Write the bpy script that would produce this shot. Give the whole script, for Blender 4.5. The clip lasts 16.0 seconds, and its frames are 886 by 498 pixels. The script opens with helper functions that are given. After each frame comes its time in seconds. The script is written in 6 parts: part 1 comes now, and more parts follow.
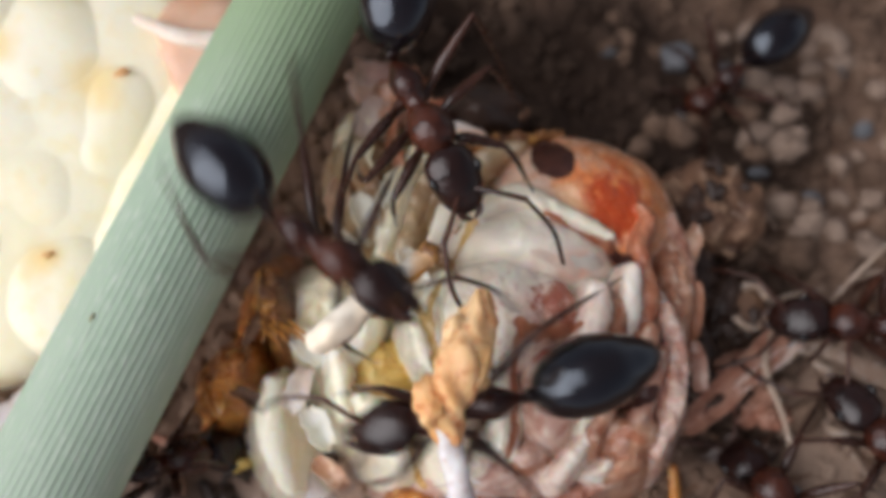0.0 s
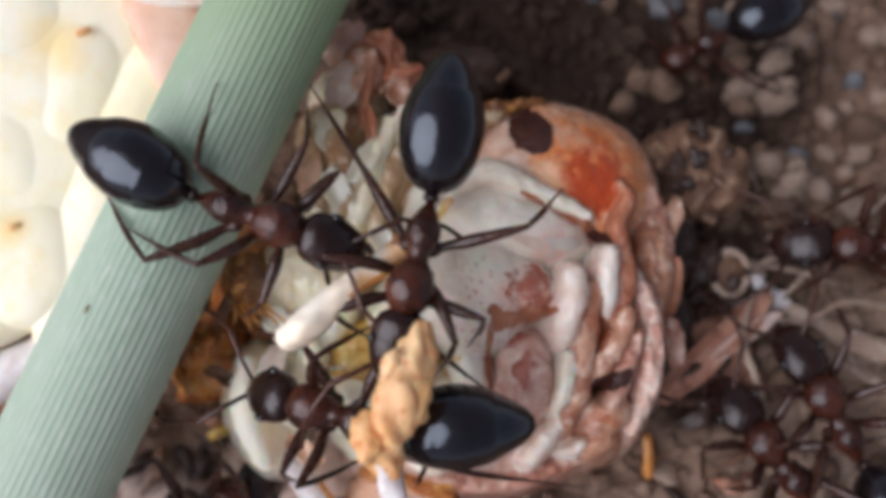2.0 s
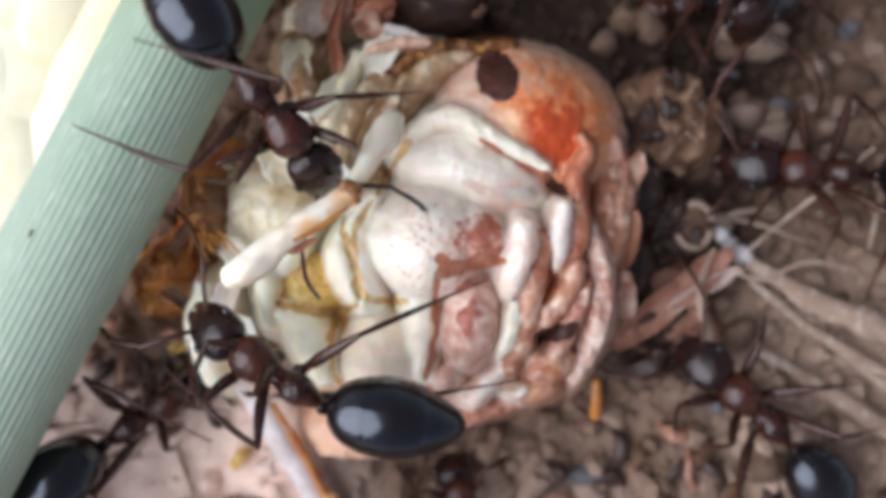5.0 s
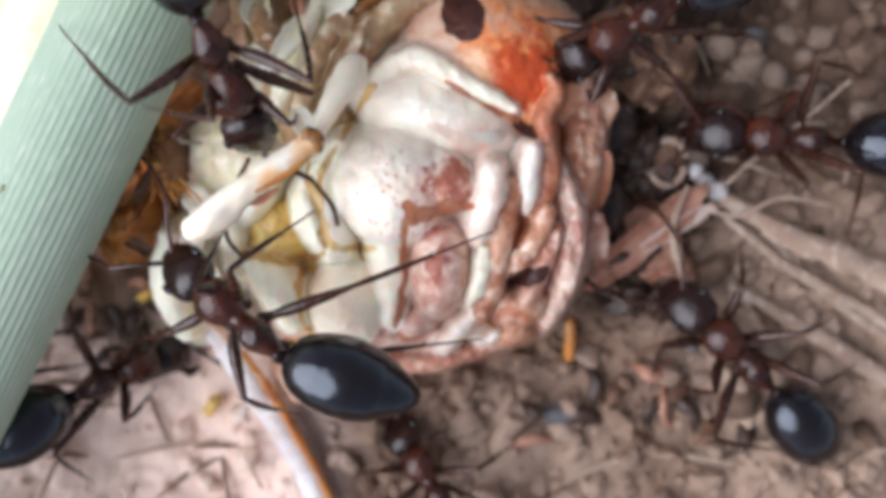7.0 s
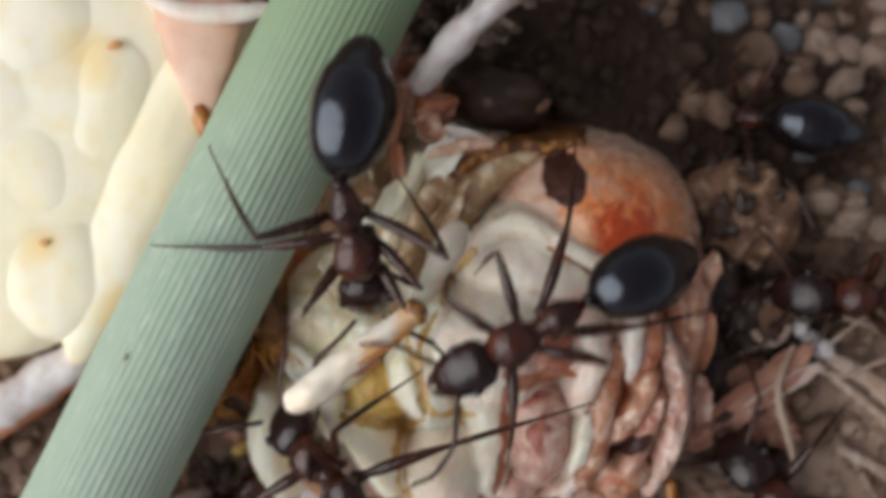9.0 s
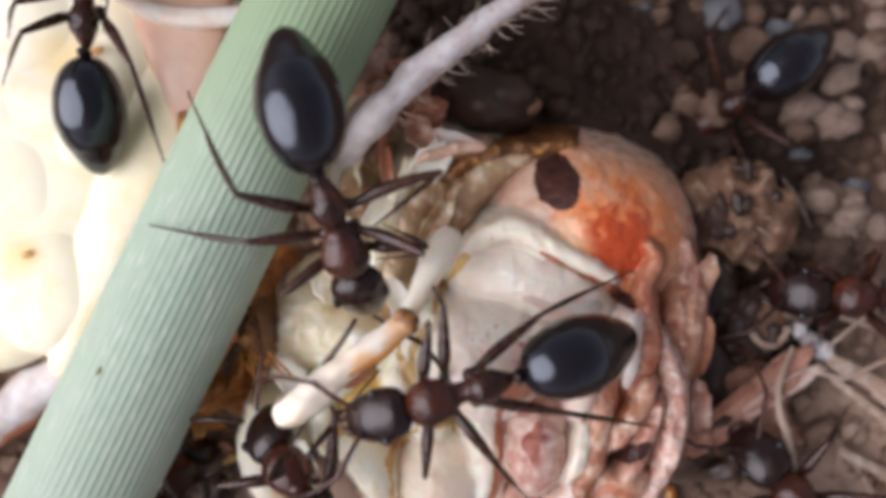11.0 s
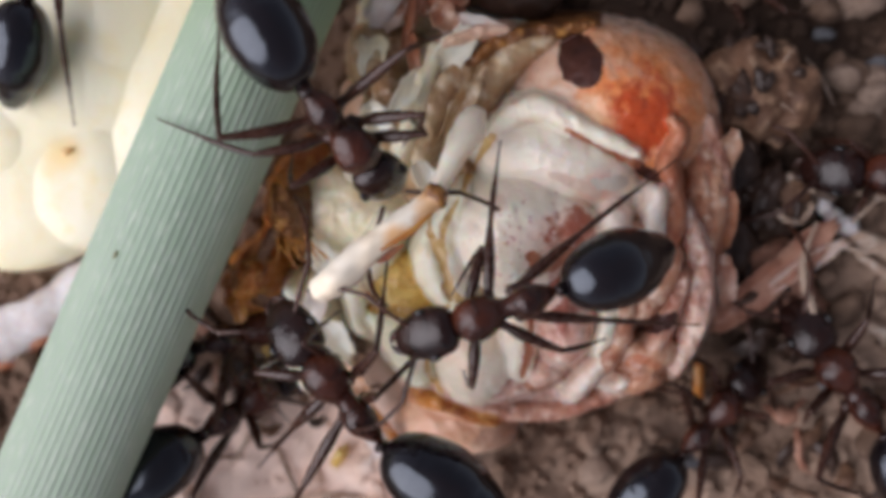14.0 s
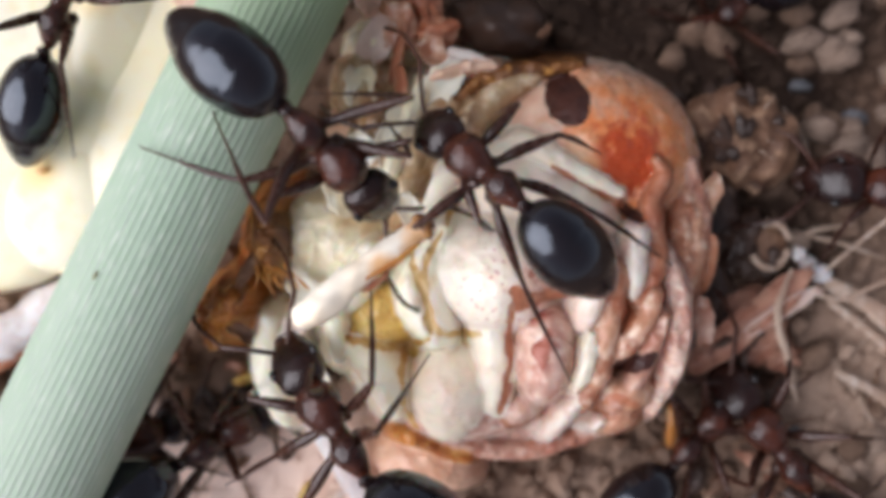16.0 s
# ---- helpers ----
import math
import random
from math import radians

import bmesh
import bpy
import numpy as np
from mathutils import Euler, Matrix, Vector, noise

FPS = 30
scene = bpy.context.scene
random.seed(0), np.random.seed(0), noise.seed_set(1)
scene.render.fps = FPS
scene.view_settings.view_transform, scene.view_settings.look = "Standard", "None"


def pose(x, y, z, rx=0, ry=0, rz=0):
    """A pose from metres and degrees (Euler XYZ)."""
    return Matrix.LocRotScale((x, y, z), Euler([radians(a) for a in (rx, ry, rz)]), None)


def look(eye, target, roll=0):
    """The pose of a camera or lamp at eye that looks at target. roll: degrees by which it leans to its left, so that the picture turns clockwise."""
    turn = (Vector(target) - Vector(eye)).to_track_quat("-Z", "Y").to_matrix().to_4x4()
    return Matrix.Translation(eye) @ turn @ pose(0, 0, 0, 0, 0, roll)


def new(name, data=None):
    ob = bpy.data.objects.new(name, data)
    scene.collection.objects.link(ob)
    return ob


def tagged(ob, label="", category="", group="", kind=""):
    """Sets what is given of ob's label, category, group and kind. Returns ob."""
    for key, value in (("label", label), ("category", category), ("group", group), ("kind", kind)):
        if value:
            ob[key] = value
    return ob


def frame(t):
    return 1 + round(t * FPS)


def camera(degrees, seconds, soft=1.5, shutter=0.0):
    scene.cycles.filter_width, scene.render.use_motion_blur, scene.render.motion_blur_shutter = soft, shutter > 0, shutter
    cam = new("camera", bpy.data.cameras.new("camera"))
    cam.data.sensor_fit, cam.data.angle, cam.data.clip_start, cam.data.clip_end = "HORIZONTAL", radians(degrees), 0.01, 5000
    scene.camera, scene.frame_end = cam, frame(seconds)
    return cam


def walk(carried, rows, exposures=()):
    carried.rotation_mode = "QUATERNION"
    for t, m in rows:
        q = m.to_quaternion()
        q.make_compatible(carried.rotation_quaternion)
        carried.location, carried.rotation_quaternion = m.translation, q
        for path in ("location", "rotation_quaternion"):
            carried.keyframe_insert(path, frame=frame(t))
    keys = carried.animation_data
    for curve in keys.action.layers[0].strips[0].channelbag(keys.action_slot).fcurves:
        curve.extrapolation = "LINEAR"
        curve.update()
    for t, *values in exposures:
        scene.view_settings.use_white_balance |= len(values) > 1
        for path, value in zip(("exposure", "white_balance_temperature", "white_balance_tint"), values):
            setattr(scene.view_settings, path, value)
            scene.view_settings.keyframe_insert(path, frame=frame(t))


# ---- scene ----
MM = 0.001


def mm(x, y, z, rx=0, ry=0, rz=0):
    """A pose from millimetres and degrees."""
    return pose(x * MM, y * MM, z * MM, rx, ry, rz)


# ---- camera ----
cam = camera(42, 16.0, soft=4.8, shutter=0.4)
walk(cam, [
    (0, mm(-4.25, -9.06, 31.97, 13.65, -1.94, -2.45)),
    (0.1, mm(-4.10, -9.24, 31.82, 13.39, -2.45, -2.21)),
    (0.2, mm(-3.82, -9.42, 31.72, 13.08, -3.58, -1.48)),
    (0.5, mm(-4.15, -10.05, 30.89, 12.13, -1.53, -2.44)),
    (1, mm(-5.36, -10.56, 31.26, 11.56, -3.1, 1.15)),
    (1.5, mm(-5.04, -8.35, 31.47, 7.16, -2.45, -0.66)),
    (2, mm(-3.65, -5.83, 31.97, 6.19, -2.29, -2.44)),
    (2.5, mm(-4.12, -5.66, 32.27, 4.69, -2.68, -1.71)),
    (3, mm(-2.82, -6.31, 31.92, 5.53, -2.46, 2.08)),
    (3.5, mm(-1.86, -5.76, 32.19, 3.43, -2.64, 1.05)),
    (4, mm(-1.8, -5.77, 32.21, 1.75, -0.8, 1.68)),
    (4.2, mm(-1.51, -5.15, 32.3, 1.34, -0.68, 1.81)),
    (6.3, mm(-1.45, -3.45, 32.3, -4.26, 0.23, 0.3)),
    (6.5, mm(-1.24, -3.44, 32.26, -4.55, 0.15, 0.25)),
    (7, mm(-1.01, -3.16, 31.78, -4.95, -1, 0.36)),
    (7.5, mm(-0.75, -2.8, 31.87, -5.24, -0.07, 1.34)),
    (8, mm(-1.71, -3.14, 31.57, -6.06, 2.23, 0.46)),
    (8.5, mm(-1.78, -4.2, 31.95, -2.57, 5.66, 1.65)),
    (9, mm(-1.72, -1.22, 31.4, -0.87, 2.54, 0.52)),
    (9.5, mm(-1.31, -0.46, 31.48, -0.54, 1.18, 1.31)),
    (9.7, mm(-2.11, -0.93, 31.28, -0.45, 0.95, 1.17)),
    (11.8, mm(-1.48, -1.1, 30.6, -2.59, 2.82, -0.8)),
    (12, mm(-1.55, -1.18, 30.52, -2.97, 2.4, -0.69)),
    (12.5, mm(-1.88, -1.23, 30.93, -2.25, 3.96, -0.62)),
    (13, mm(-2.43, -1.41, 31.18, -3.1, 3.45, -0.77)),
    (13.5, mm(-1.49, -2.03, 31.26, -4.56, 3, -1.27)),
    (14, mm(-1.54, -2.41, 31.57, -4.07, 3.86, -1.88)),
    (14.5, mm(-1.86, -2.45, 31.4, -3.23, 3.88, -1.02)),
    (15, mm(-2.56, -1.88, 31.13, -1.83, 1.48, 1.2)),
    (15.5, mm(-2.18, -2.09, 31.89, -1.33, 0.64, 0.53)),
    (16, mm(-2.44, -2.82, 31.51, -1.48, 1.22, 0.2)),
], exposures=[(0, -0.48, 6470, 16), (0.5, -0.37, 6220, 16), (1, -0.56, 6220, 16), (1.5, -0.56, 6220, 18), (2.5, -0.19, 6170, 20), (3, -0.14, 6170, 17), (3.5, -0.23, 6070, 16), (4, -0.16, 6070, 16), (6.5, -0.25, 6070, 16), (7, -0.01, 6070, 16), (7.5, -0.03, 6070, 16), (8, -0.40, 6520, 18), (8.5, -0.60, 6520, 14), (9, -0.65, 6520, 14), (9.5, -0.25, 6520, 19), (9.7, -0.25, 6330, 21), (12, -0.15, 6430, 23), (12.5, -0.35, 6430, 23), (13, -0.65, 6470, 17), (13.5, -0.60, 6370, 21), (14, -0.54, 6370, 21), (14.5, -0.45, 6370, 21), (15, -0.34, 6370, 21), (15.5, -0.18, 6320, 19), (16, -0.15, 6320, 19)])

cam.data.dof.use_dof = True
cam.data.dof.focus_distance = 0.0262
cam.data.dof.aperture_fstop = 60

# ---- light: open shade under a bright sky ----
world = bpy.data.worlds.new("daylight")
scene.world = world
world.use_nodes = True
sky = world.node_tree.nodes.new("ShaderNodeTexSky")
sky.sky_type, sky.sun_disc = "NISHITA", False
sky.sun_elevation, sky.sun_rotation = radians(42), radians(256)
background = world.node_tree.nodes["Background"]
background.inputs["Strength"].default_value = 0.095
haze = world.node_tree.nodes.new("ShaderNodeHueSaturation")
haze.inputs["Saturation"].default_value = 0.3
world.node_tree.links.new(sky.outputs["Color"], haze.inputs["Color"])
world.node_tree.links.new(haze.outputs["Color"], background.inputs["Color"])
sun_data = bpy.data.lights.new("sun", "SUN")
sun_data.energy, sun_data.angle, sun_data.color = 4.6, radians(70), (0.985, 0.99, 0.98)
sun = new("sun", sun_data)
sun.matrix_world = look((-0.70, -0.17, 0.65), (0, 0, 0))


# ---- materials ----
def material(name, base, second, scale=2000, mix=0.5, rough=0.5, spec=0.5, bump=0.0, bump_scale=6000,
             fine=None, sss=0.0, radius=(1, 0.5, 0.3), coat=0.0, transmit=0.0, stretch=(1, 1, 1), rough_var=0.1):
    """A two-scale procedural surface: broad patches of a second colour, fine grain, relief and uneven gloss."""
    m = bpy.data.materials.new(name)
    m.use_nodes = True
    t = m.node_tree
    b = t.nodes["Principled BSDF"]
    co = t.nodes.new("ShaderNodeTexCoord")
    mp = t.nodes.new("ShaderNodeMapping")
    mp.inputs["Scale"].default_value = stretch
    t.links.new(co.outputs["Object"], mp.inputs["Vector"])
    broad = t.nodes.new("ShaderNodeTexNoise")
    broad.inputs["Scale"].default_value, broad.inputs["Detail"].default_value = scale, 4
    grain = t.nodes.new("ShaderNodeTexNoise")
    grain.inputs["Scale"].default_value, grain.inputs["Detail"].default_value = bump_scale, 5
    for n in (broad, grain):
        t.links.new(mp.outputs["Vector"], n.inputs["Vector"])
    ramp = t.nodes.new("ShaderNodeMapRange")
    ramp.inputs["From Min"].default_value, ramp.inputs["From Max"].default_value = 0.5 - 0.22 * (0.4 + mix), 0.62 + 0.3 * (0.6 - mix)
    t.links.new(broad.outputs["Fac"], ramp.inputs["Value"])
    mixer = t.nodes.new("ShaderNodeMix")
    mixer.data_type = "RGBA"
    mixer.inputs["A"].default_value, mixer.inputs["B"].default_value = (*base, 1), (*second, 1)
    t.links.new(ramp.outputs["Result"], mixer.inputs["Factor"])
    out = mixer.outputs["Result"]
    if fine:
        m2 = t.nodes.new("ShaderNodeMix")
        m2.data_type = "RGBA"
        r2 = t.nodes.new("ShaderNodeMapRange")
        r2.inputs["From Min"].default_value, r2.inputs["From Max"].default_value = 0.52, 0.72
        t.links.new(grain.outputs["Fac"], r2.inputs["Value"])
        t.links.new(r2.outputs["Result"], m2.inputs["Factor"])
        t.links.new(out, m2.inputs["A"])
        m2.inputs["B"].default_value = (*fine, 1)
        out = m2.outputs["Result"]
    t.links.new(out, b.inputs["Base Color"])
    rr = t.nodes.new("ShaderNodeMapRange")
    rr.inputs["To Min"].default_value, rr.inputs["To Max"].default_value = max(rough - rough_var, 0.03), min(rough + rough_var, 1)
    t.links.new(grain.outputs["Fac"], rr.inputs["Value"])
    t.links.new(rr.outputs["Result"], b.inputs["Roughness"])
    b.inputs["Specular IOR Level"].default_value = spec
    b.inputs["Coat Weight"].default_value = coat
    b.inputs["Coat Roughness"].default_value = 0.15
    b.inputs["Transmission Weight"].default_value = transmit
    if sss:
        b.inputs["Subsurface Weight"].default_value = sss
        b.inputs["Subsurface Radius"].default_value = radius
        b.inputs["Subsurface Scale"].default_value = 0.0009
    if bump:
        bp = t.nodes.new("ShaderNodeBump")
        bp.inputs["Strength"].default_value, bp.inputs["Distance"].default_value = 0.8, bump * MM
        t.links.new(grain.outputs["Fac"], bp.inputs["Height"])
        t.links.new(bp.outputs["Normal"], b.inputs["Normal"])
    return m


def stain(m, colour, spots, edge=0.35, wobble=0.5, scale=1500):
    """Adds stains, and shade painted as spots, with a ragged outline to a material: (x, y, z, radius) each, in
    millimetres of the object's space.
    """
    t = m.node_tree
    b = t.nodes["Principled BSDF"]
    co = t.nodes.new("ShaderNodeTexCoord")
    n = t.nodes.new("ShaderNodeTexNoise")
    n.inputs["Scale"].default_value, n.inputs["Detail"].default_value = scale, 5
    t.links.new(co.outputs["Object"], n.inputs["Vector"])
    total = None
    for x, y, z, r in spots:
        d = t.nodes.new("ShaderNodeVectorMath")
        d.operation = "DISTANCE"
        d.inputs[1].default_value = (x * MM, y * MM, z * MM)
        t.links.new(co.outputs["Object"], d.inputs[0])
        w = t.nodes.new("ShaderNodeMath")
        w.operation = "MULTIPLY_ADD"
        t.links.new(n.outputs["Fac"], w.inputs[0])
        w.inputs[1].default_value = wobble * r * 2 * MM
        t.links.new(d.outputs["Value"], w.inputs[2])
        g = t.nodes.new("ShaderNodeMapRange")
        g.interpolation_type = "SMOOTHSTEP"
        off = r * (1 + wobble)
        g.inputs["From Min"].default_value, g.inputs["From Max"].default_value = (off + edge * r) * MM, (off - edge * r) * MM
        t.links.new(w.outputs["Value"], g.inputs["Value"])
        if total is None:
            total = g.outputs["Result"]
        else:
            a = t.nodes.new("ShaderNodeMath")
            a.operation = "MAXIMUM"
            t.links.new(total, a.inputs[0])
            t.links.new(g.outputs["Result"], a.inputs[1])
            total = a.outputs["Value"]
    mixer = t.nodes.new("ShaderNodeMix")
    mixer.data_type = "RGBA"
    link = b.inputs["Base Color"].links[0]
    t.links.new(link.from_socket, mixer.inputs["A"])
    mixer.inputs["B"].default_value = (*colour, 1)
    t.links.new(total, mixer.inputs["Factor"])
    t.links.new(mixer.outputs["Result"], b.inputs["Base Color"])
    return m


def speckle(m, colour, centre, reach, scale=3600, size=0.3):
    """Adds round specks within reach (mm) of a centre to a material."""
    t = m.node_tree
    b = t.nodes["Principled BSDF"]
    co = t.nodes.new("ShaderNodeTexCoord")
    v = t.nodes.new("ShaderNodeTexVoronoi")
    v.inputs["Scale"].default_value = scale
    t.links.new(co.outputs["Object"], v.inputs["Vector"])
    d = t.nodes.new("ShaderNodeVectorMath")
    d.operation = "DISTANCE"
    d.inputs[1].default_value = [c * MM for c in centre]
    t.links.new(co.outputs["Object"], d.inputs[0])
    near = t.nodes.new("ShaderNodeMapRange")
    near.inputs["From Min"].default_value, near.inputs["From Max"].default_value = 0, reach * MM
    near.inputs["To Min"].default_value, near.inputs["To Max"].default_value = size, 0
    t.links.new(d.outputs["Value"], near.inputs["Value"])
    g = t.nodes.new("ShaderNodeMath")
    g.operation = "SUBTRACT"
    t.links.new(near.outputs["Result"], g.inputs[0])
    t.links.new(v.outputs["Distance"], g.inputs[1])
    r = t.nodes.new("ShaderNodeMapRange")
    r.inputs["From Min"].default_value, r.inputs["From Max"].default_value = -0.06, 0.1
    t.links.new(g.outputs["Value"], r.inputs["Value"])
    mixer = t.nodes.new("ShaderNodeMix")
    mixer.data_type = "RGBA"
    t.links.new(b.inputs["Base Color"].links[0].from_socket, mixer.inputs["A"])
    mixer.inputs["B"].default_value = (*colour, 1)
    t.links.new(r.outputs["Result"], mixer.inputs["Factor"])
    t.links.new(mixer.outputs["Result"], b.inputs["Base Color"])
    return m


ANT_GASTER = material("black_chitin", (0.004, 0.004, 0.006), (0.012, 0.005, 0.004), 700, 0.4, 0.16, 0.75, 0.06, 1500, rough_var=0.12, stretch=(0.3, 1, 1))
grooves = ANT_GASTER.node_tree.nodes.new("ShaderNodeTangent")
grooves.direction_type, grooves.axis = "RADIAL", "X"
gloss = ANT_GASTER.node_tree.nodes["Principled BSDF"]
ANT_GASTER.node_tree.links.new(grooves.outputs["Tangent"], gloss.inputs["Tangent"])
gloss.inputs["Anisotropic"].default_value, gloss.inputs["Anisotropic Rotation"].default_value = 0.45, 0.25
gloss.inputs["Coat Weight"].default_value, gloss.inputs["Coat Roughness"].default_value = 0.15, 0.12
# The blue of the sky's reflection is put into the gloss tint
gloss.inputs["Specular Tint"].default_value = (0.74, 0.86, 1.0, 1)
ANT_BODY = material("brown_chitin", (0.008, 0.004, 0.004), (0.030, 0.010, 0.007), 650, 0.5, 0.2, 0.5, 0.07, 3600, (0.005, 0.003, 0.003), rough_var=0.16)
ANT_MESO = material("red_brown_chitin", (0.010, 0.004, 0.004), (0.095, 0.024, 0.011), 900, 0.5, 0.22, 0.5, 0.11, 3200, (0.006, 0.003, 0.003), rough_var=0.18)
ANT_LEG = material("leg_chitin", (0.014, 0.007, 0.006), (0.070, 0.024, 0.013), 600, 0.5, 0.28, 0.5, 0.015, 6000)
ANT_EYE = material("compound_eye", (0.006, 0.006, 0.007), (0.012, 0.010, 0.010), 4000, 0.4, 0.2, 0.6, 0.006, 30000)
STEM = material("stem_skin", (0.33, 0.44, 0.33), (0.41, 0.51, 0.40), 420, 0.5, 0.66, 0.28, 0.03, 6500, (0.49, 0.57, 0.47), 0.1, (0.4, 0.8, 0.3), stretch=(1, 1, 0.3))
# Upper end: greener skin, with the shade there painted into the colour
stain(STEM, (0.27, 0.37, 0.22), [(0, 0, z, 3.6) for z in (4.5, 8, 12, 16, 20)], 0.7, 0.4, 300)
SCAR = material("stem_scar", (0.36, 0.38, 0.24), (0.26, 0.24, 0.15), 2500, 0.5, 0.7, 0.2, 0.02, 5000)
CREAM = material("cream_flesh", (0.92, 0.86, 0.71), (0.89, 0.75, 0.60), 1300, 0.5, 0.26, 0.5, 0.05, 2600, (0.87, 0.74, 0.61), 0.45)
CREAM_YELLOW = material("yellow_flesh", (0.93, 0.87, 0.66), (0.93, 0.89, 0.77), 900, 0.5, 0.22, 0.5, 0.03, 2500, (0.90, 0.80, 0.56), 0.45)
BELLY = material("belly_flesh", (0.89, 0.80, 0.64), (0.83, 0.63, 0.50), 900, 0.5, 0.32, 0.5, 0.03, 4200, None, 0.45)
stain(BELLY, (0.40, 0.10, 0.05), [(0.6, -5.0, 4.0, 1.1), (0.3, -6.8, 3.8, 1.2), (1.4, -6.0, 3.5, 1.3), (-0.9, -5.2, 4.0, 0.6), (-0.9, -7.0, 3.8, 0.6)], 0.5, 0.5, 1400)
stain(BELLY, (0.60, 0.36, 0.09), [(-3.0, -4.6, 3.8, 0.8), (-4.2, -5.4, 3.0, 1.3), (-3.0, -6.0, 3.9, 0.7)], 0.5, 0.5, 1400)
MEMBRANE = material("yellowish_membrane", (0.93, 0.87, 0.68), (0.85, 0.70, 0.44), 800, 0.45, 0.16, 0.5, 0.05, 1900, (0.94, 0.90, 0.76), 0.35)
FLAP = material("amber_membrane", (0.58, 0.43, 0.25), (0.36, 0.20, 0.10), 700, 0.5, 0.2, 0.5, 0.06, 2000, (0.78, 0.66, 0.48), 0.25)
MATTED = material("matted_skin", (0.30, 0.125, 0.035), (0.10, 0.035, 0.015), 900, 0.55, 0.4, 0.4, 0.06, 2600, (0.50, 0.24, 0.06), 0.1)
SEAM = material("amber_fluid", (0.76, 0.52, 0.22), (0.56, 0.30, 0.09), 1500, 0.5, 0.13, 0.5, 0.02, 2600, (0.84, 0.66, 0.38), 0.3)
PINK = material("pink_flesh", (0.62, 0.37, 0.28), (0.36, 0.13, 0.08), 1500, 0.55, 0.32, 0.5, 0.10, 2400, (0.78, 0.57, 0.46), 0.3)
TAN = material("tan_flesh", (0.60, 0.33, 0.21), (0.36, 0.13, 0.07), 1600, 0.5, 0.32, 0.5, 0.06, 2600, (0.78, 0.57, 0.44), 0.3)
RUST = material("rusty_flesh", (0.34, 0.095, 0.045), (0.48, 0.19, 0.10), 2200, 0.5, 0.36, 0.5, 0.05, 3200, (0.54, 0.29, 0.19), 0.2)
AMBER = material("amber_flesh", (0.62, 0.26, 0.05), (0.32, 0.09, 0.025), 900, 0.5, 0.3, 0.5, 0.04, 3600, (0.62, 0.34, 0.10), 0.25)
ORANGE = material("orange_pulp", (0.76, 0.35, 0.11), (0.86, 0.56, 0.30), 900, 0.5, 0.4, 0.4, 0.04, 3000, (0.58, 0.19, 0.06), 0.3)
WHITE = material("white_cuticle", (0.88, 0.82, 0.74), (0.80, 0.62, 0.52), 1300, 0.45, 0.28, 0.5, 0.03, 3000, (0.80, 0.64, 0.54), 0.35)
LIMB_SKIN = material("limb_cuticle", (0.95, 0.90, 0.78), (0.93, 0.78, 0.58), 900, 0.3, 0.35, 0.5, 0.02, 4000)
stain(LIMB_SKIN, (0.78, 0.46, 0.22), [(-3.5, -3.25, 6.5, 0.4), (-4.25, -3.85, 6.8, 0.28), (-4.7, -4.3, 6.5, 0.2)], 0.6, 0.8, 2200)
CHALK = material("chalky_shaft", (0.80, 0.78, 0.78), (0.52, 0.44, 0.42), 1500, 0.3, 0.5, 0.4, 0.03, 5000, (0.62, 0.52, 0.48), 0.2)
WAX = material("pale_yellow_wax", (0.97, 0.87, 0.58), (0.97, 0.91, 0.72), 350, 0.5, 0.4, 0.35, 0.03, 1800, (0.96, 0.84, 0.54), 0.15)
stain(WAX, (0.93, 0.72, 0.36), [(0.4, -1.7, 2.0, 0.5), (-2.4, 1.2, 2.0, 0.8), (1.6, 3.2, 2.0, 0.7), (2.6, -3.4, 1.6, 0.6), (-1.2, 4.6, 2.0, 0.6)], 0.8, 0.9, 1100)
HEAD = material("head_flesh", (0.86, 0.67, 0.54), (0.78, 0.44, 0.29), 1500, 0.5, 0.28, 0.5, 0.03, 2800, (0.86, 0.58, 0.42), 0.35)
stain(HEAD, (0.74, 0.36, 0.20), [(2.29, 0.06, 3.6, 1.2), (1.18, 0.74, 3.7, 1.0), (2.6, -1.26, 3.5, 1.1), (1.70, 0.47, 3.9, 0.9), (0.3, 1.0, 3.2, 0.8)], 0.6, 0.9, 2200)
stain(HEAD, (0.80, 0.27, 0.09), [(1.54, -1.19, 4.1, 1.28), (0.62, -1.04, 4.1, 0.74), (1.74, 0.05, 4.1, 0.68), (0.90, 0.66, 4.1, 0.54), (0.37, -0.64, 4.1, 0.47)], 0.5, 1.1, 2600)
stain(HEAD, (0.56, 0.085, 0.022), [(1.38, -1.35, 4.1, 0.84), (0.88, -1.21, 4.1, 0.47), (1.61, -0.01, 4.1, 0.35), (1.87, -0.41, 4.1, 0.27), (1.03, 0.46, 4.1, 0.24), (1.99, -1.46, 4.1, 0.41)], 0.35, 1.2, 3000)
stain(HEAD, (0.86, 0.52, 0.30), [(0.2, -1.35, 4.1, 0.5)], 0.6, 0.8, 1500)
THORAX = material("speckled_flesh", (0.93, 0.88, 0.76), (0.90, 0.79, 0.67), 900, 0.5, 0.2, 0.5, 0.03, 2600, (0.89, 0.78, 0.67), 0.45)
stain(THORAX, (0.78, 0.46, 0.36), [(-0.5, -4.3, 4.8, 0.75), (0.2, -3.0, 4.4, 0.4)], 0.7, 0.6, 1300)
speckle(THORAX, (0.46, 0.17, 0.12), (-0.6, -4.1, 4.9), 1.7, 3200, 0.5)
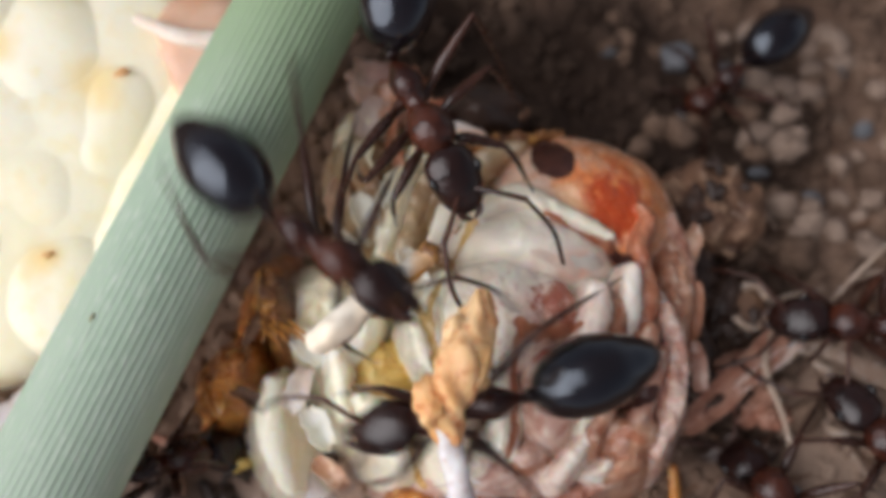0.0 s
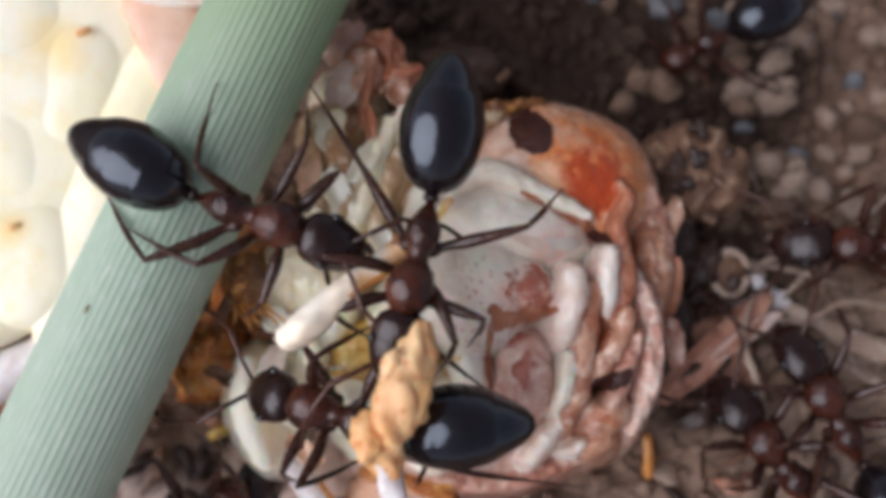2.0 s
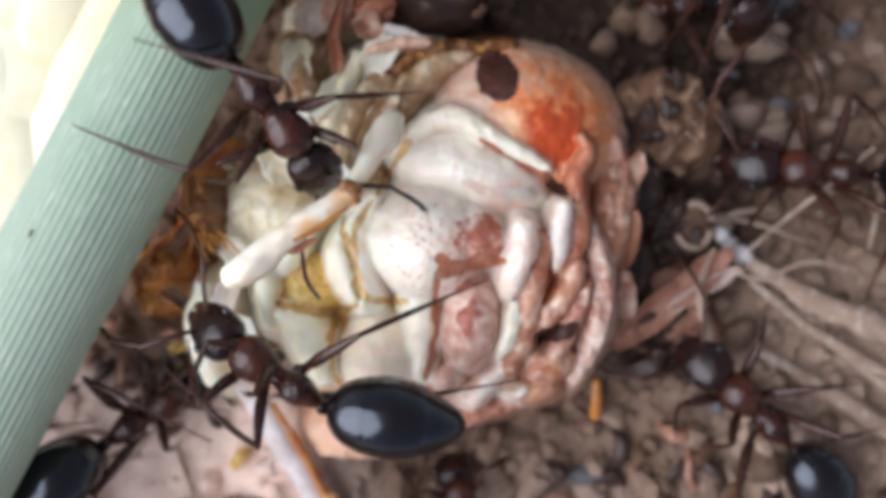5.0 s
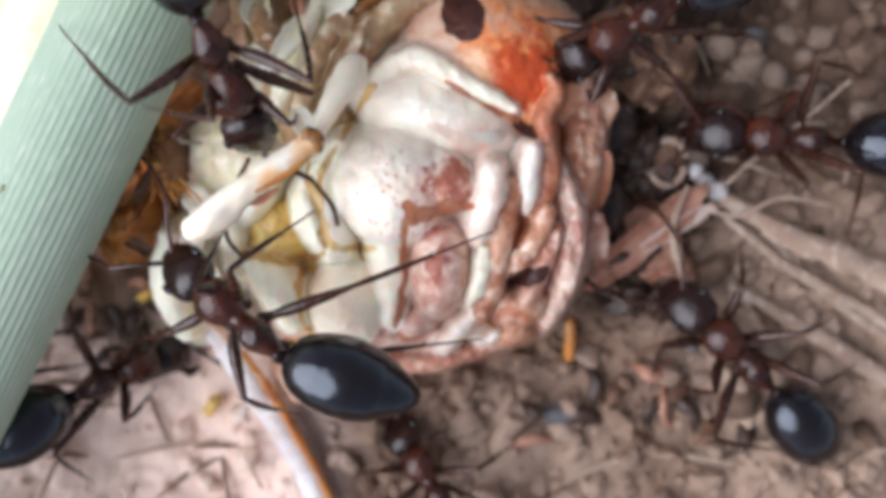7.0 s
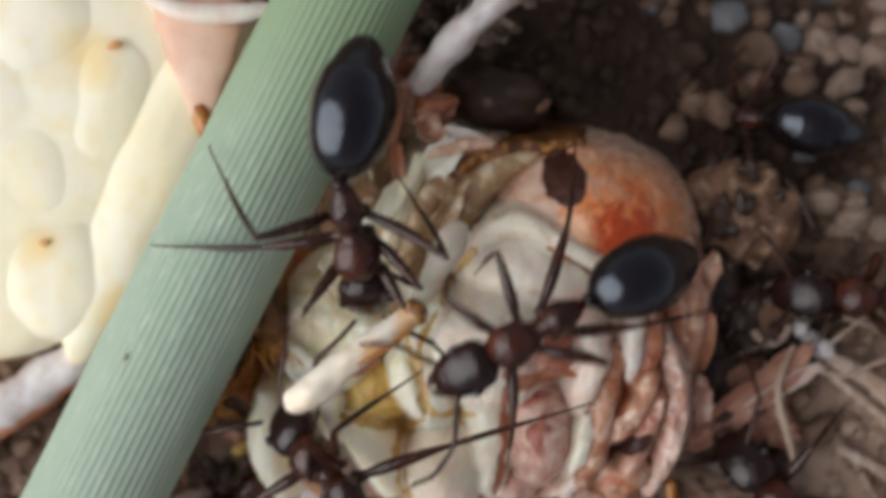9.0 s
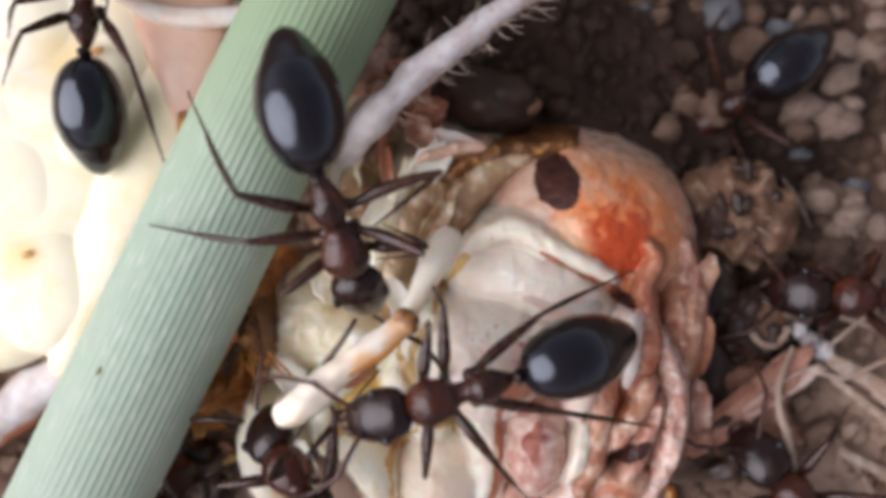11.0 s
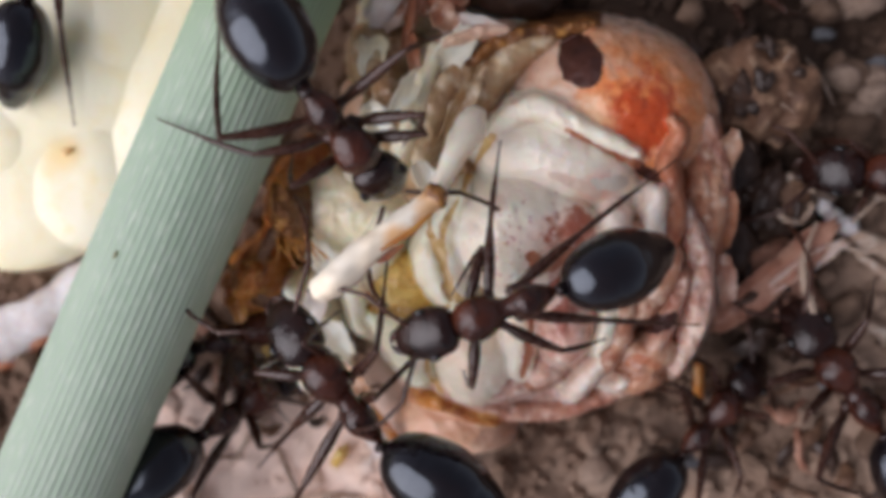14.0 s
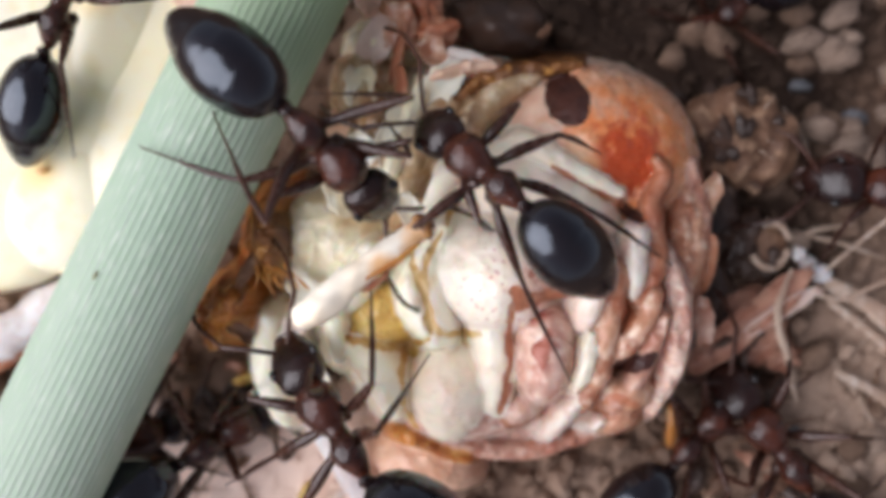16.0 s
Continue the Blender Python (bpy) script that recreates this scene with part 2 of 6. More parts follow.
stain(THORAX, (0.42, 0.14, 0.09), [(-0.45, -3.95, 4.9, 0.45), (-0.2, -4.5, 4.7, 0.5), (-0.1, -3.6, 4.8, 0.35)], 0.5, 1.3, 4200)
speckle(THORAX, (0.66, 0.40, 0.34), (-1.3, -4.5, 4.9), 2.4, 5600, 0.42)
PLATE = material("pink_plate", (0.79, 0.60, 0.50), (0.58, 0.31, 0.24), 1700, 0.5, 0.28, 0.5, 0.06, 3000, (0.86, 0.72, 0.62), 0.4)
stain(PLATE, (0.36, 0.06, 0.04), [(-0.65, -6.1, 4.6, 0.28), (-0.5, -5.8, 4.7, 0.2), (-0.95, -4.85, 4.4, 0.4)], 0.5, 0.5, 3000)
EYE = material("dark_eye_spot", (0.035, 0.012, 0.010), (0.09, 0.03, 0.02), 1500, 0.4, 0.45, 0.4, 0.02, 5000)
SOIL = material("soil", (0.125, 0.075, 0.052), (0.215, 0.138, 0.098), 330, 0.5, 0.9, 0.2, 0.12, 2600, (0.115, 0.068, 0.045))
stain(SOIL, (0.43, 0.31, 0.235), [(10.0, -8.8, 0.0, 4.4), (2.0, -12.6, 0.0, 2.8)], 0.6, 0.5, 240)
# Darker brown soil round the pupa, with the shade there painted in
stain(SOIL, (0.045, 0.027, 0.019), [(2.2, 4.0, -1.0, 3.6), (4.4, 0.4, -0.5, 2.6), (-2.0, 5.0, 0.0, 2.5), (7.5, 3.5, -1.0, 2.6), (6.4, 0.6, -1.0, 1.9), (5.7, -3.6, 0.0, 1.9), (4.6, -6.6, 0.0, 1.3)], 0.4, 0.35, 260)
stain(SOIL, (0.86, 0.67, 0.57), [(-7.2, -11.4, 0.0, 3.7), (-11.5, -11.2, 0.0, 3.2)], 0.4, 0.4, 320)
CRUMB = material("soil_crumb", (0.145, 0.089, 0.06), (0.235, 0.155, 0.11), 500, 0.5, 0.9, 0.2, 0.08, 3000, (0.125, 0.075, 0.053))
stain(CRUMB, (0.43, 0.31, 0.235), [(10.0, -8.8, 0.0, 4.4), (2.0, -12.6, 0.0, 2.8)], 0.6, 0.5, 240)
# The crumbs carry the same painted-in shade as the soil below
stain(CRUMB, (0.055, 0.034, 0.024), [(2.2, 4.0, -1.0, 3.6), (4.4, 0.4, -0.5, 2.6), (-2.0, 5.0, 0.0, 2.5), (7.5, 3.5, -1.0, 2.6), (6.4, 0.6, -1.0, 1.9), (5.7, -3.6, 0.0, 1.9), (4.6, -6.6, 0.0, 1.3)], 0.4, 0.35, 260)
stain(CRUMB, (0.80, 0.62, 0.52), [(-7.2, -11.4, 0.0, 3.7), (-11.5, -11.2, 0.0, 3.2)], 0.4, 0.4, 320)
PEBBLE = material("pebble", (0.25, 0.175, 0.132), (0.36, 0.265, 0.205), 500, 0.5, 0.8, 0.25, 0.05, 3000, (0.15, 0.10, 0.075))
SLATE = material("grey_pebble", (0.10, 0.11, 0.12), (0.18, 0.18, 0.19), 500, 0.5, 0.7, 0.3, 0.05, 3000)
STRAW = material("dry_fibre", (0.50, 0.38, 0.29), (0.34, 0.23, 0.17), 900, 0.5, 0.7, 0.3, 0.05, 3500, (0.60, 0.50, 0.42), 0.1)
HUSK = material("brown_husk", (0.27, 0.145, 0.085), (0.05, 0.022, 0.014), 900, 0.6, 0.6, 0.35, 0.16, 2400, (0.40, 0.25, 0.155))
DARK = material("dark_remains", (0.020, 0.012, 0.009), (0.07, 0.035, 0.022), 800, 0.45, 0.45, 0.5, 0.06, 3000)


# ---- mesh helpers, in millimetres ----
def part(name, bm, mat, parent=None, label="", at=None, smooth=True):
    """Links a bmesh as one mesh object under a thing or a part."""
    if smooth:
        bmesh.ops.recalc_face_normals(bm, faces=bm.faces)
    bm.transform(Matrix.Scale(MM, 4))
    me = bpy.data.meshes.new(name)
    bm.normal_update()
    bm.to_mesh(me)
    bm.free()
    if smooth:
        me.polygons.foreach_set("use_smooth", [True] * len(me.polygons))
    me.materials.append(mat)
    ob = new(name, me)
    if parent is not None:
        ob.parent = parent
    if at is not None:
        ob.matrix_basis = at
    return tagged(ob, label)


def spline(points, n):
    """n points on a Catmull-Rom curve through the given ones (any number of values each)."""
    p = [np.array(q, float) for q in points]
    p = [2 * p[0] - p[1], *p, 2 * p[-1] - p[-2]]
    out = []
    for i in range(n):
        u = i / (n - 1) * (len(p) - 3)
        k = min(int(u), len(p) - 4)
        u -= k
        a, b, c, d = p[k:k + 4]
        out.append(0.5 * (2 * b + (c - a) * u + (2 * a - 5 * b + 4 * c - d) * u ** 2 + (3 * b - a - 3 * c + d) * u ** 3))
    return out


def tube(points, n=14, seg=10, bm=None, rough=0.0, flat=1.0, seed=0):
    """A round-ended tapering limb through (x, y, z, radius)."""
    bm = bm or bmesh.new()
    ring = spline(points, n)
    head, tail = ring[0], ring[-1]
    d0 = (ring[0] - ring[1])[:3]
    d1 = (ring[-1] - ring[-2])[:3]
    d0, d1 = d0 / (np.linalg.norm(d0) + 1e-9), d1 / (np.linalg.norm(d1) + 1e-9)
    caps = ((0.98, 0.25), (0.75, 0.66), (0.4, 0.92))
    rings = [np.append(head[:3] + d0 * head[3] * a, head[3] * b) for a, b in caps] + ring
    rings += [np.append(tail[:3] + d1 * tail[3] * a, tail[3] * b) for a, b in reversed(caps)]
    loops = []
    side = None
    for i, q in enumerate(rings):
        d = rings[min(i + 1, len(rings) - 1)][:3] - rings[max(i - 1, 0)][:3]
        d = Vector(d).normalized()
        if side is None:
            side = d.orthogonal().normalized()
            if abs(d.z) < 0.9:
                side = d.cross(Vector((0, 0, 1))).normalized()
        side = (side - d * side.dot(d)).normalized()
        up = d.cross(side)
        loop = []
        for k in range(seg):
            a = 2 * math.pi * k / seg
            r = q[3]
            if rough:
                w = Vector((q[0] * 1.7 + seed, q[1] * 1.7 + math.cos(a), q[2] * 1.7 + math.sin(a)))
                r *= 1 + rough * (1.3 * noise.noise(w) + 0.8 * noise.noise(w * 2.3))
            loop.append(bm.verts.new(Vector(q[:3]) + side * (math.cos(a) * r) + up * (math.sin(a) * r * flat)))
        loops.append(loop)
    for a, b in zip(loops, loops[1:]):
        for k in range(seg):
            bm.faces.new((a[k], a[(k + 1) % seg], b[(k + 1) % seg], b[k]))
    bm.faces.new(list(reversed(loops[0])))
    bm.faces.new(loops[-1])
    return bm


def lump(c, r, turn=(0, 0, 0), rough=0.0, freq=1.0, seed=0, level=4, bm=None):
    """A soft lump: an ellipsoid at c with radii r, turned (degrees), with an uneven surface."""
    bm = bm or bmesh.new()
    made = bmesh.ops.create_icosphere(bm, subdivisions=level, radius=1)["verts"]
    m = Matrix.Translation(c) @ Euler([radians(a) for a in turn]).to_matrix().to_4x4()
    for v in made:
        p = v.co.copy()
        k = 1.0
        if rough:
            s = Vector((seed * 3.1, seed * 1.7, seed * 0.9))
            k += rough * noise.noise(p * freq + s) + 0.4 * rough * noise.noise(p * freq * 2.7 + s)
        v.co = m @ Vector((p.x * r[0] * k, p.y * r[1] * k, p.z * r[2] * k))
    return bm


def loft(stations, n=22, seg=18):
    """A body along x through rings (x, z, half width, half height)."""
    bm = bmesh.new()
    loops = []
    for x, z, w, h in spline(stations, n):
        w, h = max(w, 0.01), max(h, 0.01)
        loops.append([bm.verts.new((x, math.cos(2 * math.pi * k / seg) * w, z + math.sin(2 * math.pi * k / seg) * h)) for k in range(seg)])
    for a, b in zip(loops, loops[1:]):
        for k in range(seg):
            bm.faces.new((a[k], a[(k + 1) % seg], b[(k + 1) % seg], b[k]))
    bm.faces.new(list(reversed(loops[0])))
    bm.faces.new(loops[-1])
    bmesh.ops.recalc_face_normals(bm, faces=bm.faces)
    return bm


def sheet(w, l, curl=0.2, turn=(0, 0, 0), at=(0, 0, 0), seed=0, thick=0.05):
    """A thin torn piece of skin, about 2w by 2l millimetres, with a ragged outline, curled along its length."""
    bm = bmesh.new()
    m = Euler([radians(a) for a in turn]).to_matrix()
    nu, nv = 10, 14
    layers = []
    for side in (0.5, -0.5):
        rows = []
        for j in range(nv + 1):
            v = 2 * j / nv - 1
            end = 1 - 0.45 * abs(v) ** 3
            left = end + 0.3 * noise.noise(Vector((v * 2.2, seed * 3.7, 1)))
            right = end + 0.3 * noise.noise(Vector((v * 2.2, seed * 3.7, 8)))
            row = []
            for i in range(nu + 1):
                u = 2 * i / nu - 1
                x = w * u * (left if u < 0 else right)
                y = l * (v + 0.22 * noise.noise(Vector((u * 1.6, seed * 2.1, v))))
                z = curl * (u * u - 0.5 * v * v) + 0.22 * min(w, l) * noise.noise(Vector((u * 1.7, v * 2.3, seed * 5.1)))
                row.append(bm.verts.new(m @ Vector((x, y, z + side * thick)) + Vector(at)))
            rows.append(row)
        layers.append(rows)
    top, low = layers
    for a, b in zip(range(nv), range(1, nv + 1)):
        for i in range(nu):
            bm.faces.new((top[a][i], top[a][i + 1], top[b][i + 1], top[b][i]))
            bm.faces.new((low[a][i + 1], low[a][i], low[b][i], low[b][i + 1]))
    rim = [(0, i) for i in range(nu)] + [(j, nu) for j in range(nv)] + [(nv, nu - i) for i in range(nu)] + [(nv - j, 0) for j in range(nv)]
    for (a, b), (c, d) in zip(rim, rim[1:] + rim[:1]):
        bm.faces.new((top[c][d], top[a][b], low[a][b], low[c][d]))
    return bm


def thing(name, label, category, group="", at=None, kind=""):
    ob = new(name)
    ob.empty_display_size = 0.001
    if at is not None:
        ob.matrix_basis = at
    return tagged(ob, label, category, group, kind)


def ground_height(x, y):
    """The soil's height in millimetres."""
    p = Vector((x, y, 0))
    h = 0.55 * noise.noise(p * 0.16) + 0.34 * noise.noise(p * 0.5 + Vector((7, 1, 0))) + 0.2 * noise.noise(p * 1.3) + 0.1 * noise.noise(p * 3.1)
    s = max(0.0, 0.45 * (x - 3.0) + 0.9 * (y + 1.2))
    return h - 0.28 * min(s, 14.0) * min(1.0, s / 3)


# ---- the ground ----
def build_ground():
    inner = list(np.linspace(-21, 15, 170))
    xs = [-3000, -900, -300, -120, -60, -38, -28] + inner + [20, 30, 50, 110, 300, 900, 3000]
    innery = list(np.linspace(-15, 12, 130))
    ys = [-3000, -900, -300, -120, -60, -34, -22] + innery + [17, 26, 48, 110, 300, 900, 3000]
    bm = bmesh.new()
    grid = [[bm.verts.new((x, y, ground_height(x, y) if abs(x) < 60 and abs(y) < 60 else 0)) for x in xs] for y in ys]
    for r0, r1 in zip(grid, grid[1:]):
        for i in range(len(xs) - 1):
            bm.faces.new((r0[i], r0[i + 1], r1[i + 1], r1[i]))
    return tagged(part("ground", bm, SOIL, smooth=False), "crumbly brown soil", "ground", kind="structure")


build_ground()


def rock(seed, level=2):
    bm = bmesh.new()
    for v in bmesh.ops.create_icosphere(bm, subdivisions=level, radius=1)["verts"]:
        p = v.co.copy()
        v.co = p * (1 + 0.32 * noise.noise(p * 1.1 + Vector((seed * 5.3, 0, 0))) + 0.12 * noise.noise(p * 2.9 + Vector((0, seed * 3.3, 0))))
    return bm


def build_crumbs():
    """Small soil crumbs over the ground, as one sheet of loose stuff."""
    rnd = random.Random(4)
    shapes = []
    for s in range(7):
        b = rock(s, 1)
        b.verts.index_update()
        shapes.append(([v.co.copy() for v in b.verts], [[v.index for v in f.verts] for f in b.faces]))
        b.free()
    verts, faces = [], []
    for _ in range(5200):
        x, y = rnd.uniform(-19, 13), rnd.uniform(-14, 9)
        r = min(0.07 + rnd.expovariate(9), 0.5)
        if math.hypot(x + 9.0, (y + 11.3) * 1.3) < 5.5 and rnd.random() < 0.8:
            continue
        vs, fs = rnd.choice(shapes)
        turn = Euler((rnd.uniform(0, 6), rnd.uniform(0, 6), rnd.uniform(0, 6))).to_matrix()
        size = Vector((r * rnd.uniform(0.7, 1.3), r * rnd.uniform(0.7, 1.3), r * rnd.uniform(0.6, 1)))
        base = Vector((x, y, ground_height(x, y) + r * 0.25))
        k = len(verts)
        verts += [(base + turn @ Vector((v.x * size.x, v.y * size.y, v.z * size.z))) * MM for v in vs]
        faces += [[i + k for i in f] for f in fs]
    me = bpy.data.meshes.new("soil_crumbs")
    me.from_pydata(verts, [], faces)
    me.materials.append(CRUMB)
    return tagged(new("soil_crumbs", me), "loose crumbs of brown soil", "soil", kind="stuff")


build_crumbs()


def build_pebbles():
    rnd = random.Random(9)
    for mat, label, count in ((PEBBLE, "rounded tan soil pebble lying on the ground", 56), (CRUMB, "dull brown clod lying on the ground", 60), (SLATE, "small dark grey stone lying on the ground", 10)):
        shapes = []
        for s in range(5):
            ob = part("pebble", rock(s + len(label), 3), mat)
            shapes.append(ob.data)
            bpy.data.objects.remove(ob)
        for i in range(count):
            x, y = (rnd.uniform(2.5, 12), rnd.uniform(-2, 6.5)) if i % 3 else (rnd.uniform(-2, 12), rnd.uniform(-12.5, 6))
            if -9 < x < 2.8 and -9 < y < 3:
                x = rnd.uniform(3.2, 11)
            if mat is PEBBLE and x < 6.5 and y > -2.5:
                x += 4.0
            r = rnd.uniform(0.22, 0.62)
            ob = new("pebble", rnd.choice(shapes))
            ob.matrix_basis = Matrix.LocRotScale(Vector((x, y, ground_height(x, y) + 0.3 * r)) * MM, Euler((rnd.uniform(0, 6), rnd.uniform(0, 6), 0)), Vector((r, r * rnd.uniform(0.75, 1.1), r * rnd.uniform(0.6, 0.9))))
            tagged(ob, label, "pebble", "pebbles on the soil")


build_pebbles()


# ---- the green stem ----
def build_stem():
    """A ridged round stem, along its own z axis, lying across."""
    base = thing("plant_stem", "pale green ridged plant stem lying across the ants' prey", "stem")
    bm = bmesh.new()
    ridges, seg, loops = 54, 324, []
    for i in range(61):
        z = -26 + 52 * i / 60
        loop = []
        for k in range(seg):
            a = 2 * math.pi * k / seg
            r = 1.55 + 0.012 * math.cos(ridges * a + 0.25 * noise.noise(Vector((k * 0.05, z * 0.12, 0)))) + 0.02 * noise.noise(Vector((math.cos(a) * 2, math.sin(a) * 2, z * 0.25)))
            r += 0.006 * noise.noise(Vector((math.cos(a) * 9, math.sin(a) * 9, z * 0.06)))
            loop.append(bm.verts.new((math.cos(a) * r, math.sin(a) * r, z)))
        loops.append(loop)
    for a, b in zip(loops, loops[1:]):
        for k in range(seg):
            bm.faces.new((a[k], a[(k + 1) % seg], b[(k + 1) % seg], b[k]))
    bm.faces.new(list(reversed(loops[0])))
    bm.faces.new(loops[-1])
    turn = Vector((0.5, 1.0, 0.0)).to_track_quat("Z", "Y").to_matrix().to_4x4()
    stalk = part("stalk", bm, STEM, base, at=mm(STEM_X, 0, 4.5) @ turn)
    for x, y, a, l in ((-9.1, -3.0, 35, 0.22), (-10.4, -4.1, 60, 0.1)):
        c, d = math.cos(radians(a)) * l, math.sin(radians(a)) * l
        part("scar", tube([(x - c, y - d, 5.95, 0.03), (x, y, 5.98, 0.05), (x + c, y + d, 5.95, 0.03)], 8, 8, rough=0.4), SCAR, base, "small tan scar")
    return base


STEM_X = -7.79
stem = build_stem()


# ---- the cream mass beyond the stem ----
def build_wax_mass():
    base = thing("larva", "pale yellow lobed soft body lying on the soil beside the stem", "larva", at=mm(-14, 0, 0))
    # broad flat swellings that overlap along shallow creases
    for k, (name, x, y, top, rx, ry, turn, flat) in enumerate((
            ("belly", -2.6, 2.2, 1.88, 6.6, 5.0, -32, 0.35), ("belly", 0.6, 1.0, 1.87, 3.4, 6.3, -25, 0.35), ("lobe", 3.3, 0.2, 1.98, 1.3, 5.6, -24, 0.4), ("lobe", 2.1, 2.0, 1.96, 1.5, 2.5, -14, 0.35),
            ("lobe", 0.9, -2.3, 1.95, 1.9, 2.0, -25, 0.35), ("lobe", 0.1, 0.4, 1.92, 2.3, 2.3, 15, 0.35), ("lobe", -2.2, -0.8, 1.94, 2.5, 1.9, -25, 0.35), ("lobe", -2.4, 2.2, 1.95, 2.6, 2.6, -25, 0.35),
            ("lobe", 0.2, 4.2, 1.94, 2.3, 2.3, 10, 0.35), ("lobe", -5.0, 3.0, 1.93, 2.6, 2.5, 0, 0.35), ("lobe", -2.6, 5.6, 1.94, 2.6, 2.2, 0, 0.35))):
        bm = lump((x, y, 0.1), (rx, ry, top - 0.1), (0, 0, turn), 0.04, 1.3, 40 + k, 5)
        for v in bm.verts:
            if v.co.z > 0.1:
                v.co.z = 0.1 + (top - 0.1) * min((v.co.z - 0.1) / (top - 0.1), 1.1) ** flat + 0.04 * noise.noise(Vector((v.co.x * 0.8, v.co.y * 0.8, k)))
        part(name, bm, WAX, base)
    for x, y, s in ((0.6, -1.62, 0.2), (2.44, 3.5, 0.24)):
        part("rusty_mark", lump((x, y, 1.96), (s, s * 0.4, 0.1), (0, 0, 20), 0.3, 2, 3, 2), ORANGE, base, "small orange mark")
    return base


build_wax_mass()


# ---- the pupa that the ants feed on ----
def cap(x, y, z, rx, ry, rz, turn=0):
    """The top of a lump at (x, y), its middle at height z: a function of place."""
    a = radians(turn)

    def height(px, py):
        u = ((px - x) * math.cos(a) + (py - y) * math.sin(a)) / rx
        v = (-(px - x) * math.sin(a) + (py - y) * math.cos(a)) / ry
        d = np.sqrt(u * u + v * v)
        return np.where(d < 0.97, z + rz * np.sqrt(np.maximum(1 - d * d, 0.0)), z + rz * 0.243 - (d - 0.97) * 4.5 * min(rx, ry) - 0.0)
    return height


def fold(*points):
    """The top of a round fold through (x, y, z, radius)."""
    line = np.array(spline(points, 28))

    def height(px, py):
        best = np.full(px.shape, -99.0)
        for a, b in zip(line, line[1:]):
            d = b[:2] - a[:2]
            t = np.clip(((px - a[0]) * d[0] + (py - a[1]) * d[1]) / (d @ d + 1e-9), 0, 1)
            r = a[3] + (b[3] - a[3]) * t
            q = np.hypot(px - a[0] - d[0] * t, py - a[1] - d[1] * t) / r
            h = a[2] + (b[2] - a[2]) * t
            h = np.where(q < 0.97, h + r * np.sqrt(np.maximum(1 - q * q, 0.0)), h + r * 0.243 - (q - 0.97) * 4.5 * r)
            best = np.maximum(best, h)
        return best
    return height


def film(*points):
    """A thin film or shallow groove along (x, y, radius), laid on whatever swelling lies there."""
    return np.array(spline(points, 24))


def reach(line, px, py):
    """How far each place lies from a line of (x, y, radius), in radii."""
    best = np.full(px.shape, 99.0)
    for a, b in zip(line, line[1:]):
        d = b[:2] - a[:2]
        t = np.clip(((px - a[0]) * d[0] + (py - a[1]) * d[1]) / (d @ d + 1e-9), 0, 1)
        best = np.minimum(best, np.hypot(px - a[0] - d[0] * t, py - a[1] - d[1] * t) / (a[2] + (b[2] - a[2]) * t))
    return best


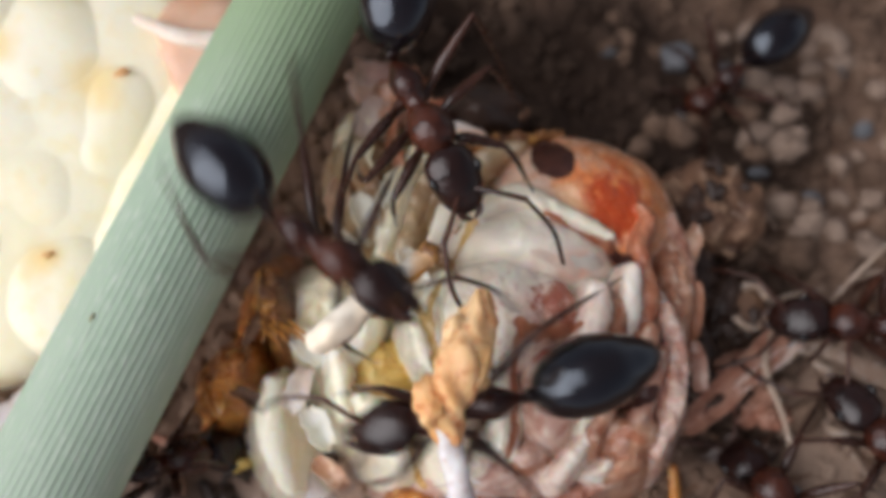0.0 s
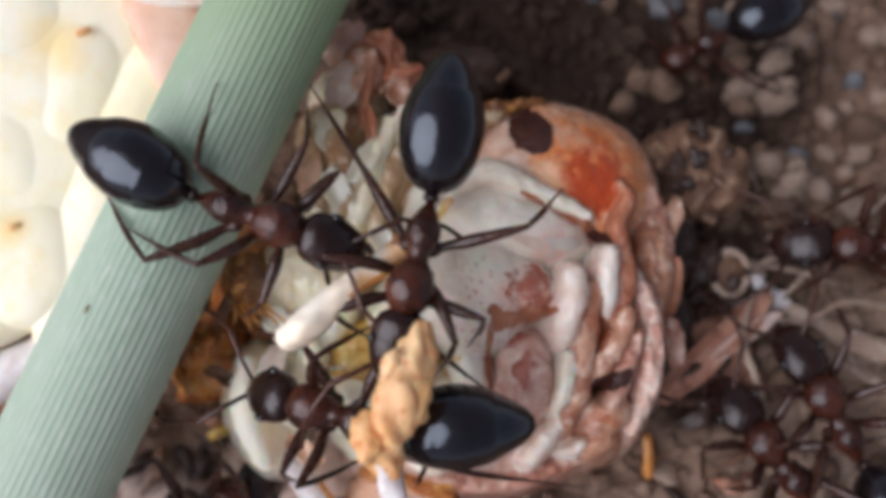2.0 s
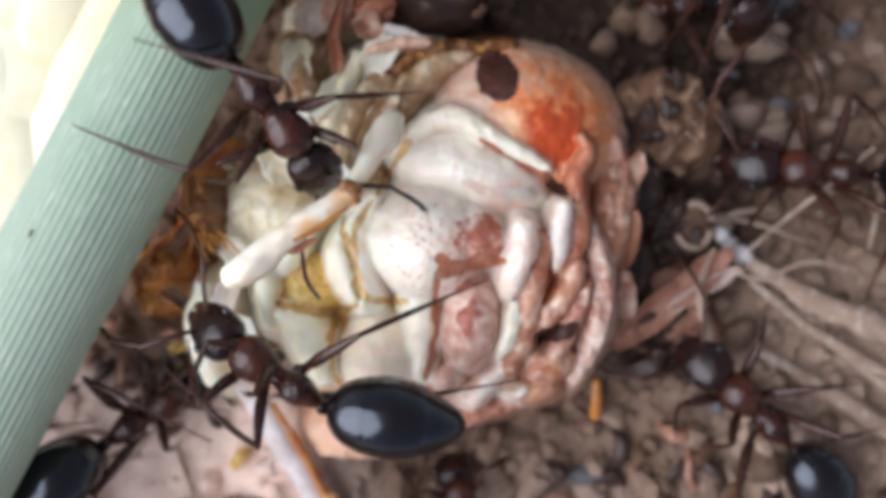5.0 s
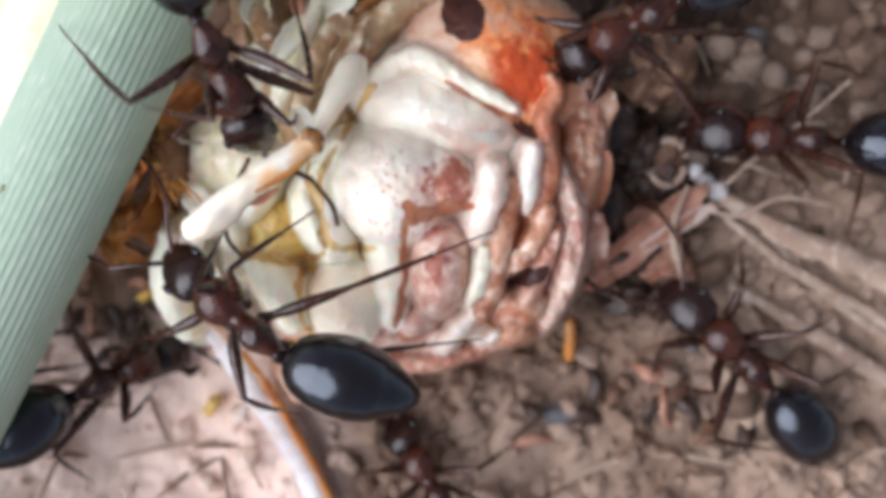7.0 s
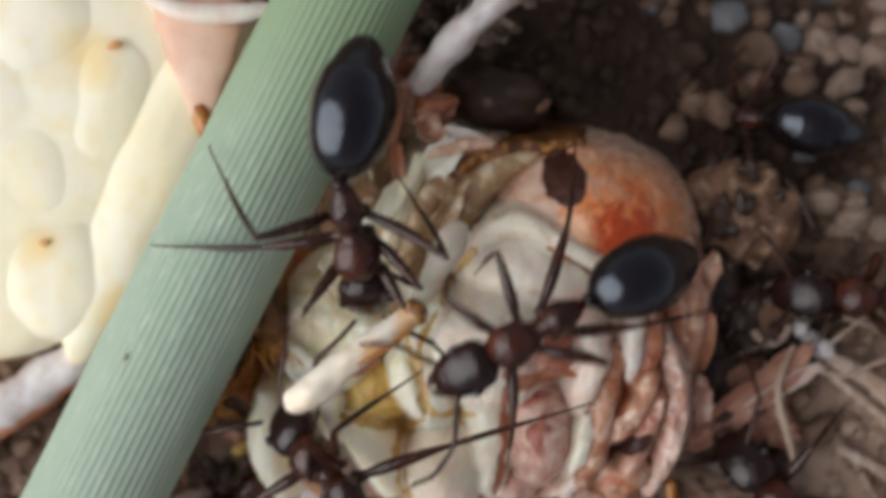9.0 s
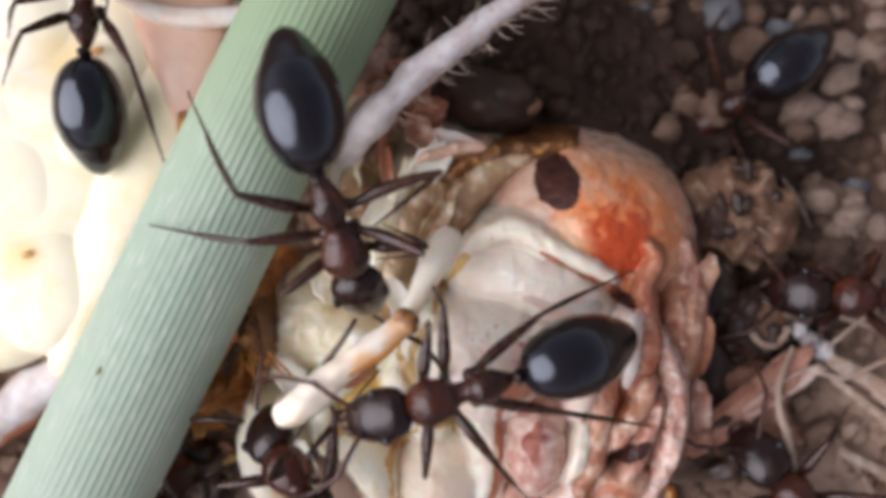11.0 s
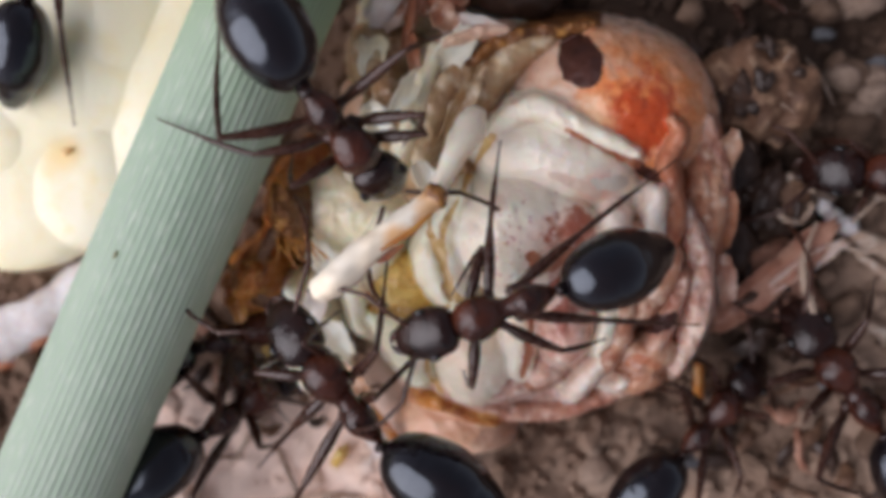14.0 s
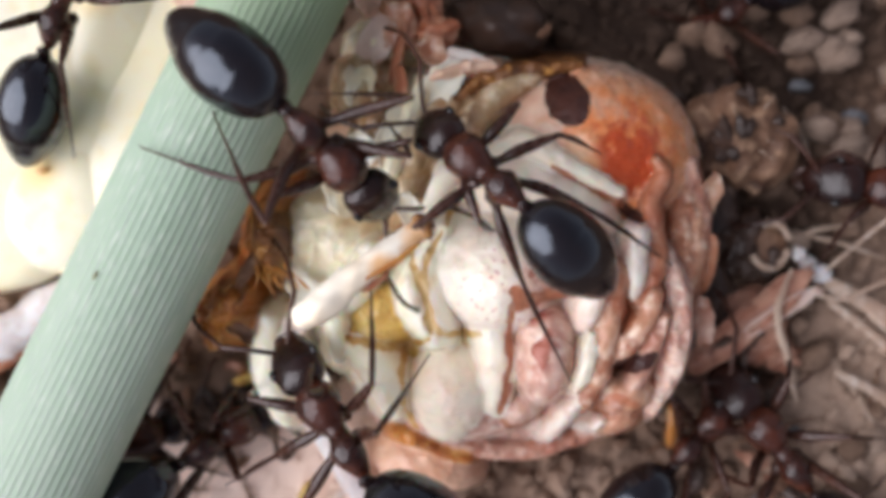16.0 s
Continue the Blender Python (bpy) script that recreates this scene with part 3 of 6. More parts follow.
def build_pupa():
    """One soft body of many swellings and folds that press against each other; each is a part."""
    base = thing("insect_pupa", "cream and pink opened insect pupa lying on the soil", "pupa")
    pieces = [
        ("abdomen", BELLY, 0.07, "", cap(-1.39, -5.60, 0.40, 4.20, 3.40, 3.2, 1)),
        ("abdomen_base", PLATE, 0.1, "", cap(-1.50, -7.42, 0.30, 3.31, 1.54, 2.6, 1)),
        ("head", HEAD, 0.03, "rounded pinkish head with an orange patch", cap(0.70, -1.23, 0.95, 2.89, 2.48, 3.4, -7)),
        ("flank", TAN, 0.13, "ragged pink flank", cap(2.92, -3.43, 0.90, 0.86, 2.58, 2.6, -3)),
        ("flank", PINK, 0.13, "ragged pink flank", cap(2.39, -6.07, 0.80, 0.69, 1.80, 2.6, -16)),
        ("neck", CREAM, 0.05, "", cap(-0.30, -2.28, 1.70, 2.38, 1.26, 2.4, -18)),
        ("thorax_plate", THORAX, 0.03, "smooth cream plate", cap(-0.66, -2.38, 3.22, 2.03, 1.03, 1.5, -19)),
        ("wing_pad", THORAX, 0.03, "cream dome with red specks", cap(-1.74, -4.10, 3.55, 1.59, 1.49, 1.9, -5)),
        ("wing_pad", THORAX, 0.05, "pinkish swelling with red specks", cap(-0.65, -3.96, 3.85, 0.96, 0.82, 1.3, -10)),
        ("collar", CREAM, 0.03, "pale skin fold", fold((-2.20, -1.64, 3.94, 0.16), (-1.77, -1.25, 4.16, 0.24), (-1.06, -1.06, 4.31, 0.29), (-0.33, -1.42, 4.41, 0.24), (0.33, -1.78, 4.45, 0.17), (1.14, -2.21, 4.33, 0.12))),
        ("belly_swelling", CREAM, 0.03, "white belly swelling", cap(-2.82, -7.03, 2.60, 1.14, 1.36, 1.7, 9)),
        ("belly_fold", CREAM, 0.03, "pale fold down the belly", fold((-2.17, -4.54, 4.07, 0.53), (-1.89, -5.43, 4.00, 0.50), (-1.74, -6.33, 3.91, 0.44), (-1.74, -7.35, 3.62, 0.33))),
        ("belly_plate", PLATE, 0.04, "pink oval plate with a dark red mark", cap(-0.60, -6.05, 3.85, 0.73, 1.15, 1.1, -6)),
        ("belly_plate", PLATE, 0.08, "", cap(-1.17, -7.44, 3.10, 0.63, 0.44, 1, 20)),
        ("belly_plate", PLATE, 0.06, "", cap(-2.22, -7.78, 2.50, 1.54, 0.59, 1.2, 5)),
        ("leg_stub", WHITE, 0.03, "pale finger-like leg stub", fold((0.61, -3.68, 4.85, 0.30), (0.54, -4.27, 4.85, 0.35), (0.38, -4.88, 4.69, 0.31), (0.31, -5.29, 4.51, 0.19))),
        ("leg_stub", WHITE, 0.03, "pale finger-like leg stub", fold((1.59, -3.12, 4.65, 0.20), (1.50, -3.62, 4.60, 0.25), (1.50, -4.22, 4.51, 0.19), (1.48, -4.63, 4.29, 0.11))),
        ("leg_stub", CREAM, 0.05, "pale finger-like leg stub", fold((0.45, -5.61, 4.49, 0.11), (0.42, -6.10, 4.53, 0.17), (0.31, -6.55, 4.43, 0.17), (0.14, -6.88, 4.26, 0.09))),
        ("leg_stub", WHITE, 0.05, "pale finger-like leg stub", fold((0.38, -7.03, 3.98, 0.12), (0.02, -7.38, 3.90, 0.20), (-0.27, -7.72, 3.69, 0.26), (-0.45, -7.99, 3.53, 0.22))),
        ("pale_scrap", WHITE, 0.08, "pale scrap of flesh", cap(0.76, -7.80, 3.10, 0.31, 0.19, 0.6, 35)),
        ("skin_fold", TAN, 0.03, "", fold((1.08, -4.02, 4.47, 0.23), (0.99, -4.82, 4.41, 0.29), (0.80, -5.64, 4.31, 0.29), (0.68, -6.46, 4.21, 0.29), (0.40, -7.19, 3.98, 0.22))),
        ("skin_fold", TAN, 0.04, "ragged orange-tan flesh", fold((1.94, -4.62, 4.40, 0.20), (1.71, -5.23, 4.30, 0.25), (1.39, -5.71, 4.25, 0.25), (1.13, -6.06, 4.21, 0.19))),
        ("skin_fold", PINK, 0.05, "", fold((2.20, -5.10, 4.25, 0.15), (2.00, -5.65, 4.20, 0.20), (1.49, -6.76, 4.03, 0.27), (1.10, -7.20, 3.83, 0.27))),
        ("torn_flesh", TAN, 0.06, "ragged orange-tan flesh", cap(1.44, -6.99, 3.10, 0.75, 0.62, 1.2, 10)),
        ("torn_flesh", TAN, 0.06, "ragged orange-tan flesh", cap(1.21, -7.70, 2.70, 0.70, 0.42, 1, 15)),
        ("rim", PLATE, 0.11, "long pale rim fold", fold((2.31, -3.63, 3.86, 0.14), (2.53, -4.30, 3.92, 0.23), (2.66, -5.12, 3.88, 0.27), (2.59, -5.95, 3.84, 0.26), (2.38, -6.74, 3.64, 0.26), (2.10, -7.45, 3.32, 0.18))),
        ("rim", PINK, 0.14, "ragged pink rim fold", fold((2.99, -1.55, 2.92, 0.28), (3.25, -2.66, 2.89, 0.31), (3.18, -3.64, 2.95, 0.25))),
        ("soft_lobe", CREAM_YELLOW, 0.03, "", fold((-3.01, -3.14, 4.29, 0.21), (-3.35, -3.92, 4.28, 0.42), (-3.57, -4.69, 4.22, 0.58), (-3.23, -5.39, 4.22, 0.48), (-2.96, -5.67, 4.16, 0.24))),
        ("soft_lobe", CREAM_YELLOW, 0.03, "", fold((-5.08, -5.93, 3.90, 0.30), (-4.66, -6.37, 3.86, 0.49), (-4.36, -6.94, 3.74, 0.46), (-4.20, -7.45, 3.52, 0.28))),
        ("soft_lobe", CREAM_YELLOW, 0.03, "", fold((-5.72, -4.93, 4.08, 0.22), (-5.62, -5.48, 4.03, 0.27), (-5.54, -6.13, 3.82, 0.18))),
        ("soft_lobe", CREAM_YELLOW, 0.03, "", fold((-7.31, -5.49, 3.00, 0.30), (-7.42, -6.30, 3.11, 0.39), (-7.24, -7.15, 2.80, 0.36), (-7.0, -7.9, 2.4, 0.22))),
        ("soft_lobe", CREAM_YELLOW, 0.05, "", fold((-4.80, -3.67, 3.67, 0.33), (-5.13, -4.35, 3.69, 0.41), (-5.63, -5.04, 3.65, 0.35))),
        ("pulp", AMBER_YELLOW, 0.1, "wet amber-yellow pulp", cap(-4.63, -5.25, 2.90, 1.00, 0.86, 1, -10)),
        ("membrane", MEMBRANE, 0.06, "translucent yellowish membrane", cap(-5.86, -3.43, 0.80, 1.71, 1.64, 2.6, 29)),
        ("membrane", FLAP, 0.1, "translucent amber membrane", cap(-3.73, -2.48, 0.60, 1.36, 1.72, 2.6, 29)),
        ("flap", FLAP, 0.06, "folded olive-brown flap", fold((-4.89, -1.84, 3.41, 0.19), (-4.60, -1.10, 3.35, 0.35), (-4.88, -0.26, 3.12, 0.38), (-5.04, 0.45, 2.92, 0.28))),
        ("flap", FLAP, 0.06, "folded olive-brown flap", fold((-4.01, -2.06, 3.35, 0.25), (-3.65, -1.12, 3.35, 0.35), (-3.10, -0.30, 3.12, 0.38), (-2.55, 0.40, 2.80, 0.30))),
        ("flap", MEMBRANE, 0.05, "folded yellowish flap", fold((-4.55, -2.19, 3.54, 0.16), (-4.18, -1.25, 3.56, 0.24), (-3.84, -0.23, 3.33, 0.27), (-3.50, 0.54, 3.08, 0.22))),
        ("flap", FLAP, 0.06, "amber-brown skin flap", fold((-2.70, -1.54, 3.48, 0.22), (-2.41, -0.60, 3.37, 0.33), (-1.86, 0.14, 3.14, 0.36), (-0.90, 0.69, 2.95, 0.25))),
        ("flap", MATTED, 0.12, "torn rusty edge", fold((-2.81, 0.09, 3.30, 0.10), (-1.99, 0.61, 3.26, 0.16), (-0.63, 0.87, 3.12, 0.16), (0.3, 0.95, 2.95, 0.1))),
        ("flap", PEACH, 0.07, "pale torn flap", fold((-3.27, 0.66, 3.50, 0.10), (-2.66, 0.83, 3.45, 0.15), (-1.78, 0.94, 3.32, 0.08))),
        ("bladder", FLAP, 0.16, "crumpled tan bladder", cap(-5.02, 0.6, 1.4, 0.85, 0.95, 1.6, -2)),
        ("bladder", MEMBRANE, 0.16, "crumpled pale bladder", cap(-4.78, 1.75, 1.5, 0.7, 0.6, 1.2, -2)),
        ("torn_skin", PEACH, 0.06, "torn peach-coloured skin below the belly", cap(-3.55, -9.37, 0.30, 1.62, 1.11, 1.6, -13)),
        ("torn_skin", AMBER, 0.08, "torn amber edge", fold((-4.26, -8.25, 2.50, 0.10), (-3.70, -8.41, 2.43, 0.17), (-2.99, -8.72, 2.32, 0.18), (-2.42, -8.93, 2.29, 0.11))),
        ("torn_skin", PINK, 0.06, "pale skin edge", fold((-3.67, -7.93, 2.66, 0.14), (-2.55, -8.50, 2.50, 0.20), (-1.13, -8.71, 2.40, 0.20), (0.14, -8.42, 2.43, 0.17), (1.26, -7.99, 2.47, 0.13))),
        ("matted_patch", MATTED, 0.32, "matted dark brown patch", cap(-7.28, -3.40, 2.00, 0.55, 0.98, 2, 9)),
        ("matted_patch", AMBER, 0.3, "matted amber-brown patch", cap(-8.53, -5.03, 1.30, 0.73, 1.05, 2, -37)),
        ("matted_patch", AMBER, 0.3, "matted amber-brown patch", cap(-7.55, -2.97, 2.00, 0.49, 0.84, 1.6, -21)),
        ("eye", EYE, 0.03, "dark brown oval eye spot", film((-0.12, 0.33, 0.45), (-0.07, 0.03, 0.53), (0.00, -0.27, 0.40))),
        ("seam", SEAM, -0.05, "amber fluid in a seam", film((-3.11, -3.15, 0.07), (-3.38, -3.92, 0.09), (-3.43, -4.58, 0.12), (-3.28, -5.25, 0.12), (-2.85, -5.60, 0.11), (-2.18, -5.54, 0.09))),
        ("seam", SEAM, -0.05, "amber fluid in a seam", film((-3.75, -3.54, 0.08), (-3.54, -4.35, 0.09), (-3.40, -5.03, 0.11), (-3.30, -5.51, 0.08))),
        ("seam", SEAM, -0.06, "amber fluid in a seam", film((-5.30, -5.68, 0.09), (-4.69, -5.85, 0.14), (-4.07, -5.98, 0.15), (-3.39, -5.66, 0.11))),
        ("seam", SEAM, -0.05, "amber fluid in a seam", film((-3.98, -6.00, 0.11), (-4.03, -6.69, 0.08), (-3.97, -7.51, 0.09), (-3.72, -8.02, 0.08))),
        ("seam", RUST, -0.04, "rust-red seam", film((-1.40, -4.49, 0.18), (-1.18, -4.75, 0.29), (-0.65, -4.65, 0.20), (0.05, -4.54, 0.11))),
        ("seam", RUST, -0.04, "rust-red seam", film((-1.40, -4.76, 0.13), (-1.45, -5.49, 0.09), (-1.48, -6.30, 0.09), (-1.56, -6.97, 0.12), (-1.74, -7.54, 0.08))),
        ("seam", RUST, -0.03, "rust-red seam", film((-1.64, -7.71, 0.08), (-1.24, -7.88, 0.12), (-0.69, -7.57, 0.07))),
        ("mark", RUST_DARK, 0.012, "dark red mark on the belly plate", film((-0.51, -5.46, 0.09), (-0.76, -5.76, 0.21), (-0.74, -5.99, 0.17), (-0.77, -6.33, 0.08))),
        ("seam", RUST, -0.03, "rust-red stain beside a leg stub", film((1.11, -4.21, 0.12), (1.07, -4.74, 0.26), (1.30, -5.01, 0.22), (1.21, -5.47, 0.11))),
        ("groove", RUST, 0.05, "rust-red strip of flesh", fold((1.98, -1.42, 4.17, 0.13), (2.14, -1.75, 4.20, 0.20), (1.90, -2.35, 4.24, 0.21), (1.96, -3.02, 4.20, 0.25), (2.00, -3.76, 4.20, 0.25), (1.90, -4.30, 4.19, 0.21), (1.62, -4.77, 4.18, 0.12))),
        ("wound", EYE, -0.12, "dark brown hole", film((1.20, -6.30, 0.17), (1.47, -6.25, 0.20), (1.74, -6.19, 0.19), (1.90, -6.14, 0.16))),
        ("wound", EYE, -0.1, "dark brown hole", film((1.24, -2.50, 0.12), (1.46, -2.67, 0.16), (1.60, -2.82, 0.09))),
        ("seam", AMBER, 0.02, "amber line along the belly edge", film((-3.78, -8.38, 0.08), (-3.21, -8.59, 0.10), (-2.36, -8.75, 0.08))),
        ("seam", RUST, -0.03, "rust stain in the torn flesh", film((0.81, -7.32, 0.09), (1.15, -7.11, 0.18), (1.64, -7.39, 0.16), (1.78, -7.71, 0.08))),
        ("bruise", SLATE_FLESH, 0.012, "grey bruised spot", film((0.20, -2.81, 0.13), (0.50, -2.90, 0.20), (0.80, -2.87, 0.11))),
        ("seam", RUST, -0.03, "rust seam along the collar", film((-0.46, -1.59, 0.04), (0.07, -1.94, 0.05), (0.74, -2.26, 0.07), (1.20, -2.43, 0.07))),
        ("seam", SEAM, -0.03, "amber seam along the limb base", film((-2.19, -1.65, 0.11), (-2.73, -2.38, 0.12), (-2.99, -2.98, 0.09))),
        ("bruise", MUTED, 0.01, "dull pinkish shade", film((-0.86, -2.65, 0.12), (-0.33, -2.84, 0.16), (0.20, -3.12, 0.12))),
    ]
    step = 0.042
    xs, ys = np.arange(-10.2, 4.6, step), np.arange(-9.9, 3.6, step)
    px, py = np.meshgrid(xs, ys)
    # a wandering grid makes the outlines uneven
    wx = np.array([[noise.noise(Vector((x * 0.9, y * 0.9, 3.0))) for x in xs[::4]] for y in ys[::4]])
    wy = np.array([[noise.noise(Vector((x * 0.9, y * 0.9, 9.0))) for x in xs[::4]] for y in ys[::4]])
    fx = np.array([[noise.noise(Vector((x * 3.1, y * 3.1, 5.0))) for x in xs[::2]] for y in ys[::2]])
    fy = np.array([[noise.noise(Vector((x * 3.1, y * 3.1, 1.0))) for x in xs[::2]] for y in ys[::2]])

    def wide(g, k):
        """Spreads a coarse grid of values over the fine one, with no steps."""
        rows = np.array([np.interp(np.arange(len(xs)), np.arange(g.shape[1]) * k, r) for r in g])
        return np.array([np.interp(np.arange(len(ys)), np.arange(g.shape[0]) * k, c) for c in rows.T]).T

    wx, wy, fx, fy = wide(wx, 4), wide(wy, 4), wide(fx, 2), wide(fy, 2)
    qx, qy = px + 0.08 * wx + 0.05 * fx, py + 0.08 * wy + 0.05 * fy
    swellings = [n for n, p in enumerate(pieces) if callable(p[4])]
    tops = np.array([pieces[n][4](qx, qy) for n in swellings])
    owner = np.array(swellings)[tops.argmax(0)]
    peak = tops.max(0)
    z = peak + np.log(np.exp(13.0 * (tops - peak)).sum(0)) / 13.0
    rough = np.array([p[2] for p in pieces])[owner]
    for _ in range(4):
        rough = (rough + np.roll(rough, 1, 0) + np.roll(rough, -1, 0) + np.roll(rough, 1, 1) + np.roll(rough, -1, 1)) / 5
    gx = wide(np.array([[noise.noise(Vector((x * 6.5, y * 6.5, 2.0))) for x in xs[::2]] for y in ys[::2]]), 2)
    z = z + rough * (1.1 * fx + 0.9 * np.roll(fy, 7, 1) + 0.6 * wx + 0.7 * gx) + 0.018 * gx
    for n, p in enumerate(pieces):
        if not callable(p[4]):
            q = reach(p[4], qx + 0.05 * fy, qy + 0.05 * np.roll(fx, 9, 0))
            z = z + np.where(q < 1.5, p[2] * np.maximum(1 - (q / 1.5) ** 2, 0), 0)
            owner = np.where(q < (1.0 + 0.1 * fx if p[1] is EYE else 0.85 + 0.55 * fx + 0.4 * wy), n, owner)
    for n, (name, mat, _, label, _) in enumerate(pieces):
        mine = (owner[:-1, :-1] == n) & (z[:-1, :-1] > -0.3)
        jj, ii = np.nonzero(mine)
        if len(jj) < 6:
            continue
        w = len(xs)
        corner = np.stack([jj * w + ii, jj * w + ii + 1, (jj + 1) * w + ii + 1, (jj + 1) * w + ii], 1)
        used, faces = np.unique(corner, return_inverse=True)
        verts = np.stack([px.ravel()[used], py.ravel()[used], np.maximum(z.ravel()[used], -0.8)], 1) * MM
        me = bpy.data.meshes.new(name)
        me.from_pydata(verts.tolist(), [], faces.reshape(-1, 4).tolist())
        me.polygons.foreach_set("use_smooth", [True] * len(me.polygons))
        me.materials.append(mat)
        ob = new(name, me)
        ob.parent = base
        tagged(ob, label)
    rnd = random.Random(21)
    bm = bmesh.new()
    for _ in range(26):
        u = rnd.random()
        p = Vector((3.2 - 1.1 * max(0.0, u - 0.55) * 2 + rnd.uniform(-0.2, 0.2), -1.6 - 6.2 * u, 2.4 - 0.8 * u))
        d = Vector((rnd.uniform(0.3, 0.9), rnd.uniform(-0.9, 0.1), rnd.uniform(0.0, 0.4)))
        d *= 0.6
        tube([(*p, 0.018), (*(p + d * 0.6), 0.013), (*(p + d * 1.0 + Vector((0, -0.08, -0.05))), 0.005)], 4, 4, bm)
    tagged(part("bristles", bm, STRAW, base, "fine pale bristles along the flank"), kind="stuff")
    bm = bmesh.new()
    for k in range(11):
        u = k / 10
        p = Vector((-7.53 + 0.8 * u, -4.08 + rnd.uniform(-0.1, 0.25), 3.7))
        d = Vector((rnd.uniform(0.0, 0.7), -rnd.uniform(0.3, 0.7), rnd.uniform(0.0, 0.25)))
        tube([(*p, 0.035), (*(p + d * 0.6 + Vector((0.05, 0, 0.1))), 0.03), (*(p + d), 0.012)], 6, 5, bm)
    part("fringe", bm, AMBER, base, "amber fringe of torn fibres")
    # torn films of skin between the head and the stem
    for k, (x, y, z, w, l, a, tilt, mat, label) in enumerate((
            (-4.71, 1.63, 2.75, 0.42, 0.60, -30, 12, MUTED, "whitish film of skin"), (-5.05, 0.35, 3.15, 0.40, 0.62, 10, -14, MEMBRANE, "pale yellowish film of skin"),
            (-4.20, 1.25, 2.95, 0.10, 0.75, -12, 10, RUST, "rust-red thread of skin"), (-4.05, 0.35, 3.25, 0.16, 0.60, 8, -8, RUST, "rust-red thread of skin"),
            (-3.10, 0.45, 3.32, 0.40, 0.72, -35, 14, MEMBRANE, "pale yellowish film of skin"), (-3.30, 1.30, 2.95, 0.34, 0.42, 40, 10, TAN, "tan film of skin"),
            (-2.37, 1.10, 3.12, 0.16, 0.62, 72, -10, WHITE, "whitish film of skin"), (-4.94, -1.35, 3.62, 0.34, 0.68, 18, 10, MEMBRANE, "pale cream film of skin"),
            (-4.20, -0.55, 3.60, 0.26, 0.66, -30, -16, MEMBRANE, "pale yellowish film of skin"), (-2.95, -1.00, 3.72, 0.30, 0.80, -28, 16, FLAP, "olive-brown film of skin"),
            (-5.65, -0.75, 3.25, 0.30, 0.60, -8, -10, PEACH, "pinkish film of skin"), (-5.45, -2.25, 3.55, 0.42, 0.55, 30, 8, MEMBRANE, "pale yellowish film of skin"),
            (-3.75, -2.85, 3.65, 0.28, 0.72, 24, 12, CREAM_YELLOW, "pale cream film of skin"), (-6.45, -4.55, 3.30, 0.34, 0.55, 40, 10, CREAM_YELLOW, "pale cream film of skin"),
            (-6.70, -5.60, 3.20, 0.30, 0.62, -20, -12, WHITE, "whitish film of skin"), (-6.25, -6.55, 3.20, 0.34, 0.60, 30, 10, CREAM_YELLOW, "pale cream film of skin"),
            (-6.00, -7.60, 2.75, 0.26, 0.55, 48, -10, TAN, "tan film of skin"), (3.40, -2.30, 2.90, 0.30, 0.70, -10, 30, TAN, "ragged rusty flap"),
            (3.42, -3.90, 2.70, 0.26, 0.80, 8, 30, RUST, "ragged rusty flap"), (3.40, -5.35, 2.70, 0.26, 0.66, 16, 22, PINK, "ragged pink flap"),
            (-7.35, -3.20, 3.75, 0.20, 0.60, 15, 14, MATTED, "matted brown shred"), (-7.75, -4.05, 3.40, 0.16, 0.50, -30, -12, HUSK, "matted brown shred"), (-7.15, -4.10, 3.45, 0.14, 0.45, 50, 10, MATTED, "matted brown shred"),
            (-8.35, -4.85, 3.00, 0.24, 0.60, -40, 12, MATTED, "matted brown shred"), (-8.80, -5.60, 2.75, 0.20, 0.50, 10, -10, AMBER, "amber shred"), (-8.00, -5.70, 2.80, 0.18, 0.50, 60, 10, HUSK, "matted brown shred"))):
        part("torn_film", sheet(w, l, 0.16, (tilt, tilt * 0.7, a), (x, y, z), k), mat, base, label)
    # the free limb, held clear of the body
    limb = part("limb", tube([(-3.4, -3.0, 6.3, 0.26), (-4.1, -3.5, 6.5, 0.27), (-4.79, -4.02, 6.6, 0.29), (-5.25, -4.37, 6.6, 0.36), (-5.65, -4.7, 6.6, 0.38), (-5.95, -4.93, 6.55, 0.31)], 40, 20, rough=0.2), LIMB_SKIN, base, "white club-shaped limb")
    part("limb_base", tube([(-2.6, -1.3, 5.0, 0.34), (-2.75, -1.6, 5.25, 0.38), (-3.05, -2.15, 5.65, 0.28), (-3.35, -2.75, 6.0, 0.2)], 18, 18, rough=0.14), CREAM, base, "cream limb base")
    part("joint", lump((-3.42, -2.98, 6.36), (0.25, 0.30, 0.27), (0, 0, 30), 0.25, 2, 23, 3), MATTED, limb, "rusty joint")
    part("torn_shred", tube([(-4.2, -4.05, 6.35, 0.05), (-4.6, -4.3, 6.35, 0.11), (-4.95, -4.35, 6.3, 0.05)], 8, 8, rough=0.2), RUST, limb, "rusty shred")
    part("torn_shred", tube([(-3.5, -3.35, 6.5, 0.04), (-4.0, -3.75, 6.7, 0.08), (-4.6, -4.1, 6.8, 0.04)], 8, 8, rough=0.2, seed=3), AMBER, limb, "rusty shred")
    return base


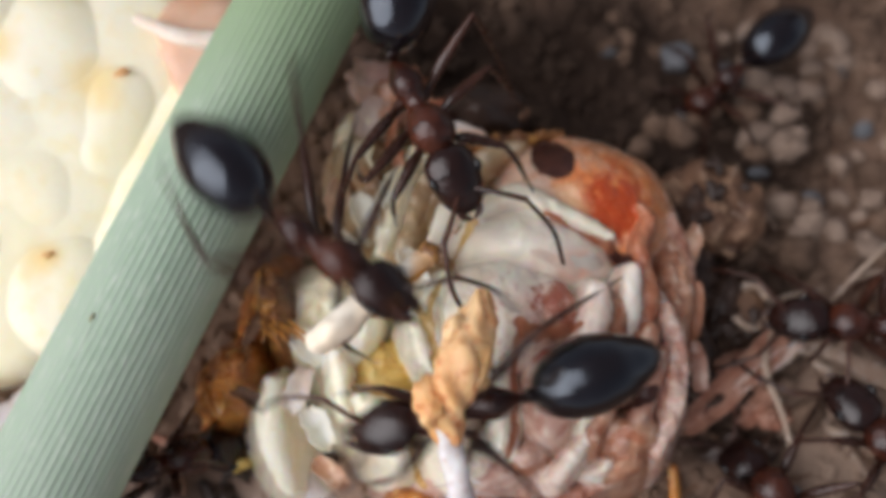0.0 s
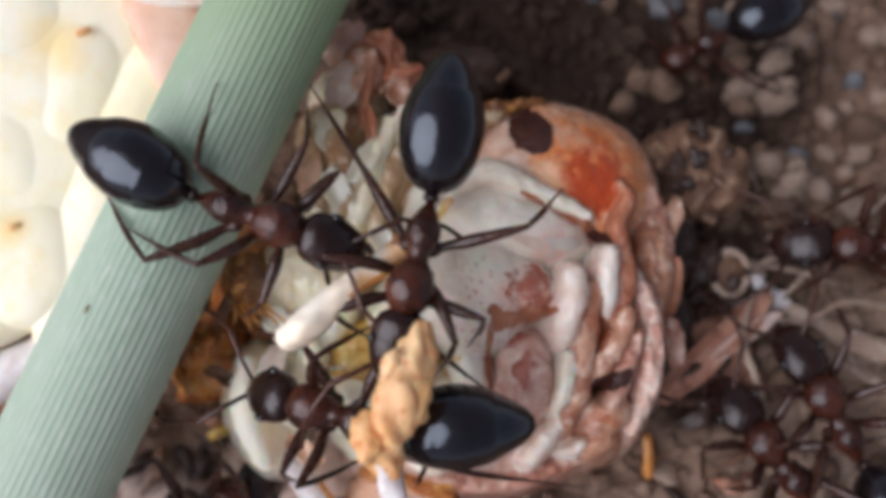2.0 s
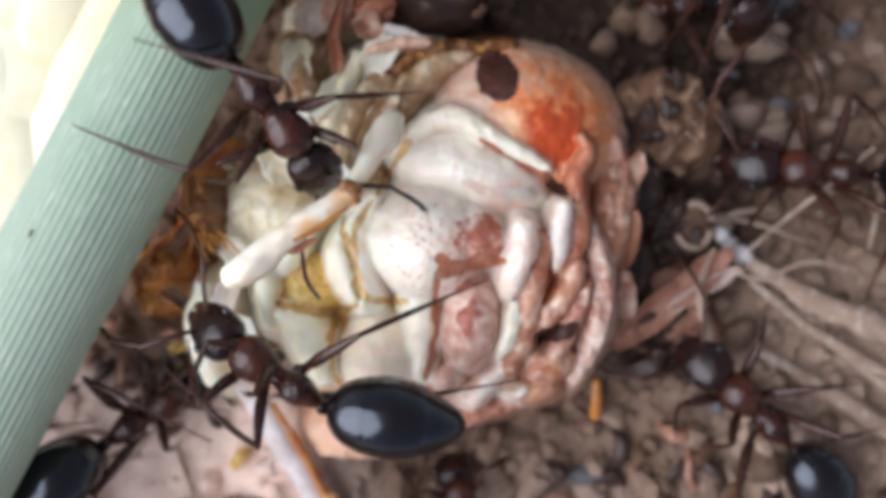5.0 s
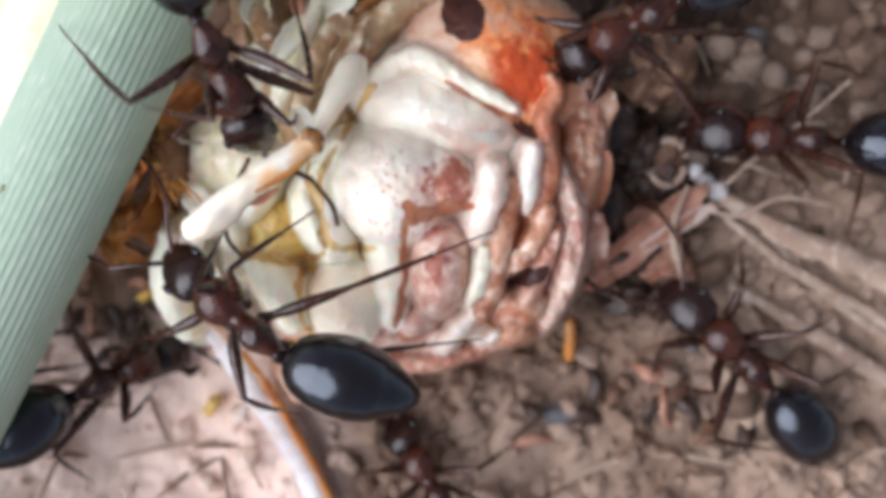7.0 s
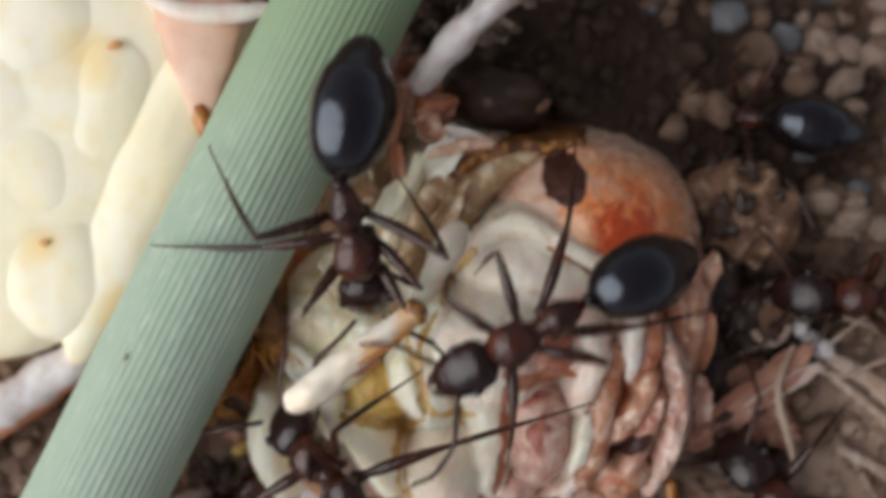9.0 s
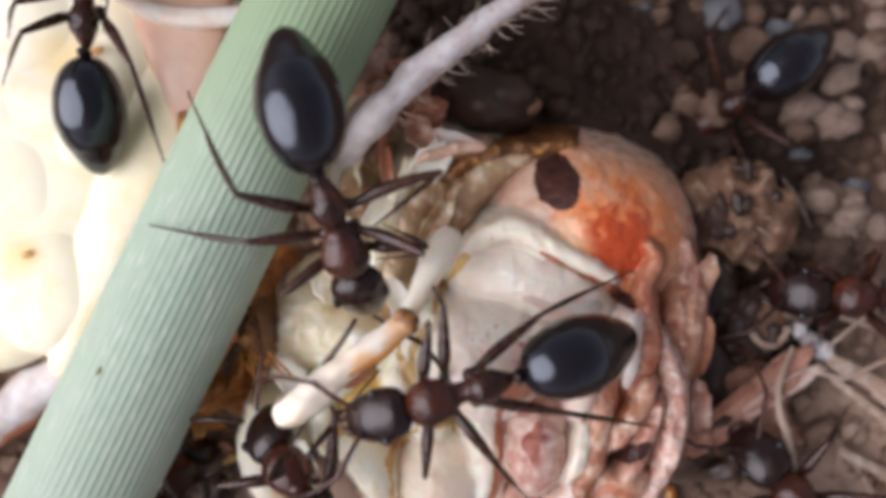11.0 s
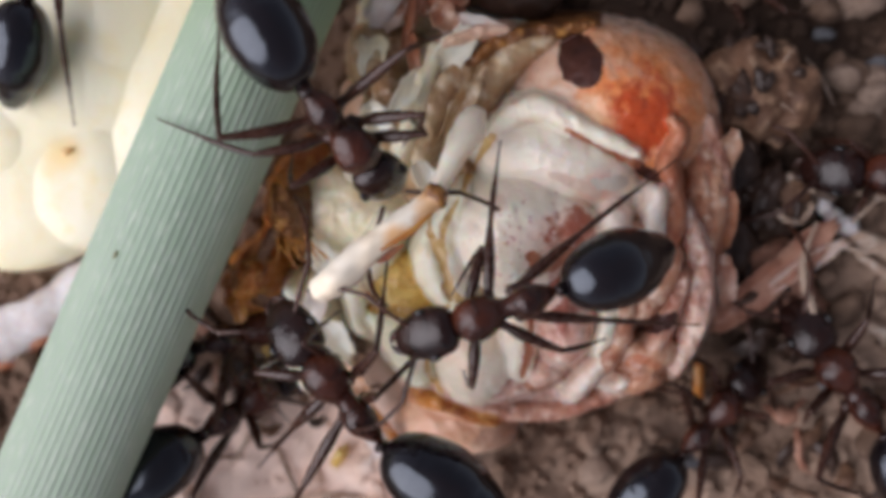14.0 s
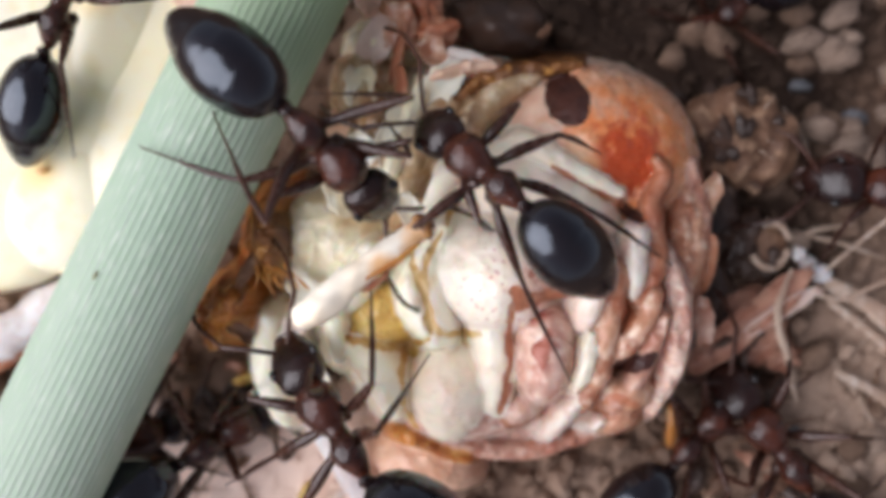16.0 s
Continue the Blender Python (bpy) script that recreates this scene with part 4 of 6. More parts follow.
PEACH = material("peach_skin", (0.80, 0.55, 0.42), (0.66, 0.38, 0.24), 700, 0.5, 0.35, 0.5, 0.03, 3000, None, 0.25)
RUST_DARK = material("dark_red_mark", (0.34, 0.09, 0.06), (0.50, 0.20, 0.14), 1600, 0.5, 0.4, 0.5, 0.02, 4000)
MUTED = material("dull_pink_flesh", (0.78, 0.64, 0.52), (0.62, 0.44, 0.36), 1200, 0.5, 0.35, 0.5, 0.02, 4000, None, 0.2)
SLATE_FLESH = material("bruised_flesh", (0.56, 0.50, 0.44), (0.72, 0.64, 0.54), 1500, 0.4, 0.35, 0.5, 0.02, 4000, None, 0.3)
AMBER_YELLOW = material("amber_pulp", (0.68, 0.40, 0.07), (0.78, 0.58, 0.22), 1100, 0.5, 0.2, 0.5, 0.05, 3000, (0.45, 0.20, 0.04), 0.3)
pupa = build_pupa()


# ---- torn limbs, fibres and remains round the prey ----
def build_remains():
    limb = thing("torn_limb", "torn white insect limb with orange pulp at its end", "limb")
    part("shaft", tube([(0, -0.8, 0, 0.30), (0.15, -1.9, -0.4, 0.30), (0.4, -3.2, -1.0, 0.34), (0.7, -4.8, -1.7, 0.3)], 22, 12, rough=0.2), CHALK, limb)
    part("pulp", tube([(0.05, -1.1, 0.0, 0.3), (-0.05, -0.5, 0.1, 0.5), (0.2, 0.15, 0.2, 0.52), (0.45, 0.7, 0.25, 0.5), (0.75, 1.35, 0.3, 0.36), (0.85, 1.75, 0.3, 0.2)], 40, 24, rough=0.42), ORANGE, limb, "lumpy orange pulp")
    for k, (c, r, turn) in enumerate((((-0.3, -0.5, 0.35), (0.36, 0.5, 0.34), 20), ((0.6, 0.35, 0.4), (0.34, 0.55, 0.36), -20), ((0.25, 1.0, 0.4), (0.26, 0.5, 0.3), -30))):
        part("pulp", lump(c, r, (0, 0, turn), 0.45, 1.3, k, 4), ORANGE, limb, "lumpy orange pulp")
    second = thing("torn_limb", "torn white insect limb lying on the soil", "limb", at=mm(-5.7, -9.1, 1.3))
    part("shaft", tube([(-1.0, 1.4, 0.2, 0.24), (-0.3, 0.4, 0.1, 0.36), (0.5, -0.9, -0.2, 0.38), (1.3, -2.4, -0.5, 0.36), (2.0, -4.0, -0.7, 0.3)], 24, 12, rough=0.18), CHALK, second)
    part("brown_edge", tube([(0.0, 0.5, 0.25, 0.1), (0.75, -0.7, 0.1, 0.14), (1.55, -2.2, -0.2, 0.13), (2.3, -3.8, -0.5, 0.1)], 18, 8, rough=0.3), AMBER, second, "brown torn edge")
    # fine hairs on both torn limbs
    rnd = random.Random(15)
    for owner, start, end in ((limb, Vector((0.12, -1.7, -0.3)), Vector((0.7, -4.8, -1.7))), (second, Vector((-0.3, 0.4, 0.2)), Vector((1.9, -3.8, -0.6)))):
        bm = bmesh.new()
        for _ in range(46):
            p = start.lerp(end, rnd.random())
            d = Vector((rnd.choice((-1, 1)) * rnd.uniform(0.4, 0.8), rnd.uniform(-0.5, 0.1), rnd.uniform(0.0, 0.4)))
            tube([(*p, 0.016), (*(p + d * 0.6), 0.012), (*(p + d + Vector((0, -0.08, 0))), 0.005)], 4, 4, bm)
        part("hair", bm, CHALK, owner, "fine pale hairs")
    global hairy_stalk
    stalk = hairy_stalk = thing("hairy_stalk", "pale hairy dry stalk sticking up beside the pupa", "stalk", at=mm(-4.3, 1.3, 4.2))
    part("shaft", tube([(-0.6, -0.6, -1.2, 0.32), (0.3, 0.3, 0.1, 0.36), (1.6, 1.5, 0.1, 0.34), (3.2, 2.7, -0.2, 0.26), (4.6, 3.6, -0.8, 0.2)], 22, 12, rough=0.3), CHALK, stalk)
    rnd = random.Random(2)
    bm = bmesh.new()
    for _ in range(90):
        u = rnd.random()
        p = Vector((0.3 + 3.6 * u, 0.3 + 2.9 * u, 0.1 - 0.4 * u))
        d = Vector((rnd.uniform(-1, 1), rnd.uniform(-1, 0.6), rnd.uniform(-0.3, 0.8))).normalized() * rnd.uniform(0.5, 1.0)
        tube([(*p, 0.02), (*(p + d * 0.6), 0.015), (*(p + d + Vector((0.1, 0.1, 0))), 0.006)], 4, 4, bm)
    part("hair", bm, STRAW, stalk, "fine pale hairs")
    lump_thing = thing("brown_husk", "mottled brown ringed husk beside the pupa's head", "husk", at=mm(4.7, -0.7, 0))
    bm = bmesh.new()
    for v in bmesh.ops.create_icosphere(bm, subdivisions=5, radius=1)["verts"]:
        p = v.co.copy()
        w = p * 1.9
        k = 1 + 0.10 * math.sin(11 * p.x + 1.5 * noise.noise(w)) + 0.22 * noise.noise(w) + 0.10 * noise.noise(w * 3)
        v.co = Matrix.Rotation(radians(-24), 3, "Z") @ Vector((p.x * 1.65, p.y * 1.3 * k, p.z * 1.15 * k)) + Vector((0, 0, 0.8))
    part("shell", bm, HUSK, lump_thing)
    rnd = random.Random(8)
    for k in range(9):
        a, d = rnd.uniform(0, 6.28), rnd.uniform(0.2, 0.95)
        part("dark_mark", lump((math.cos(a) * d, math.sin(a) * d * 1.2, 0.85 + 1.16 * math.sqrt(1 - (d / 1.2) ** 2)), (rnd.uniform(0.1, 0.24), rnd.uniform(0.14, 0.36), 0.12), (0, 0, rnd.uniform(0, 180)), 0.5, 2, k, 3), DARK, lump_thing, "dark mark")
    bm = bmesh.new()
    for k in range(9):
        a, d = rnd.uniform(0, 6.28), rnd.uniform(0.3, 1.15)
        p = Vector((math.cos(a) * d, math.sin(a) * d * 1.2, 0.8 + 1.16 * math.sqrt(1 - (d / 1.2) ** 2)))
        q = p + Vector((math.cos(a + rnd.uniform(-1, 1)), math.sin(a), rnd.uniform(0.1, 0.6))) * rnd.uniform(0.2, 0.5)
        tube([(*p, 0.018), (*((p + q) / 2 + Vector((0, 0, 0.05))), 0.014), (*q, 0.006)], 4, 4, bm)
    part("fuzz", bm, STRAW, lump_thing, "fine pale fuzz")
    dark = thing("dark_carcass", "dark brown shrivelled insect remains beside the pupa", "carcass", at=mm(-1.7, 2.2, 0))
    part("shell", lump((0, 0, 1.2), (1.35, 0.85, 1.2), (0, 0, -10), 0.2, 1.6, 5, 4), DARK, dark)
    part("torn_plate", lump((-0.2, -0.8, 1.4), (1.2, 0.12, 0.5), (30, 0, -12), 0.3, 2, 6, 3), MEMBRANE, dark, "pale torn plate")
    part("torn_plate", lump((1.1, -0.2, 1.8), (0.28, 0.2, 0.08), (10, 0, 20), 0.4, 2, 7, 3), HUSK, dark, "tan flake")
    # The last five pieces also stand in for deep shadow beside the pupa
    for x, y, rx, ry, turn in ((4.0, -4.3, 0.7, 1.2, 10), (3.9, -2.6, 0.8, 1.0, -10), (4.6, -6.0, 0.9, 0.5, 20), (3.9, -1.0, 0.6, 0.9, 15), (4.7, -3.3, 0.55, 0.8, -30), (5.5, -3.9, 0.7, 0.45, 25), (3.7, -5.7, 0.5, 0.7, 5), (5.6, -7.4, 0.5, 0.35, 40)):
        c = thing("carcass_piece", "black shrunken insect remains on the soil", "carcass", "dark remains", mm(x, y, ground_height(x, y)))
        part("shell", lump((0, 0, 0.35), (rx, ry, 0.6), (0, 0, turn), 0.5, 2.1, x + y, 4), DARK, c)
    for k, (x, y, rx, ry, turn) in enumerate(((5.6, -6.1, 0.8, 0.4, 40), (4.7, -5.1, 0.9, 0.35, 30), (6.0, -6.5, 0.5, 0.4, 0))):
        c = thing("rusty_scrap", "rusty red scrap of insect skin on the soil", "scrap", "rusty scraps", mm(x, y, ground_height(x, y)))
        part("skin", lump((0, 0, 0.3), (rx, ry, 0.35), (0, 0, turn), 0.4, 1.8, k, 4), RUST_SOIL, c)
    shred = thing("skin_strip", "long rusty pink strip of torn skin lying on the dark remains", "strip", at=mm(4.95, -5.5, 0.95))
    part("skin", sheet(0.42, 2.1, 0.22, (4, 0, -49), (0, 0, 0), 17, 0.1), RUST_SOIL, shred)
    part("skin", sheet(0.2, 1.1, 0.12, (0, 6, -58), (0.9, 0.35, 0.12), 23, 0.08), PLATE, shred, "pale pink inner skin")
    husk = thing("pink_husk", "pinkish white torn petal-like husk behind the stem", "husk", at=mm(-9.2, 3.4, 0))
    part("blade", tube([(0, -2.2, 2.0, 0.12), (-0.05, -1.2, 2.0, 0.5), (-0.1, 0.2, 1.9, 1.05), (-0.2, 1.4, 1.7, 1.35)], 24, 20, rough=0.12, flat=0.25), PEACH, husk)
    part("rim", tube([(-1.9, 1.6, 2.1, 0.16), (-0.6, 0.95, 2.25, 0.26), (0.8, 0.85, 2.25, 0.26), (1.6, 1.0, 2.15, 0.2)], 18, 12, rough=0.15, flat=0.6), WHITE, husk, "white curled edge")
    part("tip", lump((0.0, -1.85, 2.1), (0.24, 0.42, 0.16), (0, 0, 12), 0.3, 2, 9, 3), AMBER, husk, "orange tip")
    strip = thing("white_strip", "whitish torn strip of skin lying on the soil", "strip", at=mm(-15.2, -6.2, 0.2))
    part("skin", tube([(-3.0, -1.4, 0, 0.6), (-1.2, -0.6, 0.3, 0.66), (0.6, 0.4, 0.3, 0.62), (2.6, 1.7, 0.2, 0.5)], 20, 12, rough=0.25, flat=0.6), CHALK, strip)
    part("rusty_edge", tube([(-2.8, -1.9, -0.1, 0.2), (-1.0, -1.15, 0.15, 0.26), (0.8, -0.1, 0.2, 0.24), (2.6, 1.2, 0.1, 0.16)], 20, 10, rough=0.35), RUST, strip, "rusty torn edge")
    crumb = thing("white_crumb", "chalk-white crumb at the end of dry fibres", "crumb", at=mm(7.0, -4.25, 0.5))
    bm = lump((0, 0, 0), (0.3, 0.26, 0.25), (0, 0, 0), 0.4, 2, 1, 3)
    lump((-0.35, 0.25, 0), (0.25, 0.22, 0.2), (0, 0, 0), 0.4, 2, 2, 3, bm)
    lump((-0.62, 0.5, 0.05), (0.2, 0.22, 0.2), (0, 0, 0), 0.4, 2, 3, 3, bm)
    part("body", bm, CHALK, crumb)
    fibres = [((7.2, -4.5, 0.6, 0.18), (9.2, -5.6, 0.75, 0.34), (11.5, -6.5, 0.6, 0.38), (15, -8.3, 0.4, 0.34)), ((7.5, -6.9, 0.5, 0.12), (9.5, -8.0, 0.6, 0.22), (11.6, -9.3, 0.5, 0.26), (15, -11.6, 0.4, 0.22)),
              ((7.3, -5.0, 0.4, 0.09), (9.0, -6.3, 0.55, 0.16), (11.5, -7.7, 0.4, 0.18), (14, -9.3, 0.3, 0.14)), ((6.0, -4.1, 1.3, 0.05), (5.6, -5.2, 1.5, 0.09), (5.9, -6.6, 1.6, 0.09), (6.2, -7.6, 1.2, 0.04)),
              ((7.0, -4.2, 0.7, 0.04), (8.0, -3.2, 1.2, 0.05), (9.0, -2.3, 1.6, 0.05), (10.2, -1.3, 1.4, 0.04)), ((8.6, -5.6, 0.3, 0.06), (10.0, -7.0, 0.5, 0.12), (12.0, -8.4, 0.4, 0.13), (14.5, -10.3, 0.3, 0.1)),
              ((6.4, -4.6, 0.8, 0.04), (7.4, -4.9, 1.0, 0.06), (8.6, -4.4, 1.1, 0.06), (10.0, -4.6, 0.8, 0.03))]
    for f in fibres:
        c = thing("dry_fibre", "pale brown dry plant fibre lying on the soil", "fibre", "dry fibres", mm(*f[0][:3]))
        part("strand", tube([(x - f[0][0], y - f[0][1], z - f[0][2], r) for x, y, z, r in f], 24, 10, rough=0.4, flat=0.45), STRAW, c)
    rnd = random.Random(77)
    for k in range(26):
        x, y = rnd.uniform(-11.0, -6.8), rnd.uniform(-9.4, -6.6)
        c = thing("rusty_scrap", "rusty red scrap of insect skin on the soil", "scrap", "rusty scraps", mm(x, y, ground_height(x, y), 0, 0, rnd.uniform(0, 360)))
        l = rnd.uniform(0.25, 0.6)
        part("skin", tube([(-l, 0, 0.05, 0.05), (-0.3 * l, rnd.uniform(0.05, 0.2), 0.25, rnd.uniform(0.08, 0.2)), (0.4 * l, 0.1, 0.3, rnd.uniform(0.08, 0.18)), (l, rnd.uniform(-0.2, 0.1), 0.1, 0.04)], 12, 8, rough=0.5, flat=0.5, seed=k + 60), rnd.choice((DARK, HUSK, RUST_SOIL, DARK)), c)
    for x, y, l, turn in ((-6.75, -10.2, 0.34, 60), (-8.5, -7.2, 0.3, 30), (-6.6, -8.2, 0.22, -20)):
        c = thing("amber_crumb", "small wet amber crumb on the soil", "crumb", "amber crumbs", mm(x, y, ground_height(x, y)))
        part("body", lump((0, 0, 0.35), (l, l * 0.55, 0.4), (0, 0, turn), 0.4, 1.8, x, 3), AMBER_YELLOW, c)
    ring = thing("pale_husk", "small translucent tan husk beside the white crumb", "husk", at=mm(5.54, -3.49, 0.5))
    part("wall", tube([(math.cos(a) * 0.5, math.sin(a) * 0.6, 0.35 + 0.1 * math.sin(2 * a), 0.1) for a in np.linspace(0.4, 6.0, 12)], 40, 8, rough=0.4), STRAW, ring)
    part("floor", lump((0, 0, 0.15), (0.48, 0.56, 0.2), (0, 0, 0), 0.3, 2, 4, 3), HUSK, ring, "brown inside")
    stick = thing("amber_splinter", "short amber splinter standing in the soil", "splinter", at=mm(3.0, -8.2, 0))
    part("shaft", tube([(0, 0.4, 0.9, 0.13), (0.02, -0.1, 0.8, 0.16), (0.03, -0.6, 0.6, 0.15)], 10, 10, rough=0.2), AMBER, stick)
    rnd = random.Random(31)
    for k in range(48):
        x, y = (rnd.uniform(3.3, 4.9), rnd.uniform(-7.5, 1.0)) if k < 34 else (rnd.uniform(1.5, 9.5), rnd.uniform(-11.5, -8.2))
        z = ground_height(x, y)
        c = thing("dark_shred", "curled dark brown shred of insect skin on the soil", "shred", "dark shreds", mm(x, y, z, 0, 0, rnd.uniform(0, 360)))
        l = rnd.uniform(0.35, 0.8)
        part("skin", tube([(-l, 0, 0.1, 0.05), (-0.3 * l, rnd.uniform(0.1, 0.3), 0.4, rnd.uniform(0.12, 0.26)), (0.4 * l, 0.15, 0.45, rnd.uniform(0.1, 0.22)), (l, rnd.uniform(-0.3, 0.1), 0.15, 0.04)], 14, 8, rough=0.5, flat=0.5, seed=k), rnd.choice((DARK, DARK, DARK, HUSK, RUST_SOIL)), c)
    for k, (x, y, z, r, mat) in enumerate(((-4.2, 1.9, 2.6, 0.5, TAN), (-3.7, 2.5, 2.3, 0.5, RUST), (-4.6, 2.8, 2.2, 0.55, PLATE), (-3.2, 1.8, 2.6, 0.4, RUST))):
        c = thing("skin_scrap", "pinkish brown scrap of torn skin above the pupa", "scrap", "torn skin scraps", mm(x, y, z))
        part("skin", lump((0, 0, 0), (r, r * 1.4, 0.35), (12, -14, 30 * k), 0.5, 1.9, k + 3, 4), mat, c)
    rnd = random.Random(12)
    for _ in range(34):
        x, y = rnd.choice([(rnd.uniform(2.6, 10), rnd.uniform(-12, -7)), (rnd.uniform(4, 11), rnd.uniform(-7, 2)), (rnd.uniform(-12, -2), rnd.uniform(-13, -9.5))])
        a, l = rnd.uniform(0, 6.28), rnd.uniform(0.5, 1.6)
        z = ground_height(x, y) + 0.15
        c = thing("debris_sliver", "thin brown plant sliver on the soil", "sliver", "slivers on the soil", mm(x, y, z))
        dx, dy = math.cos(a) * l, math.sin(a) * l
        part("strand", tube([(-dx, -dy, 0, 0.04), (0, 0.1, 0.12, 0.07), (dx, dy, 0.05, 0.03)], 8, 6, rough=0.3), rnd.choice((STRAW, HUSK, STRAW)), c)
    return limb


RUST_SOIL = material("rusty_skin", (0.29, 0.105, 0.065), (0.46, 0.26, 0.18), 1400, 0.5, 0.4, 0.4, 0.08, 3000, (0.15, 0.055, 0.035))
carried_limb = build_remains()


# ---- ants ----
GASTER_SHAPE = [(0, 0, 0.14, 0.14), (-0.12, 0.04, 0.44, 0.42), (-0.38, 0.08, 0.72, 0.68), (-0.8, 0.12, 0.92, 0.86), (-1.25, 0.13, 1.01, 0.93), (-1.7, 0.10, 1.0, 0.92),
                (-2.15, 0.05, 0.88, 0.81), (-2.55, -0.01, 0.67, 0.62), (-2.86, -0.07, 0.49, 0.45), (-3.07, -0.1, 0.31, 0.28), (-3.19, -0.12, 0.12, 0.11)]
MESO_SHAPE = [(1.27, 0.0, 0.14, 0.14), (1.16, 0.04, 0.30, 0.28), (0.95, 0.12, 0.47, 0.43), (0.68, 0.17, 0.54, 0.48), (0.40, 0.15, 0.49, 0.45), (0.16, 0.08, 0.38, 0.37), (-0.02, 0.0, 0.26, 0.28),
              (-0.22, 0.0, 0.27, 0.30), (-0.48, 0.07, 0.37, 0.39), (-0.76, 0.06, 0.38, 0.38), (-1.0, -0.02, 0.27, 0.30), (-1.18, -0.09, 0.18, 0.2), (-1.32, -0.12, 0.09, 0.09)]
HEAD_SHAPE = [(-0.16, 0, 0.16, 0.14), (-0.08, 0.02, 0.38, 0.28), (0.08, 0.04, 0.55, 0.39), (0.38, 0.04, 0.62, 0.43), (0.75, 0.0, 0.60, 0.40), (1.05, -0.06, 0.52, 0.33), (1.28, -0.11, 0.41, 0.24), (1.42, -0.14, 0.28, 0.15), (1.47, -0.15, 0.16, 0.09)]
HIPS = ((0.78, 0.3, -0.28), (0.25, 0.3, -0.32), (-0.35, 0.3, -0.32))
STANCE = (((1.55, 1.25, 0.35), (2.35, 2.1)), ((0.15, 1.75, 0.5), (-0.1, 3.0)), ((-1.25, 1.75, 0.55), (-3.0, 2.7)))
LEG_LENGTHS = ((1.45, 2.25), (1.75, 2.7), (2.15, 3.5))


def lower_leg(length):
    """Tibia and foot in one: a tapering shin, spurs at its end, and a thin jointed foot."""
    bm = tube([(0, 0, 0, 0.058), (0.2 * length, 0, 0.05, 0.074), (0.42 * length, 0, 0.05, 0.066), (0.56 * length, 0, 0.03, 0.045)], 12, 8)
    tube([(0.55 * length, 0, 0.03, 0.036), (0.68 * length, 0, 0.015, 0.034), (0.85 * length, 0, 0, 0.026), (length, 0, -0.02, 0.022)], 12, 7, bm)
    for y in (-1, 1):
        tube([(0.55 * length, 0.02 * y, 0.02, 0.016), (0.62 * length, 0.10 * y, -0.05, 0.005)], 4, 5, bm)
        tube([(length - 0.02, 0, -0.02, 0.014), (length + 0.07, 0.05 * y, -0.06, 0.006)], 4, 5, bm)
    return bm


def plated(bm):
    """Steps the gaster down a little where one plate ends over the next."""
    for v in bm.verts:
        x = -v.co.x
        k = 1.0
        for e in (0.95, 1.75, 2.35, 2.8):
            k -= 0.014 / (1 + math.exp(-(x - e) * 60)) - 0.014 * min(max((x - e) / 0.6, 0), 1)
        v.co.y *= k
        v.co.z = 0.08 + (v.co.z - 0.08) * k
    return bm


def part_like(name, data, parent, label="", at=None):
    ob = new(name, data)
    ob.parent = parent
    if at is not None:
        ob.matrix_basis = at
    return tagged(ob, label)


ANT_MESH = {}


def ant_mesh(name, bm, mat):
    if name not in ANT_MESH:
        ob = part(name, bm, mat)
        ANT_MESH[name] = ob.data
        bpy.data.objects.remove(ob)
    return ANT_MESH[name]


